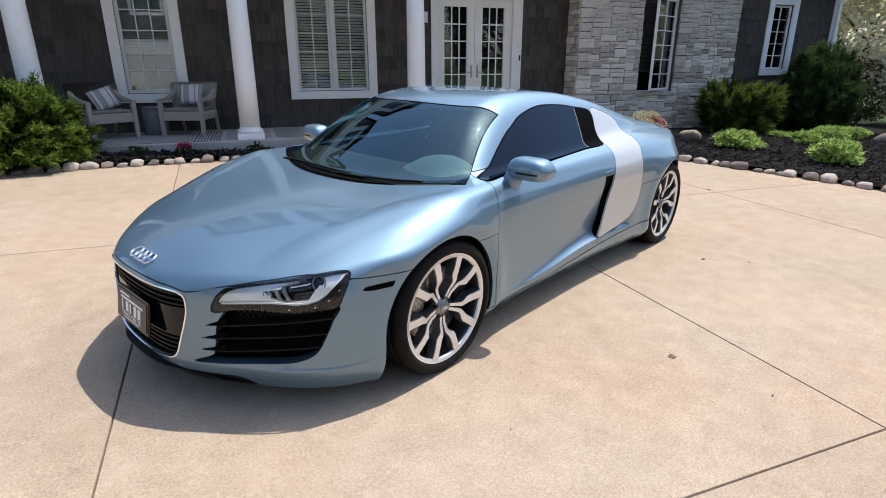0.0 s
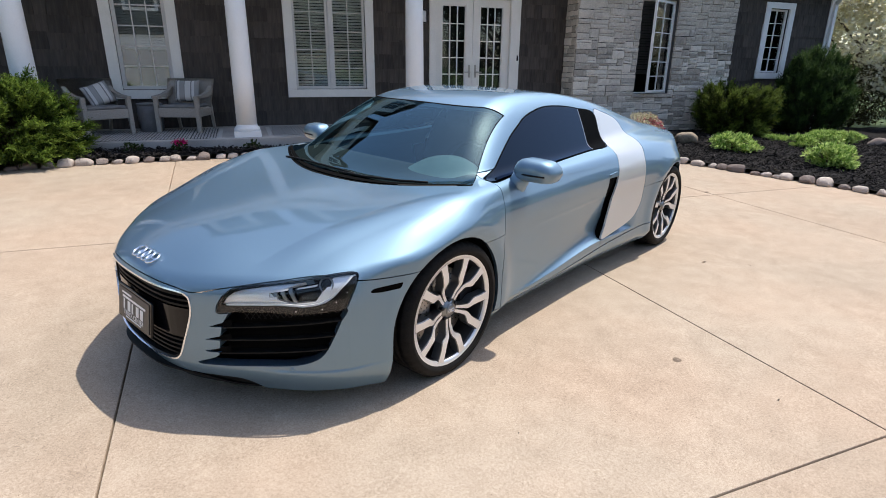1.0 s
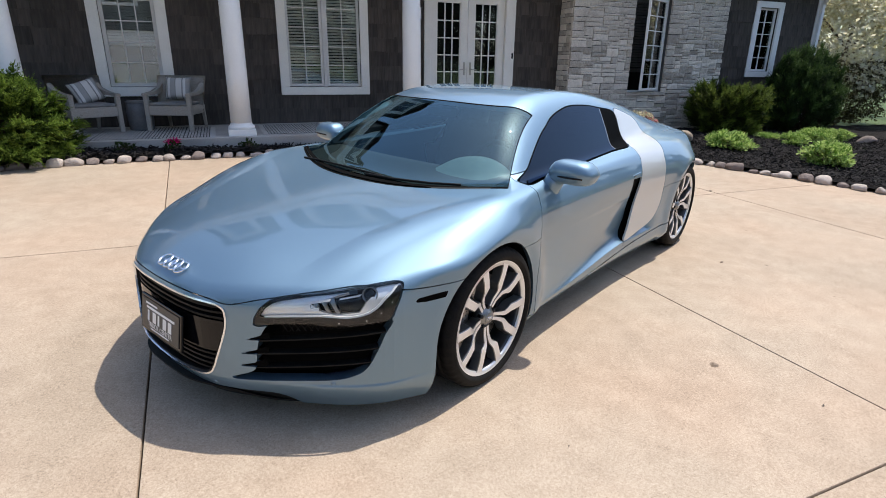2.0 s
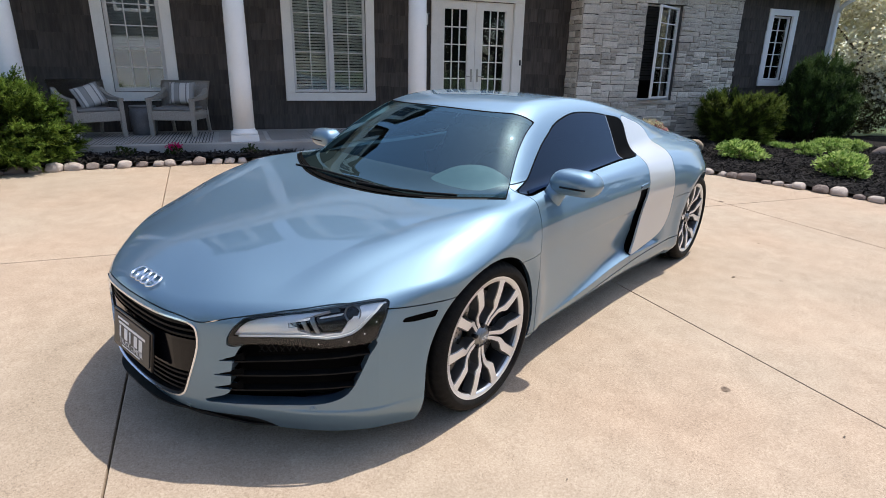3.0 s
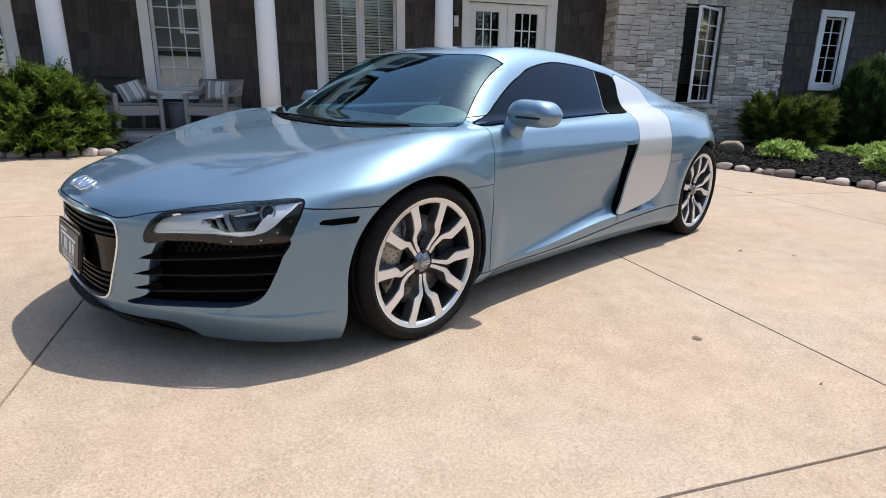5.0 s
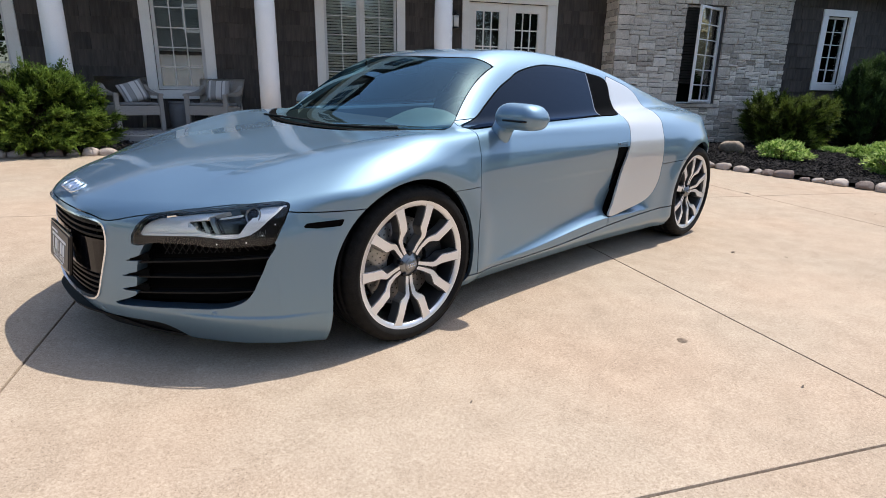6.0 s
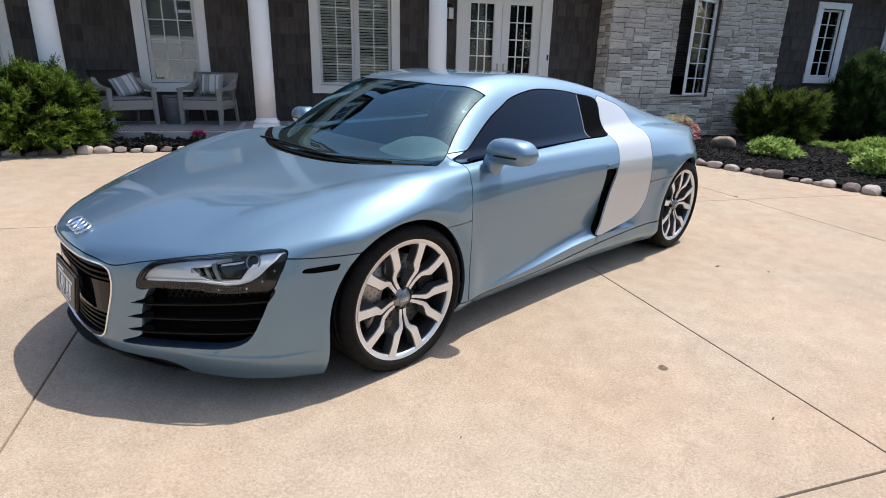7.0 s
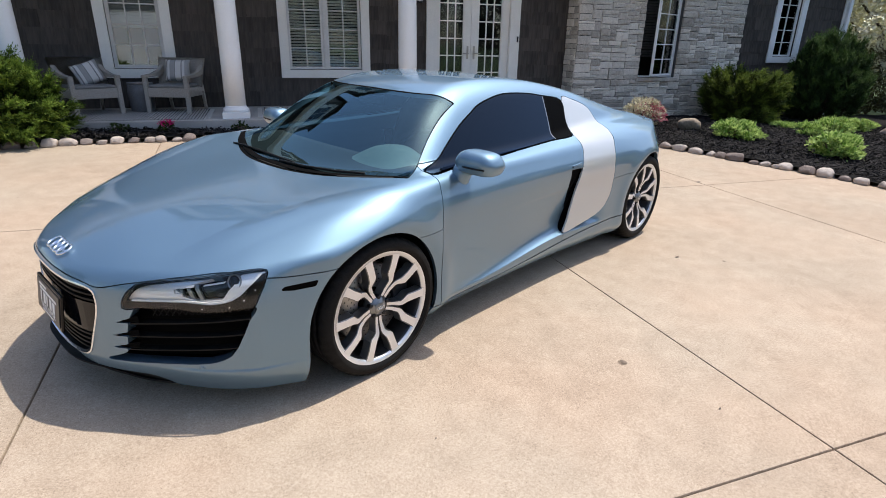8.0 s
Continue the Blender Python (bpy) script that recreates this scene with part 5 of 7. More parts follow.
for k in range(4):
    r = part("ring", ring_bm(0.029, 0.0046), CHROME, emblem, "", True)
    r.matrix_basis = Matrix.Translation((0, (k - 1.5) * 0.040, 0.006 + 0.001 * (k % 2)))

# plate in its frame, with plain bars for its writing
plate = part("front_plate", boxed(-0.006, 0.006, -0.165, 0.165, -0.076, 0.076, 0.004), BLACK, car, "black dealer plate frame")
plate.matrix_basis = pose(1.038, 0.018, 0.368, 0, -8, 0)
GREY_PLATE = vary(material("plate_face", (0.1, 0.1, 0.1), 0.4), (0.025, 0.025, 0.025), (0.045, 0.045, 0.045), 20, 90, 0)
part("plate_face", boxed(0.0062, 0.009, -0.150, 0.150, -0.062, 0.064), GREY_PLATE, plate, "dark plate")
NAME_BARS = [(-0.115, -0.020, 0.044, 0.052), (-0.108, 0.118, 0.026, 0.036)] + [(-0.100 + 0.042 * k, -0.100 + 0.042 * k + (0.013 if k in (0, 2) else 0.027), -0.024, 0.020) for k in range(5)] + [(-0.075, 0.075, -0.057, -0.052)]
for y0, y1, z0, z1 in NAME_BARS:
    part("plate_bar", boxed(0.0092, 0.0105, y0, y1, z0, z1), WHITE, plate, "white bar")
lettering = bpy.data.curves.new("lettering", "FONT")
lettering.body, lettering.size, lettering.extrude, lettering.align_x = "TRUCK CENTER", 0.027, 0.0004, "CENTER"
words = new("lettering", bpy.data.meshes.new_from_object(bpy.data.objects.new("lettering", lettering)))
words.data.materials.clear()
words.data.materials.append(WHITE)
words.parent = plate
words["label"] = "white lettering"
words.matrix_basis = Matrix(((0, 0, 1, 0.0096), (1, 0, 0, 0), (0, 1, 0, -0.047), (0, 0, 0, 1)))

def splitter():
    """A thin black lip that runs round the foot of the nose."""
    bm = bmesh.new()
    ids = [i for i in range(len(PX)) if PX[i] > 0.76]
    path = [(PX[i], -PY[i], i) for i in reversed(ids)] + [(PX[i], PY[i], i) for i in ids[1:]]
    rows = []
    for k, (x, y, i) in enumerate(path):
        a, b = path[max(0, k - 1)], path[min(len(path) - 1, k + 1)]
        t = Vector((b[0] - a[0], b[1] - a[1], 0)).normalized()
        o = Vector((t.y, -t.x, 0))
        if o.dot(Vector((x, y, 0))) < 0:
            o = -o
        a2 = float(ramp(np.array(abs(y)), 0.42, 0.12))
        e = -0.036 + 0.048 * a2 - 0.03 * float(ramp(np.array(abs(y)), 0.40, 0.62))
        z = 0.100 + 0.052 * float(ramp(np.array(abs(y)), 0.58, 0.25)) + 0.012 * a2
        rows.append([bm.verts.new(Vector((x, y, zz)) + o * d) for d, zz in ((-0.13, z), (e - 0.002, z), (e, z + 0.009), (-0.13, z + 0.016))])
    for a, b in zip(rows, rows[1:]):
        for k in range(4):
            bm.faces.new((a[k], a[(k + 1) % 4], b[(k + 1) % 4], b[k]))
    return bm


part("splitter", splitter(), TRIM, car, "black splitter under the nose")

# ---- car: mirrors, handles, wipers ----


def mirror_shell(side):
    bm = bmesh.new()
    nu, nv = 28, 18
    rows = []
    for i in range(nv + 1):
        v = -math.pi / 2 + math.pi * i / nv
        row = []
        for j in range(nu):
            u = 2 * math.pi * j / nu
            c, s = math.cos(u), math.sin(u)
            sg = lambda w, e: math.copysign(abs(w) ** e, w)
            z = sg(math.sin(v), 0.8)
            fold = 1.0 if z > -0.14 else 0.95
            x = 0.078 * fold * sg(math.cos(v), 0.62) * sg(c, 0.7)
            y = 0.118 * fold * sg(math.cos(v), 0.45) * sg(s, 0.55)
            z *= 0.066 if z > 0 else 0.050
            if x < -0.045:
                x = -0.045
            y = y * (1 - 0.14 * (z / 0.066 if z > 0 else 0))
            z = z * (1.0 - 0.05 * y / 0.118 if z > 0 else 1.0)
            row.append(bm.verts.new((x - 0.18 * y * 0.5, y * side, z)))
        rows.append(row)
    for a, b in zip(rows, rows[1:]):
        for j in range(nu):
            k = (j + 1) % nu
            bm.faces.new((a[j], a[k], b[k], b[j]))
    bmesh.ops.remove_doubles(bm, verts=bm.verts, dist=1e-4)
    return bm


for side in (1, -1):
    base = Matrix.Translation((-0.57 if side > 0 else -0.64, (0.932 if side > 0 else 0.945) * side, 0.884 if side > 0 else 0.864))
    mirror = part("door_mirror", mirror_shell(side), PAINT, car, "blue door mirror", True, base)
    part("mirror_glass", boxed(-0.052, -0.046, -0.085, 0.085, -0.036, 0.042), CHROME, mirror, "mirror glass")
    part("indicator", tube([(0.0775 - 0.010 * ((k - 3) / 4) ** 2 - 0.09 * 0.016 * (k - 3.4), side * 0.017 * (k - 2.6), -0.008) for k in range(8)], 0.0045), BLACK, mirror, "dark indicator slit", True)
    part("mirror_neck", tube([(0.01, -0.128 * side, -0.112), (0.012, -0.112 * side, -0.085), (0.014, -0.098 * side, -0.06), (0.012, -0.080 * side, -0.025)], [0.056, 0.050, 0.048, 0.048], 18), PAINT, mirror, "", True)
    p, n = surface(-1.60, 0.90 * side, 0.733)
    handle = part("door_handle", boxed(-0.052, 0.052, -0.008, 0.008, -0.004, 0.003, 0.003), PAINT, car, "flush blue door handle")
    handle.matrix_basis = Matrix.Translation(p + 0.003 * n) @ Matrix.Rotation(radians(3), 4, "Y") @ Vector((0, 0, 1)).rotation_difference(n).to_matrix().to_4x4()
    part("lock", lathe([(0.0005, 0.0045), (0.005, 0.0045), (0.006, 0.002)], 16), METAL_DARK, handle, "", True, Matrix.Translation((0.042, 0, 0)))

for pts in ([(-0.10, -0.52, 0.0), (-0.11, -0.42, 0.0), (-0.10, -0.15, 0.0), (-0.085, 0.12, 0.0)], [(-0.06, 0.02, 0.0), (-0.085, 0.2, 0.0), (-0.135, 0.40, 0.0), (-0.19, 0.55, 0.0)]):
    line = []
    for x, y, _ in pts:
        q, n = surface(x, y, ROOF(np.array(x + 0.45 * y * y)) - 0.03)
        line.append(q + n * 0.005)
    fine = [line[0].lerp(line[1], k / 4) for k in range(4)] + [line[1].lerp(line[2], k / 4) for k in range(4)] + [line[2].lerp(line[3], k / 4) for k in range(5)]
    part("wiper", tube(fine, 0.006, 6), TRIM, car, "black wiper", True)

# ---- car: wheels ----


def tyre(r, w):
    g = 0.006
    prof = [(0.258, -w * 0.40), (0.268, -w * 0.46), (0.29, -w * 0.5), (r - 0.022, -w * 0.485), (r - 0.006, -w * 0.45), (r, -w * 0.40)]
    for c in (-0.24, -0.08, 0.08, 0.24):
        prof += [(r, c * w - 0.005), (r - g, c * w - 0.004), (r - g, c * w + 0.004), (r, c * w + 0.005)]
    prof += [(r - 0.001, w * 0.37), (r - 0.008, w * 0.435), (r - 0.019, w * 0.478), (r - 0.026, w * 0.483), (r - 0.03, w * 0.489), (0.286, w * 0.50), (0.282, w * 0.497), (0.2685, w * 0.46), (0.258, w * 0.40)]
    bm = bmesh.new()
    n = 150
    rings = []
    for rr, h in prof:
        shoulder = rr > r - 0.01 and abs(h) > w * 0.29
        ring = []
        for i in range(n):
            q = rr - 0.006 if shoulder and i % 3 == 0 else rr
            ring.append(bm.verts.new((q * math.cos(2 * math.pi * i / n), h, q * math.sin(2 * math.pi * i / n))))
        rings.append(ring)
    for a, b in zip(rings, rings[1:]):
        for i in range(n):
            bm.faces.new((a[i], a[(i + 1) % n], b[(i + 1) % n], b[i]))
    return bm


def spoke(sign):
    """One arm of a forked spoke: a bent bar with a bright face and dark flanks."""
    path = [(0.050, 11.0, 0.0085), (0.085, 8.0, 0.0090), (0.122, 7.6, 0.0115), (0.134, 10.2, 0.0155), (0.150, 15.2, 0.0205), (0.160, 17.0, 0.0210), (0.20, 17.6, 0.0200), (0.236, 17.8, 0.0215), (0.252, 17.9, 0.027)]
    bm = bmesh.new()
    prev = None
    for r, a, half in path:
        ang = radians(90 + sign * a)
        c = Vector((r * math.cos(ang), 0, r * math.sin(ang)))
        t = Vector((-math.sin(ang), 0, math.cos(ang)))
        face = -0.030 * (1 - ramp(np.array(r), 0.06, 0.19)) - 0.004
        row = [bm.verts.new(c + t * half * k + Vector((0, float(face) + dy, 0))) for k, dy in ((-1.15, -0.045), (-1.0, -0.003), (-0.85, 0.0), (0.85, 0.0), (1.0, -0.003), (1.15, -0.045))]
        if prev:
            for k in range(5):
                f = bm.faces.new((prev[k], prev[k + 1], row[k + 1], row[k]))
                f.material_index = 0 if k == 2 else 1
        else:
            bm.faces.new(row).material_index = 1
        prev = row
    bm.faces.new(prev).material_index = 1
    return bm


SPOKES = {sg: mesh_of(spoke(sg), "spoke", [ALLOY, GUNMETAL]) for sg in (1, -1)}


def build_wheel(x, z, side, r, w, turn):
    wheel = new("wheel")
    wheel.parent = car
    wheel["label"] = "forked-spoke alloy wheel with a low tyre"
    front = x > -1
    face = 0.935 - (0.022 if front else 0.032)
    wheel.matrix_basis = Matrix.Translation((x, side * face, z)) @ (Matrix.Rotation(math.pi, 4, "Z") if side < 0 else Matrix.Identity(4)) @ Matrix.Rotation(radians(turn), 4, "Y")
    part("tyre", tyre(r, w), RUBBER, wheel, "black low-profile tyre", True, Matrix.Translation((0, 0.012 - w / 2, 0)))
    rim = lathe([(0.2445, -0.014), (0.2455, -0.0046), (0.260, -0.0046), (0.264, -0.0012), (0.2675, -0.0012), (0.268, -0.006), (0.264, -0.02)], 96, "y", False)
    part("rim_lip", rim, ALLOY, wheel, "bright rim edge", True)
    part("rim", lathe([(0.250, -0.010), (0.2450, -0.014), (0.242, -0.03), (0.234, -0.09), (0.228, -0.2), (0.26, -0.21)], 72, "y", False), BARREL, wheel, "dark rim barrel", True)
    for k in range(5):
        for sg in (1, -1):
            s = new("spoke", SPOKES[sg])
            s.parent = wheel
            s.matrix_basis = Matrix.Rotation(radians(72 * k), 4, "Y")
    part("hub", lathe([(0.001, -0.024), (0.034, -0.025), (0.037, -0.030), (0.043, -0.034), (0.052, -0.045), (0.054, -0.075)], 40, "y"), GUNMETAL, wheel, "dark hub", True)
    part("hub_cap", lathe([(0.001, -0.018), (0.027, -0.019), (0.030, -0.0235), (0.030, -0.03)], 32, "y"), GUNMETAL, wheel, "grey centre cap", True)
    for k in range(4):
        c = part("cap_ring", ring_bm(0.0068, 0.0013, 16), CHROME, wheel, "", True)
        c.matrix_basis = Matrix.Rotation(-radians(turn), 4, "Y") @ Matrix.Translation(((k - 1.5) * 0.0098, -0.0165, 0)) @ Matrix.Rotation(radians(90), 4, "X")
    for k in range(5):
        a = radians(90 + 36 + 72 * k)
        part("wheel_bolt", lathe([(0.001, -0.026), (0.008, -0.027), (0.0095, -0.03), (0.0095, -0.05)], 12, "y"), METAL_DARK, wheel, "", True, Matrix.Translation((0.047 * math.cos(a), 0, 0.047 * math.sin(a))))
    disc = lathe([(0.075, -0.085), (0.182, -0.085), (0.184, -0.088), (0.184, -0.115), (0.075, -0.115), (0.075, -0.085)], 64, "y", False)
    part("brake_disc", disc, STEEL, wheel, "drilled steel brake disc", True)
    holes = bmesh.new()
    for k in range(60):
        a = radians(6 * k + turn)
        for rr in ((0.115, 0.155) if k % 2 else (0.098, 0.135, 0.172)):
            m = lathe([(0.0035, 0.0), (0.0035, 0.0006)], 6, "y")
            bmesh.ops.translate(m, verts=m.verts, vec=(rr * math.cos(a), -0.0845, rr * math.sin(a)))
            tmp = bpy.data.meshes.new("t")
            m.to_mesh(tmp)
            m.free()
            holes.from_mesh(tmp)
            bpy.data.meshes.remove(tmp)
    # dark discs laid on the steel stand in for the holes' shaded depth
    part("disc_holes", holes, DARK_IN, wheel)
    cal = bmesh.new()
    for i in range(10):
        a0, a1 = radians(-34 + 6.8 * i), radians(-34 + 6.8 * (i + 1))
        q = [(0.118, a0), (0.205, a0), (0.205, a1), (0.118, a1)]
        lo = [cal.verts.new((rr * math.cos(a), -0.125, rr * math.sin(a))) for rr, a in q]
        hi = [cal.verts.new((rr * math.cos(a), -0.062 - 0.012 * abs(i - 4.5) / 4.5, rr * math.sin(a))) for rr, a in q]
        cal.faces.new(hi)
        cal.faces.new(lo[::-1])
        for k in range(4):
            cal.faces.new((lo[k], lo[(k + 1) % 4], hi[(k + 1) % 4], hi[k]))
    bmesh.ops.remove_doubles(cal, verts=cal.verts, dist=1e-4)
    part("brake_caliper", cal, METAL_DARK, wheel, "dark brake caliper", False, Matrix.Rotation(radians(150 if front else 20), 4, "Y"))
    # the dark well behind the wheel
    well = bmesh.new()
    n, r2 = 28, 0.372
    ro = []
    for yy in (0.0, -0.36):
        ro.append([well.verts.new((r2 * math.cos(a), yy, r2 * math.sin(a))) for a in (radians(-4 + 188 * i / n) for i in range(n + 1))])
    for i in range(n):
        well.faces.new((ro[0][i], ro[0][i + 1], ro[1][i + 1], ro[1][i]))
    well.faces.new(ro[1])
    part("wheel_liner", well, TRIM, car, "", True, Matrix.Translation((x + (0.005 if front else 0), side * (face - 0.03), z)) @ (Matrix.Rotation(math.pi, 4, "Z") if side < 0 else Matrix.Identity(4)))


for side in (1, -1):
    build_wheel(0.02, 0.316, side, 0.324, 0.235, 36)
    build_wheel(-2.66, 0.328, side, 0.330, 0.29, -12)

# ---- car: cabin and underside ----
part("underbody", boxed(-3.1, 0.80, -0.50, 0.50, 0.13, 0.20, 0.02), TRIM, car, "black underbody")
part("underbody_side", boxed(-2.25, -0.36, 0.5, 0.80, 0.13, 0.19, 0.01), TRIM, car)
part("underbody_side", boxed(-2.25, -0.36, -0.80, -0.5, 0.13, 0.19, 0.01), TRIM, car)
part("bulkhead", boxed(-1.98, -1.90, -0.60, 0.60, 0.20, 0.98, 0.02), LEATHER, car)
part("front_bulkhead", boxed(-0.10, -0.05, -0.66, 0.66, 0.20, 0.76, 0.01), LEATHER, car)


def dash():
    bm = bmesh.new()
    rows = []
    for i in range(9):
        u = i / 8
        row = []
        for j in range(31):
            y = -0.66 + 1.32 * j / 30
            hump = 0.0
            row.append(bm.verts.new((-0.12 - 0.42 * u - 0.1 * y * y, y, 0.79 + 0.045 * math.sin(u * 2.2) + hump - 0.28 * max(0, u - 0.86) / 0.14)))
        rows.append(row)
    for a, b in zip(rows, rows[1:]):
        for j in range(30):
            bm.faces.new((a[j], a[j + 1], b[j + 1], b[j]))
    return bm


part("dashboard", dash(), LEATHER, car, "dark leather dashboard", True)
hood = bmesh.new()
rows = []
for i in range(17):
    row = []
    for j in range(25):
        u, v = i / 16, -1 + j / 12
        lift = 0.072 * float(ramp(np.array(u), 0.0, 0.75)) * (1 - v * v) ** 0.8
        row.append(hood.verts.new((-0.22 - 0.34 * u, 0.41 + 0.19 * v, 0.785 + 0.045 * math.sin(u * 2.2) + lift)))
    rows.append(row)
for a, b in zip(rows, rows[1:]):
    for j in range(24):
        hood.faces.new((a[j], a[j + 1], b[j + 1], b[j]))
bmesh.ops.solidify(hood, geom=hood.faces[:], thickness=0.02)
part("binnacle", hood, DASH, car, "grey leather instrument hood, coloured brighter for the sun on it", True)
wheel_rim = part("steering_wheel", ring_bm(0.178, 0.015, 36), LEATHER, car, "dark steering wheel", True, pose(-0.72, 0.36, 0.78, 0, 68, 0))
part("wheel_boss", boxed(-0.16, 0.16, -0.05, 0.05, -0.015, 0.01, 0.012), LEATHER, wheel_rim)


def seat_mesh(points, half):
    """A padded sheet along a side profile, bolstered at its edges."""
    bm = bmesh.new()
    rows = []
    for x, z, nx, nz in points:
        row = []
        for j in range(13):
            v = -1 + j / 6
            b = 0.055 * abs(v) ** 3
            row.append(bm.verts.new((x + nx * b, v * half * (1 - 0.0), z + nz * b)))
        rows.append(row)
    for a, b in zip(rows, rows[1:]):
        for j in range(12):
            bm.faces.new((a[j], a[j + 1], b[j + 1], b[j]))
    bmesh.ops.solidify(bm, geom=bm.faces[:], thickness=0.07)
    return bm


for side in (1, -1):
    seat = new("seat")
    seat.parent = car
    seat["label"] = "dark leather bucket seat"
    seat.matrix_basis = Matrix.Translation((0, 0.36 * side, 0))
    part("cushion", seat_mesh([(-0.82, 0.36, 0, 1), (-0.95, 0.385, 0, 1), (-1.15, 0.36, 0, 1), (-1.32, 0.34, 0, 1)], 0.25), LEATHER, seat, "", True)
    part("backrest", seat_mesh([(-1.30, 0.36, 1, 0), (-1.38, 0.52, 1, 0.2), (-1.45, 0.70, 1, 0.2), (-1.53, 0.88, 1, 0.2), (-1.57, 0.95, 1, 0.3)], 0.235), LEATHER, seat, "", True)
    part("headrest", seat_mesh([(-1.56, 0.94, 1, 0), (-1.585, 1.02, 1, 0), (-1.62, 1.07, 1, 0.3)], 0.13), LEATHER, seat, "", True)
part("rear_view_mirror", boxed(-0.70, -0.68, -0.11, 0.11, 1.055, 1.115, 0.01), BLACK, car, "black inside mirror")


# ---- beds, stones and plants ----
LEFT_LINE = [(-8.2, 7.25), (-3.6, 7.32), (-2.68, 7.50), (-2.18, 7.62), (-1.61, 7.78), (-0.78, 7.87), (0.31, 8.05), (1.6, 8.15), (3.0, 8.2)]
RIGHT_LINE = [(5.75, 8.35), (5.9, 7.6), (6.13, 6.85), (6.46, 6.17), (6.70, 5.61), (7.02, 4.95), (7.24, 4.28), (7.5, 3.3), (7.8, 2.0), (8.1, -1.0), (8.25, -6.0)]


def bed_sheet(kind):
    bm = bmesh.new()
    xs = np.arange(-8.2, 3.05, 0.12) if kind == "left" else np.arange(5.75, 17, 0.16)
    ys = np.arange(7.2, 8.42, 0.06) if kind == "left" else np.arange(-6.0, 9.72, 0.16)
    lx, ly = zip(*LEFT_LINE)
    rx, ry = zip(*RIGHT_LINE)
    grid = {}
    for i, x in enumerate(xs):
        for j, y in enumerate(ys):
            if kind == "left":
                y = max(y, float(np.interp(x, lx, ly)))
            else:
                x = max(xs[i], float(np.interp(y, ry[::-1], rx[::-1])))
            n = noise.noise((x * 2.2, y * 2.2, 0.3)) * 0.03 + noise.noise((x * 14, y * 14, 1.3)) * 0.012
            grid[i, j] = bm.verts.new((x, y, gz(x, y) + 0.065 + n))
    for i in range(len(xs) - 1):
        for j in range(len(ys) - 1):
            q = [grid[i, j], grid[i + 1, j], grid[i + 1, j + 1], grid[i, j + 1]]
            a = (q[2].co - q[0].co).cross(q[3].co - q[1].co).length
            if a > 1e-4:
                bm.faces.new(q)
    return bm


for kind in ("left", "right"):
    tagged(part("mulch_bed", bed_sheet(kind), MULCH, None, "", True), "dark shredded bark mulch in a planting bed", "mulch", kind="structure")


def chips(name, count, place):
    rng = np.random.default_rng(5)
    V, F = [], []
    while len(F) < count * 5:
        x, y = place(rng)
        if x is None:
            continue
        m = Matrix.Translation((x, y, gz(x, y) + 0.078 + rng.uniform(-0.012, 0.024))) @ Euler((rng.normal(0, 0.4), rng.normal(0, 0.4), rng.uniform(0, 6.3))).to_matrix().to_4x4()
        l, w, h = rng.uniform(0.015, 0.05), rng.uniform(0.005, 0.013), 0.004
        b = len(V)
        V += [tuple(m @ Vector(p)) for p in ((-l, -w, -h), (l, -w * 0.5, -h), (l, w * 0.6, -h), (-l, w, -h), (-l, -w * 0.7, h), (l * 0.9, -w * 0.4, h), (l * 0.9, w * 0.5, h), (-l, w * 0.8, h))]
        F += [(b + 4, b + 5, b + 6, b + 7), (b, b + 1, b + 5, b + 4), (b + 1, b + 2, b + 6, b + 5), (b + 2, b + 3, b + 7, b + 6), (b + 3, b, b + 4, b + 7)]
    me = bpy.data.meshes.new(name)
    me.from_pydata(V, [], F)
    me.materials.append(CHIP)
    return tagged(new(name, me), "dark shredded bark chips lying over the bed", "mulch", kind="stuff")


def chip_right(rng):
    x, y = rng.uniform(5.9, 12.5), rng.uniform(3.5, 9.5)
    rx, ry = zip(*RIGHT_LINE)
    return (x, y) if x > np.interp(y, ry[::-1], rx[::-1]) + 0.05 else (None, None)


def chip_left(rng):
    x, y = rng.uniform(-2.2, 2.6), rng.uniform(7.6, 8.38)
    lx, ly = zip(*LEFT_LINE)
    return (x, y) if y > np.interp(x, lx, ly) + 0.05 else (None, None)


chips("mulch_chips", 13000, chip_right)
chips("mulch_chips", 1700, chip_left)


def stone_mesh(seed, sx, sy, sz, rough=0.16, mat=RIVER):
    bm = bmesh.new()
    bmesh.ops.create_icosphere(bm, subdivisions=3, radius=1.0)
    rng = random.Random(seed)
    off = Vector((rng.uniform(0, 50), rng.uniform(0, 50), rng.uniform(0, 50)))
    facets = [(Vector((rng.gauss(0, 1), rng.gauss(0, 1), rng.gauss(0.3, 0.8))).normalized(), rng.uniform(0.55, 0.85)) for _ in range(9)]
    for v in bm.verts:
        d = 1 + rough * noise.noise(v.co * 1.1 + off) + rough * 0.4 * noise.noise(v.co * 3 + off)
        c = v.co * d
        for n, lim in facets:
            over = c.dot(n) - lim
            if over > 0:
                c = c - n * over * 0.85
        c.z = max(c.z, -0.55)
        v.co = Vector((math.copysign(abs(c.x) ** 0.85, c.x) * sx, math.copysign(abs(c.y) ** 0.85, c.y) * sy, c.z * sz))
    return mesh_of(bm, "border_stone", mat, True)


STONES = [stone_mesh(k, 1.0, 0.72, 0.62, 0.22) for k in range(10)]


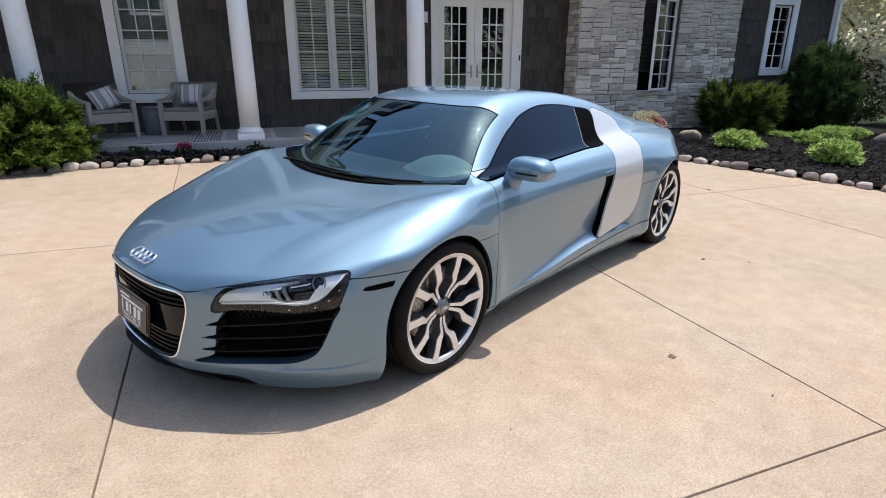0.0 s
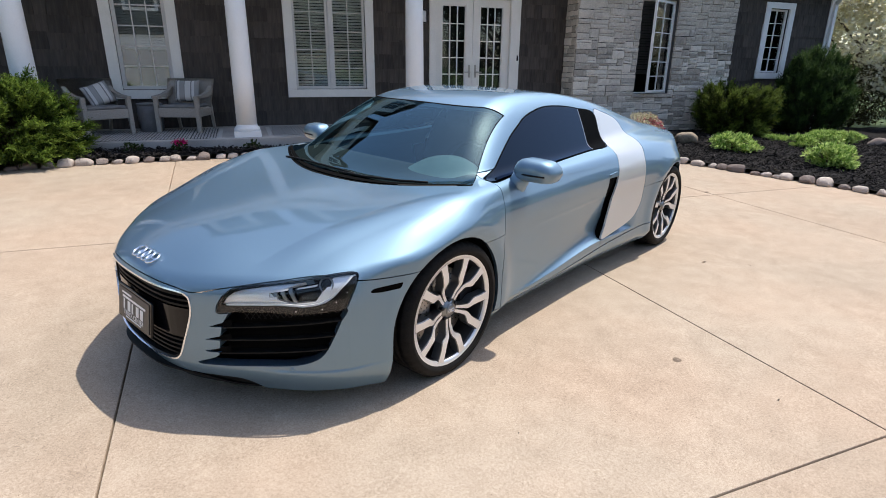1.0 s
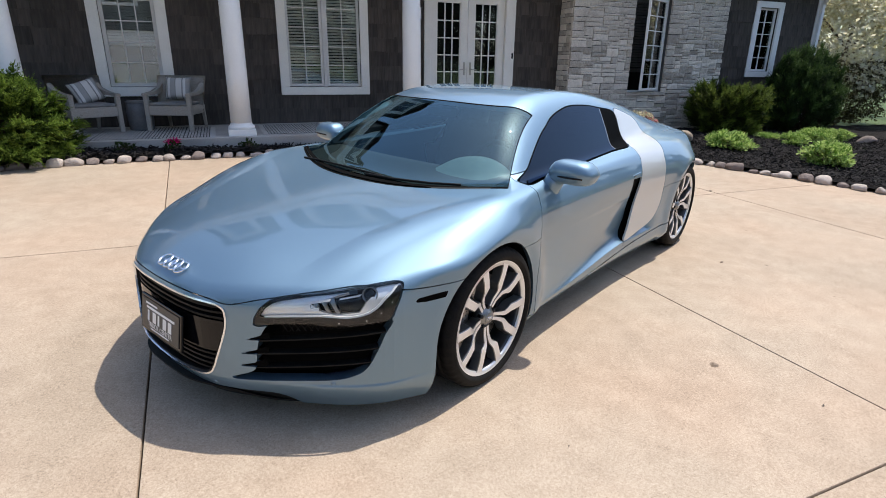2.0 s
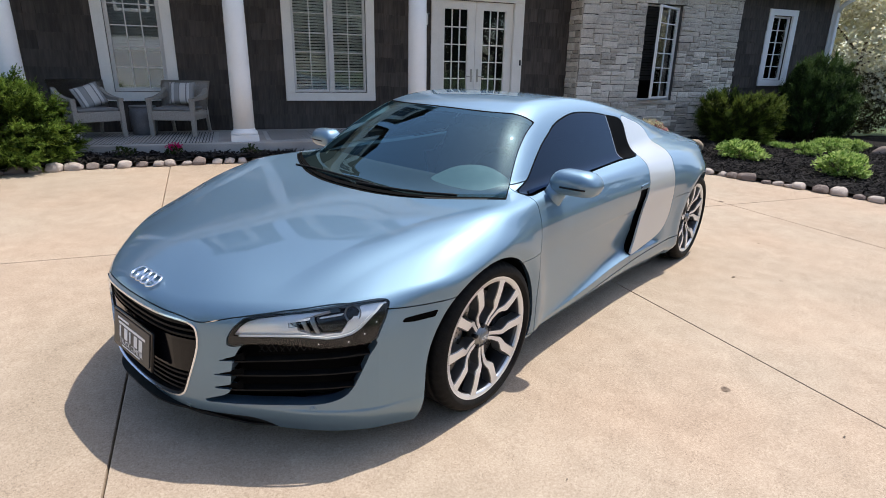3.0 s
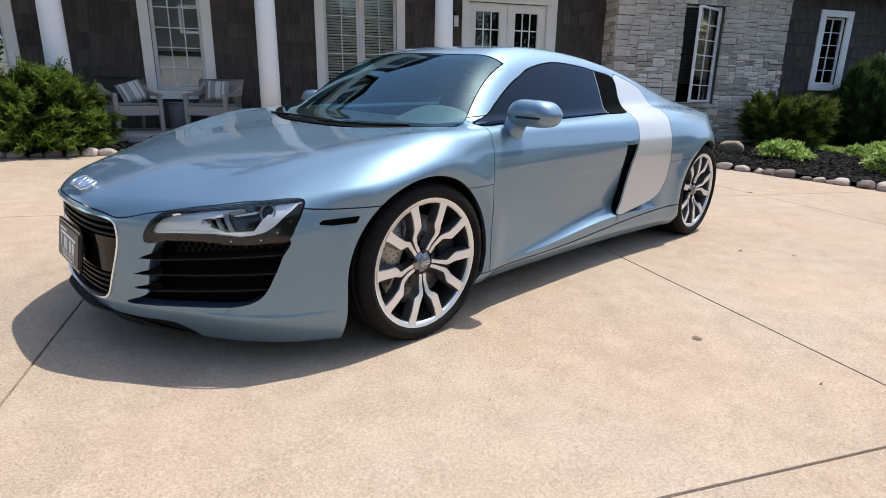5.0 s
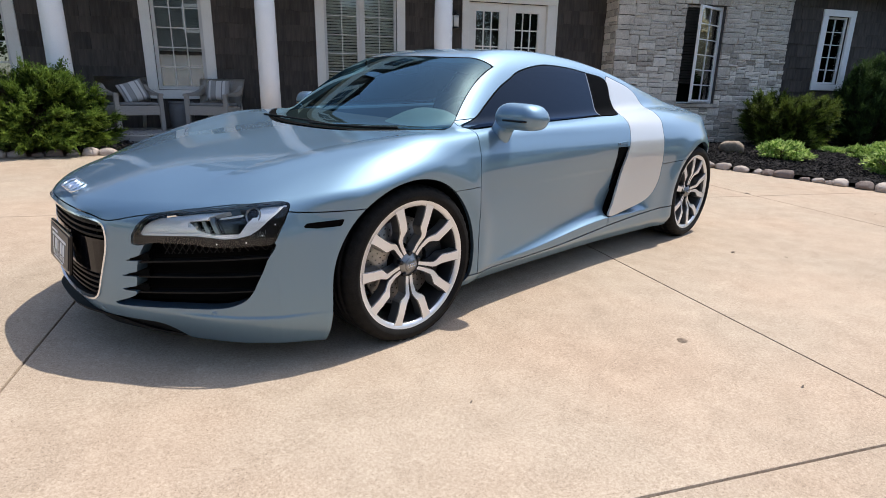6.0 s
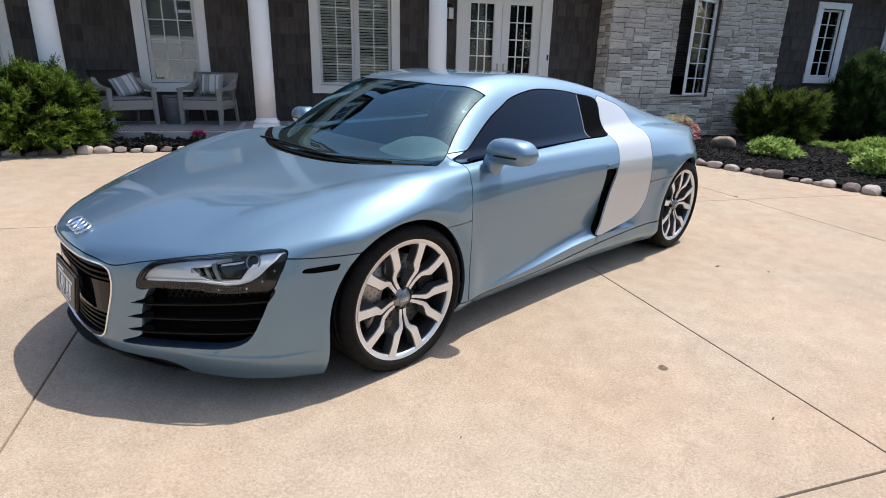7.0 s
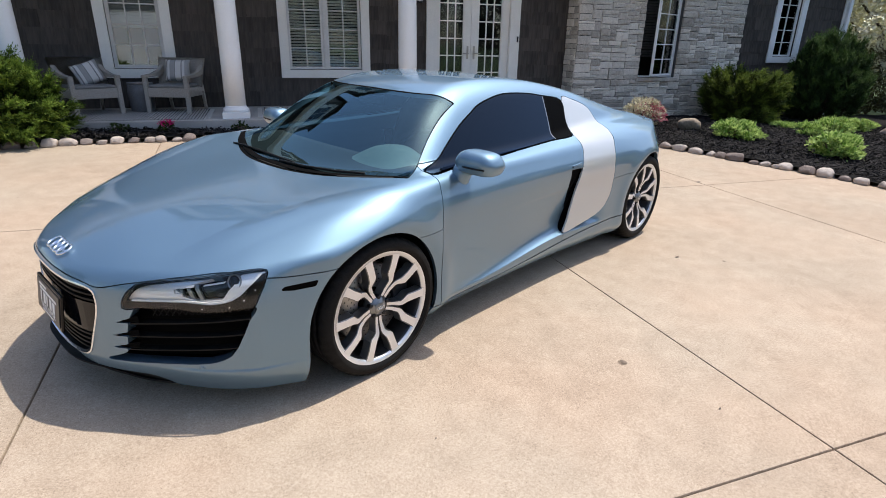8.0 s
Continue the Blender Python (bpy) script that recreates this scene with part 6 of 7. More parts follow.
def border(line, size, seed, group):
    rng = random.Random(seed)
    pts = [Vector(p) for p in line]
    k, along, want = 0, 0.0, 0.05
    for a, b in zip(pts, pts[1:]):
        seg = (b - a).length
        while want < along + seg:
            p = a.lerp(b, (want - along) / seg)
            r = size * rng.uniform(0.62, 1.3)
            nrm = (b - a).normalized()
            ang = math.atan2(nrm.y, nrm.x)
            ob = new("border_stone", STONES[rng.randrange(10)])
            dx, dy = rng.uniform(-0.02, 0.02), rng.uniform(-0.02, 0.02)
            ob.matrix_basis = Matrix.Translation((p.x + dx, p.y + dy, gz(p.x, p.y) + r * 0.33)) @ Matrix.Rotation(ang + rng.uniform(-0.3, 0.3), 4, "Z") @ Matrix.Diagonal((r, r, r * rng.uniform(0.85, 1.15), 1))
            tagged(ob, "rounded grey and pink border stone along the mulch bed", "stone", group)
            want += r * 2.02
        along += seg


border(LEFT_LINE[1:], 0.080, 3, "border stones by the porch")
border(RIGHT_LINE[:9], 0.105, 8, "border stones by the drive")
TAN = vary(material("tan_boulder", (0.3, 0.24, 0.18), 0.85), (0.19, 0.145, 0.105), (0.40, 0.32, 0.24), 6.0, 60.0, 0.6, 0.012)
b = new("boulder", stone_mesh(33, 1.0, 0.72, 0.62, 0.3, TAN))
b.matrix_basis = Matrix.Translation((7.55, 8.0, gz(7.55, 8.0) + 0.15)) @ Matrix.Rotation(0.5, 4, "Z") @ Matrix.Diagonal((0.27, 0.27, 0.25, 1))
tagged(b, "tan boulder lying on the mulch", "boulder")
b = new("boulder", STONES[7])
b.matrix_basis = Matrix.Translation((11.5, 7.2, gz(11.5, 7.2) + 0.12)) @ Matrix.Diagonal((0.22, 0.2, 0.16, 1))
tagged(b, "pale flat boulder lying on the mulch", "boulder")


def leaves(name, mat, parent, pos, out, length, width, seed, droop=0.0, spread=0.6, label="", cup=0.15, flat=0.0):
    """Small pointed leaves (two quads folded along the rib) at the given places, turned roughly outwards."""
    rng = np.random.default_rng(seed)
    n = len(pos)
    d = out + rng.normal(0, spread, (n, 3))
    d[:, 2] -= droop
    d /= np.linalg.norm(d, axis=1)[:, None]
    s = np.cross(d, rng.normal(0, 1, (n, 3)) + np.array([0, 0, flat]))
    s /= np.maximum(np.linalg.norm(s, axis=1), 1e-6)[:, None]
    u = np.cross(s, d)
    L = (length * rng.uniform(0.6, 1.3, n))[:, None]
    W = (width * rng.uniform(0.7, 1.3, n))[:, None]
    base, mid, tip = pos, pos + d * L * 0.5, pos + d * L
    V = np.stack([base, mid - s * W + u * W * cup, tip, mid + s * W + u * W * cup], 1).reshape(-1, 3)
    i = np.arange(n)[:, None] * 4
    F = (i + np.array([[0, 1, 2, 3]])).tolist()
    me = bpy.data.meshes.new(name)
    me.from_pydata(V.tolist(), [], F)
    me.materials.append(mat)
    ob = new(name, me)
    ob.parent = parent
    if label:
        ob["label"] = label
    return ob


def feathers(name, mat, parent, roots, dirs, length, leaflet, seed, label=""):
    """Feathery sprays: each a bent axis set with narrow leaflets that shorten to its tip."""
    rng = np.random.default_rng(seed)
    n, steps = len(roots), 11
    d = dirs / np.linalg.norm(dirs, axis=1)[:, None]
    side = np.cross(d, rng.normal(0, 1, (n, 3)))
    side /= np.maximum(np.linalg.norm(side, axis=1), 1e-6)[:, None]
    L = length * rng.uniform(0.6, 1.3, (n, 1))
    bend = rng.normal(0, 0.35, (n, 3)) + np.array([0, 0, -0.25])
    V, F = [], []
    for k in range(steps):
        u = (k + 0.5) / steps
        c = roots + d * L * u + bend * L * u * u * 0.4
        for sg in (1, -1):
            w = d * 0.75 + sg * side * (0.85 - 0.35 * u) + rng.normal(0, 0.22, (n, 3))
            w /= np.linalg.norm(w, axis=1)[:, None]
            l = leaflet * (1.15 - 0.6 * u) * rng.uniform(0.7, 1.3, (n, 1))
            q = np.cross(w, d + rng.normal(0, 0.4, (n, 3)))
            q /= np.maximum(np.linalg.norm(q, axis=1), 1e-6)[:, None]
            V.append(np.stack([c, c + w * l * 0.5 + q * l * 0.13, c + w * l, c + w * l * 0.5 - q * l * 0.13], 1).reshape(-1, 3))
    V = np.concatenate(V)
    me = bpy.data.meshes.new(name)
    me.from_pydata(V.tolist(), [], (np.arange(len(V) // 4)[:, None] * 4 + np.arange(4)[None]).tolist())
    me.materials.append(mat)
    ob = new(name, me)
    ob.parent = parent
    if label:
        ob["label"] = label
    return ob


def lobes(rng, count, rx, ry, z0, z1, taper):
    """Centres and radii of the clumps that make an uneven crown."""
    out = []
    for _ in range(count):
        v = rng.uniform(0, 1)
        k = taper(v)
        a = rng.uniform(0, 2 * math.pi)
        r = math.sqrt(rng.uniform(0.15, 1.0)) * 0.86
        out.append((np.array([rx * k * r * math.cos(a), ry * k * r * math.sin(a), z0 + (z1 - z0) * v]), rng.uniform(0.55, 1.35)))
    return out


def shrub(name, at, rx, ry, h, taper, clump, count, per, mat, length, width, label, category, seed, up=0.5, spread=0.45, z0=0.06, droop=0.0):
    rng = np.random.default_rng(seed)
    sh = thing(name, label, category, at)
    P, D = [], []
    for c, s in lobes(rng, count, rx, ry, h * z0, h - clump * 0.6, taper):
        r = clump * s
        v = rng.normal(0, 1, (per, 3))
        v /= np.linalg.norm(v, axis=1)[:, None]
        v[:, 2] = np.abs(v[:, 2]) * 0.9 - 0.25
        rr = r * rng.uniform(0.35, 1.0, per)[:, None] ** 0.6
        p = c + v * rr * np.array([1, 1, 0.85])
        o = v + np.array([c[0] / rx, c[1] / ry, 0]) * 0.6 + np.array([0, 0, up])
        P.append(p)
        D.append(o / np.linalg.norm(o, axis=1)[:, None])
    P, D = np.concatenate(P), np.concatenate(D)
    ok = P[:, 2] > 0.01
    leaves("crown", mat, sh, P[ok], D[ok], length, width, seed + 1, droop, spread, flat=1.5)
    part("stem", tube([(0, 0, -0.03), (rng.uniform(-0.05, 0.05), 0, h * 0.35), (rng.uniform(-0.08, 0.08), 0.03, h * 0.7)], [0.03, 0.022, 0.01], 8), BARK, sh, "", True)
    for k in range(7):
        a = k * 0.9 + 0.3
        part("branch", tube([(0, 0, 0.02), (rx * 0.35 * math.cos(a), ry * 0.35 * math.sin(a), h * 0.35), (rx * 0.65 * math.cos(a), ry * 0.65 * math.sin(a), h * 0.6)], [0.018, 0.013, 0.006], 6), BARK, sh, "", True)
    return sh


BARK = vary(material("bark", (0.12, 0.09, 0.07), 0.9), (0.07, 0.052, 0.04), (0.17, 0.13, 0.10), 6, 50, 0.7, 0.01, stretch=(1, 1, 0.3))
# twigs and old evergreen foliage are coloured dark for the shade between tufts
TWIG = leaf_material("shaded_inner_twig", (0.016, 0.012, 0.008), (0.05, 0.04, 0.022), 0.0)
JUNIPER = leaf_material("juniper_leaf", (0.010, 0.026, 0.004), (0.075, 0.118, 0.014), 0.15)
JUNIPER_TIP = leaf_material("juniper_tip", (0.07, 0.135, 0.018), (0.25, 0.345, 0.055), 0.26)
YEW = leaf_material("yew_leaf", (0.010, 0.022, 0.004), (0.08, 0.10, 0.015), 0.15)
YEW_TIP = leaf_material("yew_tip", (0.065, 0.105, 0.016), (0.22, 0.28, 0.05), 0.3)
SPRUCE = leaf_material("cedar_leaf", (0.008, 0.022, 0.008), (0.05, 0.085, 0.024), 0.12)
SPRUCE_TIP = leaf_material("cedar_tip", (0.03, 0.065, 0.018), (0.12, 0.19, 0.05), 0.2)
HOSTA = leaf_material("lime_leaf", (0.10, 0.22, 0.03), (0.62, 0.74, 0.26), 0.35)
PALE = leaf_material("cream_leaf", (0.45, 0.42, 0.28), (0.72, 0.66, 0.50), 0.35)
PINK = leaf_material("pink_leaf", (0.42, 0.10, 0.14), (0.62, 0.30, 0.32), 0.35)
MAGENTA = leaf_material("magenta_petal", (0.45, 0.01, 0.10), (0.60, 0.03, 0.18), 0.3)
BLOSSOM = leaf_material("pale_tree_leaf", (0.78, 0.73, 0.50), (0.96, 0.94, 0.82), 0.5)
OLIVE = leaf_material("olive_leaf", (0.03, 0.026, 0.012), (0.12, 0.105, 0.045), 0.2)
GREEN = leaf_material("tree_leaf", (0.02, 0.036, 0.008), (0.055, 0.08, 0.02), 0.3)

dome = lambda v: math.sqrt(max(0.05, 1 - (max(0, v - 0.25) / 0.85) ** 2)) * (0.75 + 0.25 * min(1, v * 4))
vase = lambda v: 0.62 + 0.38 * min(1, v * 1.6)
bun = lambda v: math.sqrt(max(0.2, 1 - (max(0, v - 0.3) / 0.8) ** 2.4)) * (0.85 + 0.15 * min(1, 4 * v))
egg = lambda v: math.sqrt(max(0.04, 1 - (max(0, v - 0.42) / 0.60) ** 2)) * (0.80 + 0.20 * min(1, v * 3))

def conifer(name, at, rx, ry, h, taper, tufts, per, tuft_length, lift, leaflet, feather, mats, label, category, seed, flare=0.30, ragged=0.12):
    """An evergreen of pointed tufts: plumes of feathery sprays that stand out of a twiggy heart coloured dark for its
    shade, with younger growth at their ends.
    """
    rng = np.random.default_rng(seed)
    sh = thing(name, label, category, at)
    old_p, old_d, tip_p, tip_d = [], [], [], []
    for k in range(tufts):
        v = 0.04 + 0.96 * (k + rng.uniform(0, 1)) / tufts
        a = rng.uniform(0, 2 * math.pi)
        w = taper(v) * (1 + ragged * rng.normal())
        deep = 0.58 + 0.24 * rng.uniform()
        root = np.array([rx * w * math.cos(a) * deep, ry * w * math.sin(a) * deep, h * v * (0.80 + 0.08 * rng.uniform())])
        axis = np.array([math.cos(a) * (1.05 - 0.75 * v), math.sin(a) * (1.05 - 0.75 * v), lift * (0.25 + v)]) + rng.normal(0, 0.16, 3)
        axis /= np.linalg.norm(axis)
        size = tuft_length * rng.uniform(0.65, 1.3)
        u = rng.uniform(0, 1, (per, 1))
        p = root + axis * size * u + rng.normal(0, 0.34, (per, 3)) * size * (0.42 - 0.34 * u)
        d = axis + rng.normal(0, flare, (per, 3))
        # outer ends take the paler young growth, with sunlit brightness in its colour
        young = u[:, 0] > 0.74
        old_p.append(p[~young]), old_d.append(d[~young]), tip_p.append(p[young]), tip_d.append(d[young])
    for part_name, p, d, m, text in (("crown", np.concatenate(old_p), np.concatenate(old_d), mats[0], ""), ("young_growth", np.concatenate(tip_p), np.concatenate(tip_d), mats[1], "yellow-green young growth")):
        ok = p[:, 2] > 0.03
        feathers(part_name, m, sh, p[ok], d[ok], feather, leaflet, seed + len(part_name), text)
    # dark twigs fill the heart and stand in for its deep shade
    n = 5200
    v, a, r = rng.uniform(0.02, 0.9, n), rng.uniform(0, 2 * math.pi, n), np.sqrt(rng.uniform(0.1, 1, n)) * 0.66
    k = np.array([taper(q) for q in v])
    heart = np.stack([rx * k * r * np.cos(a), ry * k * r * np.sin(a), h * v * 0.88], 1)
    leaves("heartwood", TWIG, sh, heart, np.stack([np.cos(a), np.sin(a), 0.5 + 0 * a], 1), 0.10, 0.011, seed + 9, 0, 0.6, "brown inner twigs, coloured dark for the shade inside the bush")
    part("stem", tube([(0, 0, -0.03), (rng.uniform(-0.05, 0.05), 0, h * 0.35), (rng.uniform(-0.08, 0.08), 0.03, h * 0.7)], [0.03, 0.022, 0.01], 8), BARK, sh, "", True)
    for k in range(7):
        a = k * 0.9 + 0.3
        part("branch", tube([(0, 0, 0.02), (rx * 0.35 * math.cos(a), ry * 0.35 * math.sin(a), h * 0.35), (rx * 0.6 * math.cos(a), ry * 0.6 * math.sin(a), h * 0.6)], [0.018, 0.013, 0.006], 6), BARK, sh, "", True)
    return sh


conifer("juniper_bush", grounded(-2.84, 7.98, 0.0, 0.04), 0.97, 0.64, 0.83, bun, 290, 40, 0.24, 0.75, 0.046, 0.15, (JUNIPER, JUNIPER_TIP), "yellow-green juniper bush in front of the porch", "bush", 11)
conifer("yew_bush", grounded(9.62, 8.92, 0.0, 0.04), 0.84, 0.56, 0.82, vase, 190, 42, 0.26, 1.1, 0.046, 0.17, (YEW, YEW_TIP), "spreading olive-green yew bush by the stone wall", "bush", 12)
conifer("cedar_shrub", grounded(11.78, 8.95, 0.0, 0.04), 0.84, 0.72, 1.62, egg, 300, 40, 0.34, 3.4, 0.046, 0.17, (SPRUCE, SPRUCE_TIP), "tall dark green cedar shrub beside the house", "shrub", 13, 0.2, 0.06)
for x, y, r, h, sd in ((7.74, 7.08, 0.40, 0.29, 21), (8.10, 5.62, 0.40, 0.36, 22), (9.58, 7.28, 0.27, 0.21, 23), (10.5, 7.55, 0.32, 0.25, 24), (11.2, 7.58, 0.30, 0.24, 25), (9.85, 8.05, 0.22, 0.09, 26)):
    shrub("leafy_perennial", grounded(x, y, 0.0, 0.06), r, r, h, dome, 0.085 if r > 0.3 else 0.06, 60 if r > 0.3 else 30, 48, HOSTA, 0.066, 0.014, "low mound of bright lime-green leaves on the mulch", "plant", sd, 0.7, 0.5)
pk = shrub("variegated_shrub", grounded(6.90, 8.38, 0.0, 0.06), 0.38, 0.32, 0.50, dome, 0.10, 70, 30, PALE, 0.05, 0.012, "small shrub with cream and pink leaves", "shrub", 31, 0.6, 0.6)
rng = np.random.default_rng(77)
v = rng.normal(0, 1, (1500, 3))
v /= np.linalg.norm(v, axis=1)[:, None]
v[:, 2] = np.abs(v[:, 2])
leaves("pink_tips", PINK, pk, v * np.array([0.28, 0.28, 0.30]) * rng.uniform(0.6, 1.05, (1500, 1)) + np.array([0.12, 0, 0.13]), v, 0.05, 0.013, 78, 0, 0.6, "pink leaf tips")
for x, y, sd in ((-0.78, 8.22, 41), (-1.35, 8.2, 42), (0.15, 8.25, 43)):
    f = shrub("bedding_flower" if sd == 41 else "groundcover", grounded(x, y, 0.0, 0.06), 0.10, 0.08, 0.13, dome, 0.05, 10, 18, GREEN, 0.04, 0.012, "small magenta flowers on the dark mulch" if sd == 41 else "small green seedling on the dark mulch", "flower" if sd == 41 else "plant", sd, 0.8, 0.6)
    if sd == 41:
        w = np.random.default_rng(5).normal(0, 1, (90, 3))
        w[:, 2] = np.abs(w[:, 2])
        leaves("petals", MAGENTA, f, w * np.array([0.04, 0.03, 0.02]) + np.array([0, 0, 0.11]), w / np.linalg.norm(w, axis=1)[:, None], 0.035, 0.014, 6, 0, 0.5, "magenta petals")


def tree(name, at, height, spread_r, mat, label, seed, count=90, per=230, length=0.13, width=0.045, base=0.25, mound=False):
    rng = np.random.default_rng(seed)
    t = thing(name, label, "tree", at)
    lean = [rng.uniform(-0.2, 0.2), rng.uniform(-0.2, 0.2)]
    part("trunk", tube([(0, 0, -0.2), (0.02, 0, 0.3), (lean[0] * 0.4, lean[1] * 0.4, height * 0.35), (lean[0], lean[1], height * 0.8)], [0.03 * height, 0.022 * height, 0.016 * height, 0.005 * height], 12), BARK, t, "", True)
    P, D = [], []
    for k in range(count):
        v = rng.uniform(0, 1) ** 0.9
        z = height * (base + (1 - base) * v)
        rad = spread_r * math.sin(math.pi * min(1, 0.16 + 0.84 * v)) ** 0.7
        a = rng.uniform(0, 6.283)
        rr = rad * math.sqrt(rng.uniform(0.2, 1))
        if mound:
            rr = spread_r * math.sqrt(1 - v * v * 0.96) * rng.uniform(0.8, 1.0)
        c = np.array([rr * math.cos(a), rr * math.sin(a), z])
        if k < 16:
            z_in = max(height * 0.18, z - rr * 0.7)
            part("limb", tube([(0, 0, z_in), (c[0] * 0.5, c[1] * 0.5, (z_in + z) / 2 + 0.1), tuple(c)], [0.010 * height, 0.006 * height, 0.002 * height], 6), BARK, t, "", True)
        w = rng.normal(0, 1, (per, 3))
        w /= np.linalg.norm(w, axis=1)[:, None]
        P.append(c + w * spread_r * 0.20 * rng.uniform(0.3, 1.0, (per, 1)))
        D.append(w)
    leaves("crown", mat, t, np.concatenate(P), np.concatenate(D), length, width, seed + 1, 0.2, 0.6, flat=3.0 if mound else 0.0)
    return t


tree("blossom_tree", grounded(16.6, 11.6, 0.0, 0.0), 4.3, 2.9, BLOSSOM, "pale cream-leaved tree beside the house", 51, 190, 240, 0.11, 0.038, 0.28, True)
tree("blossom_tree", grounded(20.5, 16.5, 1.0, 0.0), 8.5, 4.0, BLOSSOM, "tall pale cream-leaved tree behind the house corner", 52, 120, 220, 0.18, 0.06, 0.12)
shrub("twiggy_shrub", grounded(15.0, 10.2, 0.0, 0.0), 1.5, 1.2, 1.75, vase, 0.28, 210, 60, OLIVE, 0.06, 0.018, "loose twiggy shrub with olive leaves at the house corner", "shrub", 61, 0.8, 0.7)
shade = tree("shade_tree", grounded(14.5, -10.0), 9.0, 3.6, GREEN, "tall green shade tree across the drive", 53, 110, 200, 0.2, 0.07, 0.22)
for x, y, a, k in ((9, -19, 2.0, 1.0), (-14, -6, 3.0, 1.0), (-17, 6, 4.0, 1.0), (2, -24, 5.0, 1.0), (24, 7.5, 2.4, 0.62), (22.5, 4.2, 0.4, 0.55), (21.5, 1.4, 1.0, 0.58), (22, -1.6, 3.3, 0.52), (21, -4.6, 5.1, 0.58), (20, -7.6, 2.9, 0.62)):
    copy_thing(shade, grounded(x, y, a) @ Matrix.Diagonal((k * 1.15, k * 1.15, k, 1)))

# ---- garage across the drive, mirrored in the panes ----
garage = thing("garage", "dark shingled garage with a white panelled door across the drive", "garage", kind="structure")
GYW = -13.0
part("garage_wall", boxed(-11.0, -8.6, GYW - 0.25, GYW, -0.6, 3.4), SHINGLE, garage)
part("garage_wall", boxed(-1.6, 2.5, GYW - 0.25, GYW, -0.6, 3.4), SHINGLE, garage)
part("garage_wall", boxed(-8.6, -1.6, GYW - 0.25, GYW, 2.78, 3.4), SHINGLE, garage)
gable = bmesh.new()
for yy in (GYW - 0.25, GYW):
    gable.faces.new([gable.verts.new(p) for p in ((-11.0, yy, 3.4), (2.5, yy, 3.4), (-4.2, yy, 6.6))])
gv = gable.verts[:]
gable.verts.ensure_lookup_table()
for i, j in ((0, 1), (1, 2), (2, 0)):
    gable.faces.new((gv[i], gv[j], gv[j + 3], gv[i + 3]))
part("gable", gable, SHINGLE, garage)
for k in range(4):
    part("door_panel", boxed(-8.58, -1.62, GYW - 0.14, GYW - 0.10, -0.42 + 0.80 * k, 0.37 + 0.80 * k, 0.012), WHITE, garage)
part("gable_window", boxed(-5.0, -3.4, GYW - 0.02, GYW + 0.03, 3.9, 5.3, 0.01), WHITE, garage)
part("gable_pane", boxed(-4.85, -3.55, GYW + 0.032, GYW + 0.036, 4.05, 5.15), BLACK, garage)
for sx, xa, xb in ((1, -11.5, -4.2), (-1, 3.0, -4.2)):
    rf = bmesh.new()
    q = [rf.verts.new(p) for p in ((xa, GYW + 0.5, 3.18), (xb, GYW + 0.5, 6.72), (xb, GYW - 9, 6.72), (xa, GYW - 9, 3.18))]
    rf.faces.new(q)
    bmesh.ops.solidify(rf, geom=rf.faces[:], thickness=0.14)
    part("garage_roof", rf, ROOFING, garage)

# ---- dry leaves and crumbs on the drive ----
LITTER = vary(material("dry_leaf", (0.06, 0.045, 0.03), 0.8), (0.07, 0.055, 0.042), (0.19, 0.14, 0.10), 30, 200, 0.2, 0.002, 0.5)


def dry_leaf(x, y, size, turn):
    """A small curled leaf."""
    bm = bmesh.new()
    prof = [(-1.0, 0.0), (-0.6, 0.30), (0.0, 0.42), (0.55, 0.28), (1.0, 0.0)]
    mid_line = [bm.verts.new((u * size, 0, 0.002 + size * 0.10 * u * u)) for u, w in prof]
    for sg in (1, -1):
        side = [bm.verts.new((u * size, sg * w * size, 0.002 + size * (0.12 * u * u + 0.35 * w))) for u, w in prof[1:-1]]
        edge = [mid_line[0], *side, mid_line[-1]]
        for k in range(4):
            q = [mid_line[k], mid_line[k + 1], edge[k + 1], edge[k]]
            bm.faces.new(list(dict.fromkeys(q)))
    ob = part("dry_leaf", bm, LITTER, None, "", False, grounded(x, y, turn, 0.001))
    return tagged(ob, "small curled brown leaf on the concrete drive", "leaf", "dry leaves on the drive")


blot = bmesh.new()
ring = []
for k in range(28):
    a = 2 * math.pi * k / 28
    r = 0.019 * (1 + 0.35 * noise.noise(Vector((math.cos(a) * 1.6, math.sin(a) * 1.6, 3.1))))
    ring.append(blot.verts.new((r * 1.3 * math.cos(a), r * math.sin(a), 0.0012)))
blot.faces.new(ring)
bmesh.ops.solidify(blot, geom=blot.faces[:], thickness=0.0008)
STAIN_DARK = vary(material("ground_in_stain", (0.16, 0.125, 0.095), 0.9, spec=0.1), (0.26, 0.20, 0.155), (0.41, 0.325, 0.25), 60, 260, 0.2, 0.001)
tagged(part("stain", blot, STAIN_DARK, None, "", False, grounded(1.99, 1.92, 0.7, 0.0005)), "small dried brown stain on the concrete drive", "stain")
for k, (x, y, s) in enumerate(((5.11, 4.92, 0.035), (3.53, 2.88, 0.014), (3.24, 3.03, 0.022), (3.46, 2.32, 0.009), (2.19, 1.5, 0.010), (4.4, 5.6, 0.014), (0.95, 1.64, 0.007), (4.15, 3.6, 0.012), (2.7, 2.55, 0.008), (-1.6, 5.4, 0.012), (5.6, 3.9, 0.016))):
    dry_leaf(x, y, s, k * 1.7)


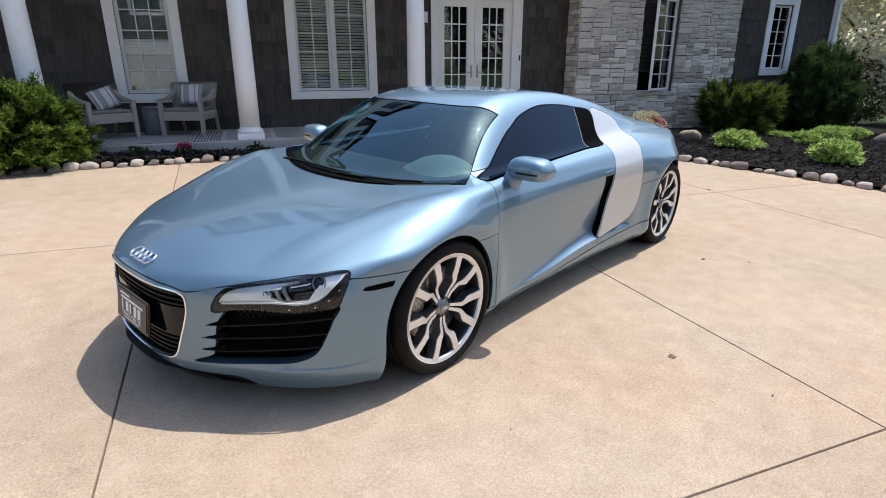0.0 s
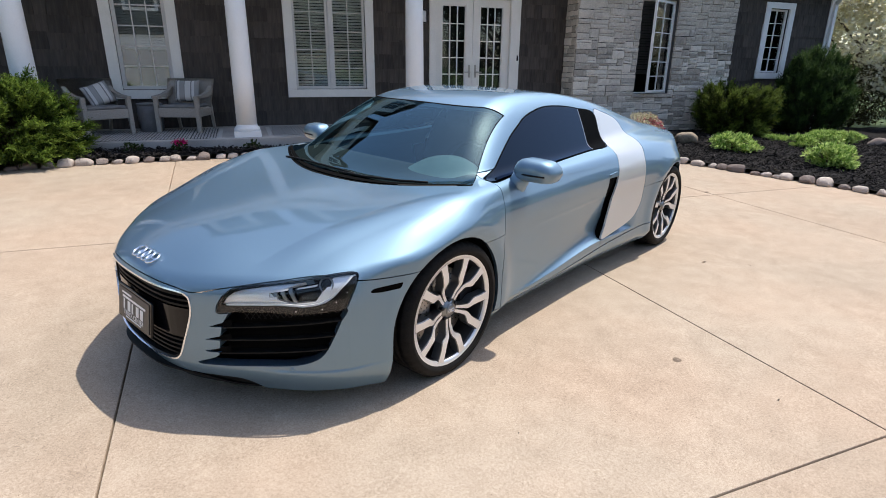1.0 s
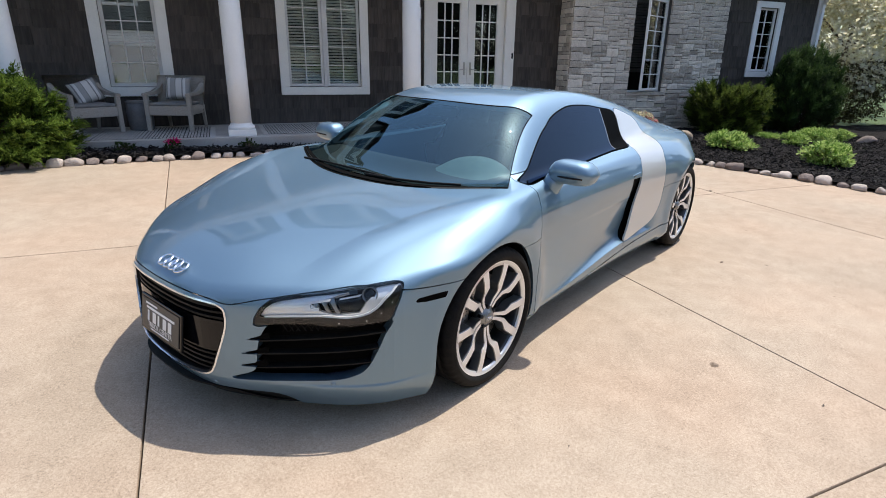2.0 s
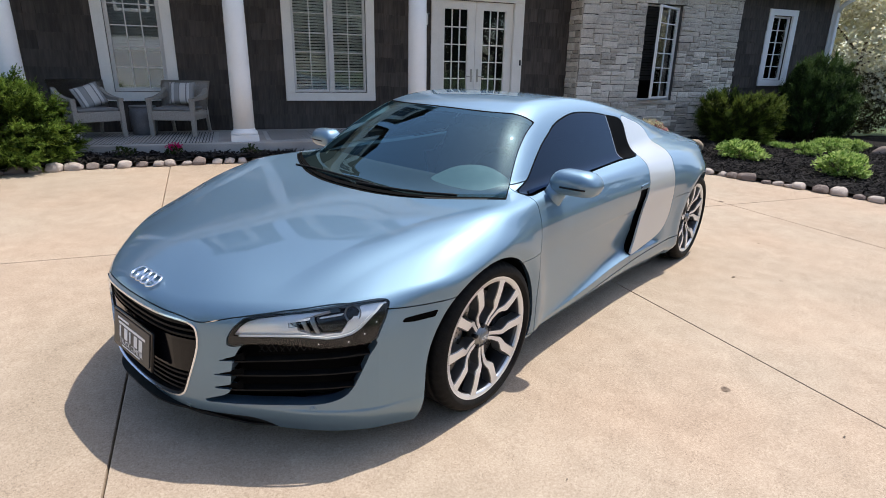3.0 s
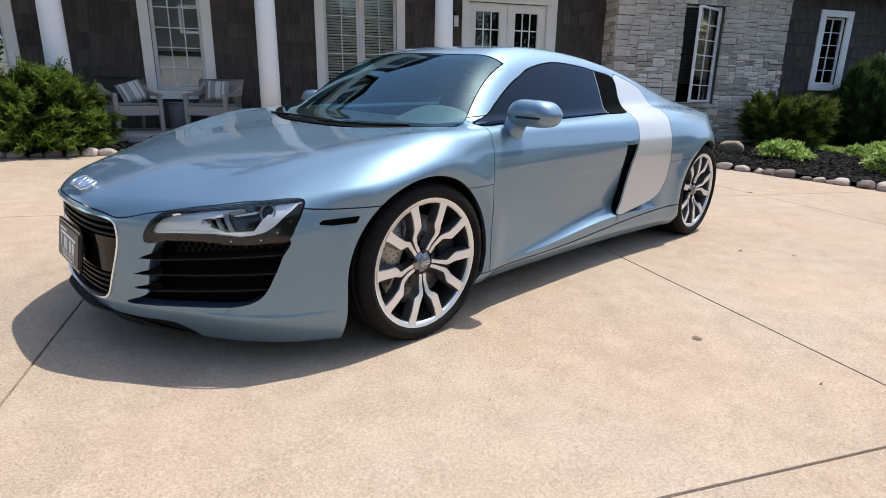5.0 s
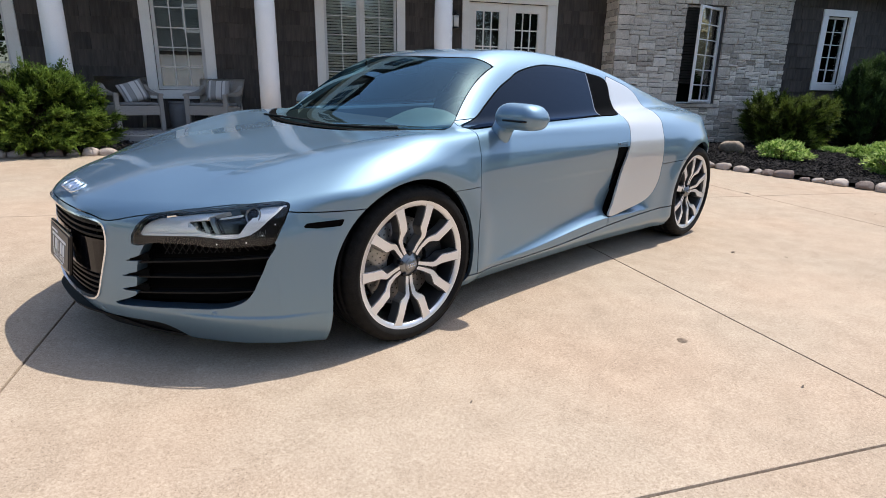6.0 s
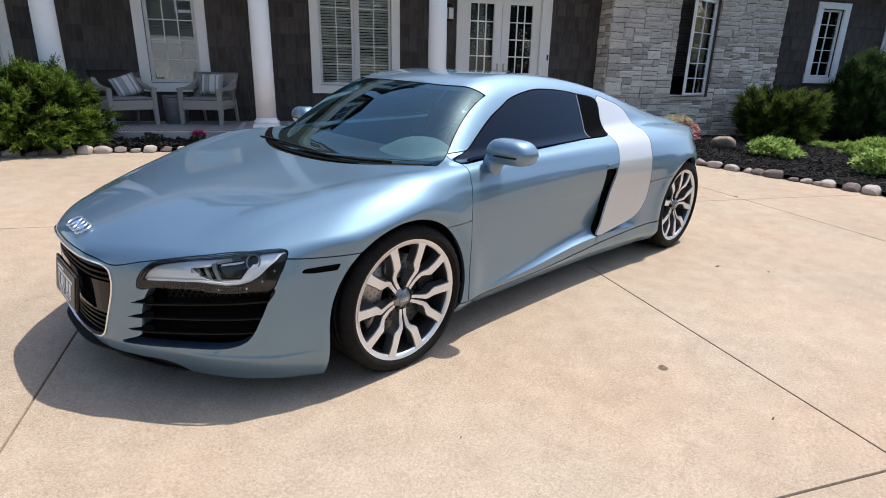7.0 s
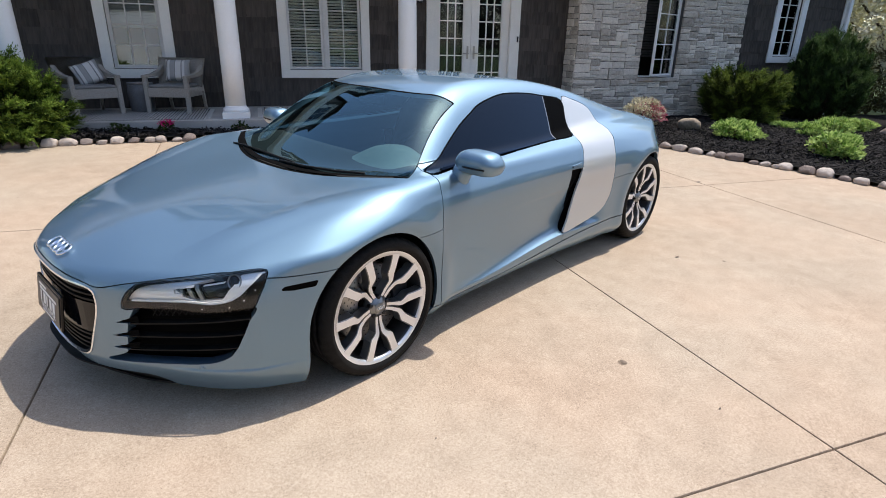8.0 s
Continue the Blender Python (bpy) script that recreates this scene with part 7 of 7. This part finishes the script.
# ---- shingles and stones, piece by piece ----


def shingle_mesh(w, h):
    bm = bmesh.new()
    box(bm, 0.003, w - 0.003, -0.016, 0.0, 0.0, h + 0.03)
    for v in bm.verts:
        if v.co.z > 0.1 and v.co.y < -0.01:
            v.co.y = -0.003
        elif v.co.z < 0.1 and v.co.y > -0.01:
            v.co.y = -0.004
    return mesh_of(bm, "shingle", SHINGLE)


EXPOSE = 0.235
SIZES = (0.16, 0.22, 0.29, 0.38)
SHINGLES = {w: shingle_mesh(w, EXPOSE) for w in SIZES}


def clad(wall, x0, x1, z0, z1, y, holes, margin, limit, seed):
    """Rows of shingles on a wall; those past the limit are joined in one part."""
    rng = random.Random(seed)
    made, V, F = 0, [], []
    z = z0
    while z < z1:
        x = x0 - rng.uniform(0, 0.1)
        while x < x1:
            w = rng.choice(SIZES)
            a, b = max(x, x0), min(x + w, x1)
            blocked = any(a < h[1] + margin - 0.02 and b > h[0] - margin + 0.02 and z < h[3] + margin - 0.02 and z + EXPOSE > h[2] - margin + 0.02 for h in holes)
            drop = rng.uniform(-0.016, 0.012)
            pieces = []
            if not blocked and b - a > 0.03:
                pieces.append((a, b, z, EXPOSE))
            elif blocked:
                for h in holes:
                    lo, hi = h[0] - margin + 0.004, h[1] + margin - 0.004
                    if z < h[3] + margin - 0.02 and z + EXPOSE > h[2] - margin + 0.02 and a < hi and b > lo:
                        if z < h[2] - margin - 0.04:
                            pieces.append((a, b, z, h[2] - margin - z - 0.034))
                        elif a < lo and lo - a > 0.02:
                            pieces.append((a, lo, z, EXPOSE))
                        elif b > hi and b - hi > 0.02:
                            pieces.append((hi, b, z, EXPOSE))
            for a2, b2, zz, hh in pieces:
                m = Matrix.Translation((a2, y, zz + drop)) @ Matrix.Diagonal(((b2 - a2) / w, 1, (hh + 0.03) / (EXPOSE + 0.03), 1))
                if made < limit:
                    s = new("shingle", SHINGLES[w])
                    s.parent = wall
                    s.matrix_basis = m
                    made += 1
                else:
                    k = len(V)
                    V += [tuple(m @ v.co) for v in SHINGLES[w].vertices]
                    F += [tuple(k + i for i in p.vertices) for p in SHINGLES[w].polygons]
            x += w
        z += EXPOSE
    if F:
        me = bpy.data.meshes.new("shingles_rest")
        me.from_pydata(V, [], F)
        me.materials.append(SHINGLE)
        ob = new("shingles_rest", me)
        ob.parent = wall
        ob["kind"] = "stuff"


DX = (D1[0] + 0.03, D1[1] + 0.045, 0.0, D1[3] + 0.0)
clad(wall_porch, -6.0, 6.22, PORCH_Z + 0.01, 2.98, WY, [W0, W1, W2, DX], 0.14, 300, 61)
clad(wall_side, 10.06, 12.89, 0.0, 3.08, RY, [W4], 0.128, 300, 62)


def ledge_mesh(l, h, seed):
    """A split-faced stone: rounded arrises and an uneven face."""
    rng = random.Random(seed)
    bm = bmesh.new()
    nx, nz = 5, 3
    g = 0.004
    front = [[None] * (nz + 1) for _ in range(nx + 1)]
    for i in range(nx + 1):
        for j in range(nz + 1):
            edge = i in (0, nx) or j in (0, nz)
            x, z = l * i / nx, h * j / nz
            x += (g if i == 0 else -g if i == nx else rng.uniform(-0.1, 0.1) * l / nx) + (rng.uniform(-0.003, 0.003) if edge else 0)
            z += (g if j == 0 else -g if j == nz else 0) + rng.uniform(-0.0035, 0.0035)
            front[i][j] = bm.verts.new((x, (-0.026 if edge else -0.034 + rng.uniform(-0.006, 0.006)), z))
    for i in range(nx):
        for j in range(nz):
            bm.faces.new((front[i][j], front[i + 1][j], front[i + 1][j + 1], front[i][j + 1]))
    rim = [front[i][0] for i in range(nx + 1)] + [front[nx][j] for j in range(1, nz + 1)] + [front[i][nz] for i in range(nx - 1, -1, -1)] + [front[0][j] for j in range(nz - 1, 0, -1)]
    back = [bm.verts.new((v.co.x, 0.02, v.co.z)) for v in rim]
    for k in range(len(rim)):
        j = (k + 1) % len(rim)
        bm.faces.new((rim[j], rim[k], back[k], back[j]))
    me = mesh_of(bm, "stone", STONE)
    return me


def steps(marks, unit):
    """Grid lines that meet every mark, about one unit apart."""
    out = [marks[0]]
    for a, b in zip(marks, marks[1:]):
        n = max(1, round((b - a) / unit))
        out += [a + (b - a) * (k + 1) / n for k in range(n)]
    return out


GX = steps([6.215, W3[0] - 0.06, W3[0], W3[1], W3[1] + 0.06, 10.10], 0.07)
GZ = steps([-0.03, W3[2] - 0.077, W3[2], W3[3], W3[3] + 0.25, 3.3], 0.042)
rng = random.Random(9)
LEDGES = [ledge_mesh(0.3, 0.1, k) for k in range(14)]
taken = [[False] * (len(GZ) - 1) for _ in range(len(GX) - 1)]
for i in range(len(GX) - 1):
    for j in range(len(GZ) - 1):
        x, z = (GX[i] + GX[i + 1]) / 2, (GZ[j] + GZ[j + 1]) / 2
        window = W3[0] < x < W3[1] and W3[2] - 0.08 < z < W3[3]
        arch = W3[0] - 0.06 < x < W3[1] + 0.06 and W3[3] < z < W3[3] + 0.25
        taken[i][j] = window or arch
made, RV, RF = 0, [], []
for j in range(len(GZ) - 1):
    for i in range(len(GX) - 1):
        if taken[i][j]:
            continue
        run = 1
        while i + run < len(GX) - 1 and not taken[i + run][j] and run < 8:
            run += 1
        high = rng.choices((1, 2, 3, 4), (3, 6, 3, 1))[0]
        long = rng.choice((3, 4, 5, 6, 7) if high < 3 else (3, 4, 5))
        long = run if run - long < 2 and run < 8 else min(long, run)
        top = 1
        while top < high and j + top < len(GZ) - 1 and not any(taken[i + k][j + top] for k in range(long)):
            top += 1
        for k in range(long):
            for n in range(top):
                taken[i + k][j + n] = True
        a, b, c, d = GX[i], GX[i + long], GZ[j], GZ[j + top]
        m = Matrix.Translation((a, SY + 0.022 + rng.uniform(-0.016, 0.012), c)) @ Matrix.Diagonal(((b - a) / 0.3, 1, (d - c) / 0.1, 1))
        src = rng.choice(LEDGES)
        if made < 300 and c < 2.6:
            s = new("stone", src)
            s.parent = wall_stone
            s.matrix_basis = m
            made += 1
        else:
            k = len(RV)
            RV += [tuple(m @ v.co) for v in src.vertices]
            RF += [tuple(k + i2 for i2 in p.vertices) for p in src.polygons]
# the return round the corner
z, turn_len = -0.03, WY - SY - 0.03
while z < 3.3:
    h = rng.choice((0.06, 0.09, 0.12, 0.14))
    first_l = rng.uniform(0.12, 0.3)
    for a, b in ((0.0, first_l), (first_l, turn_len)):
        s = new("stone", rng.choice(LEDGES))
        s.parent = wall_return
        s.matrix_basis = Matrix.Translation((6.235 + rng.uniform(-0.008, 0.008), SY + 0.03 + turn_len - a, z)) @ Matrix.Rotation(radians(-90), 4, "Z") @ Matrix.Diagonal(((b - a) / 0.3, 1, h / 0.1, 1))
    z += h
me = bpy.data.meshes.new("stones_rest")
me.from_pydata(RV, [], RF)
me.materials.append(STONE)
rest = new("stones_rest", me)
rest.parent = wall_stone
rest["kind"] = "stuff"
# soldier course over the casement
for k in range(7):
    w = (W3[1] - W3[0] + 0.12) / 7
    s = part("stone", boxed(0.003, w - 0.003, -0.03, 0.02, 0.0, 0.235, 0.006), STONE, wall_stone)
    s.matrix_basis = Matrix.Translation((W3[0] - 0.06 + w * k, SY + 0.02, W3[3] + 0.01))
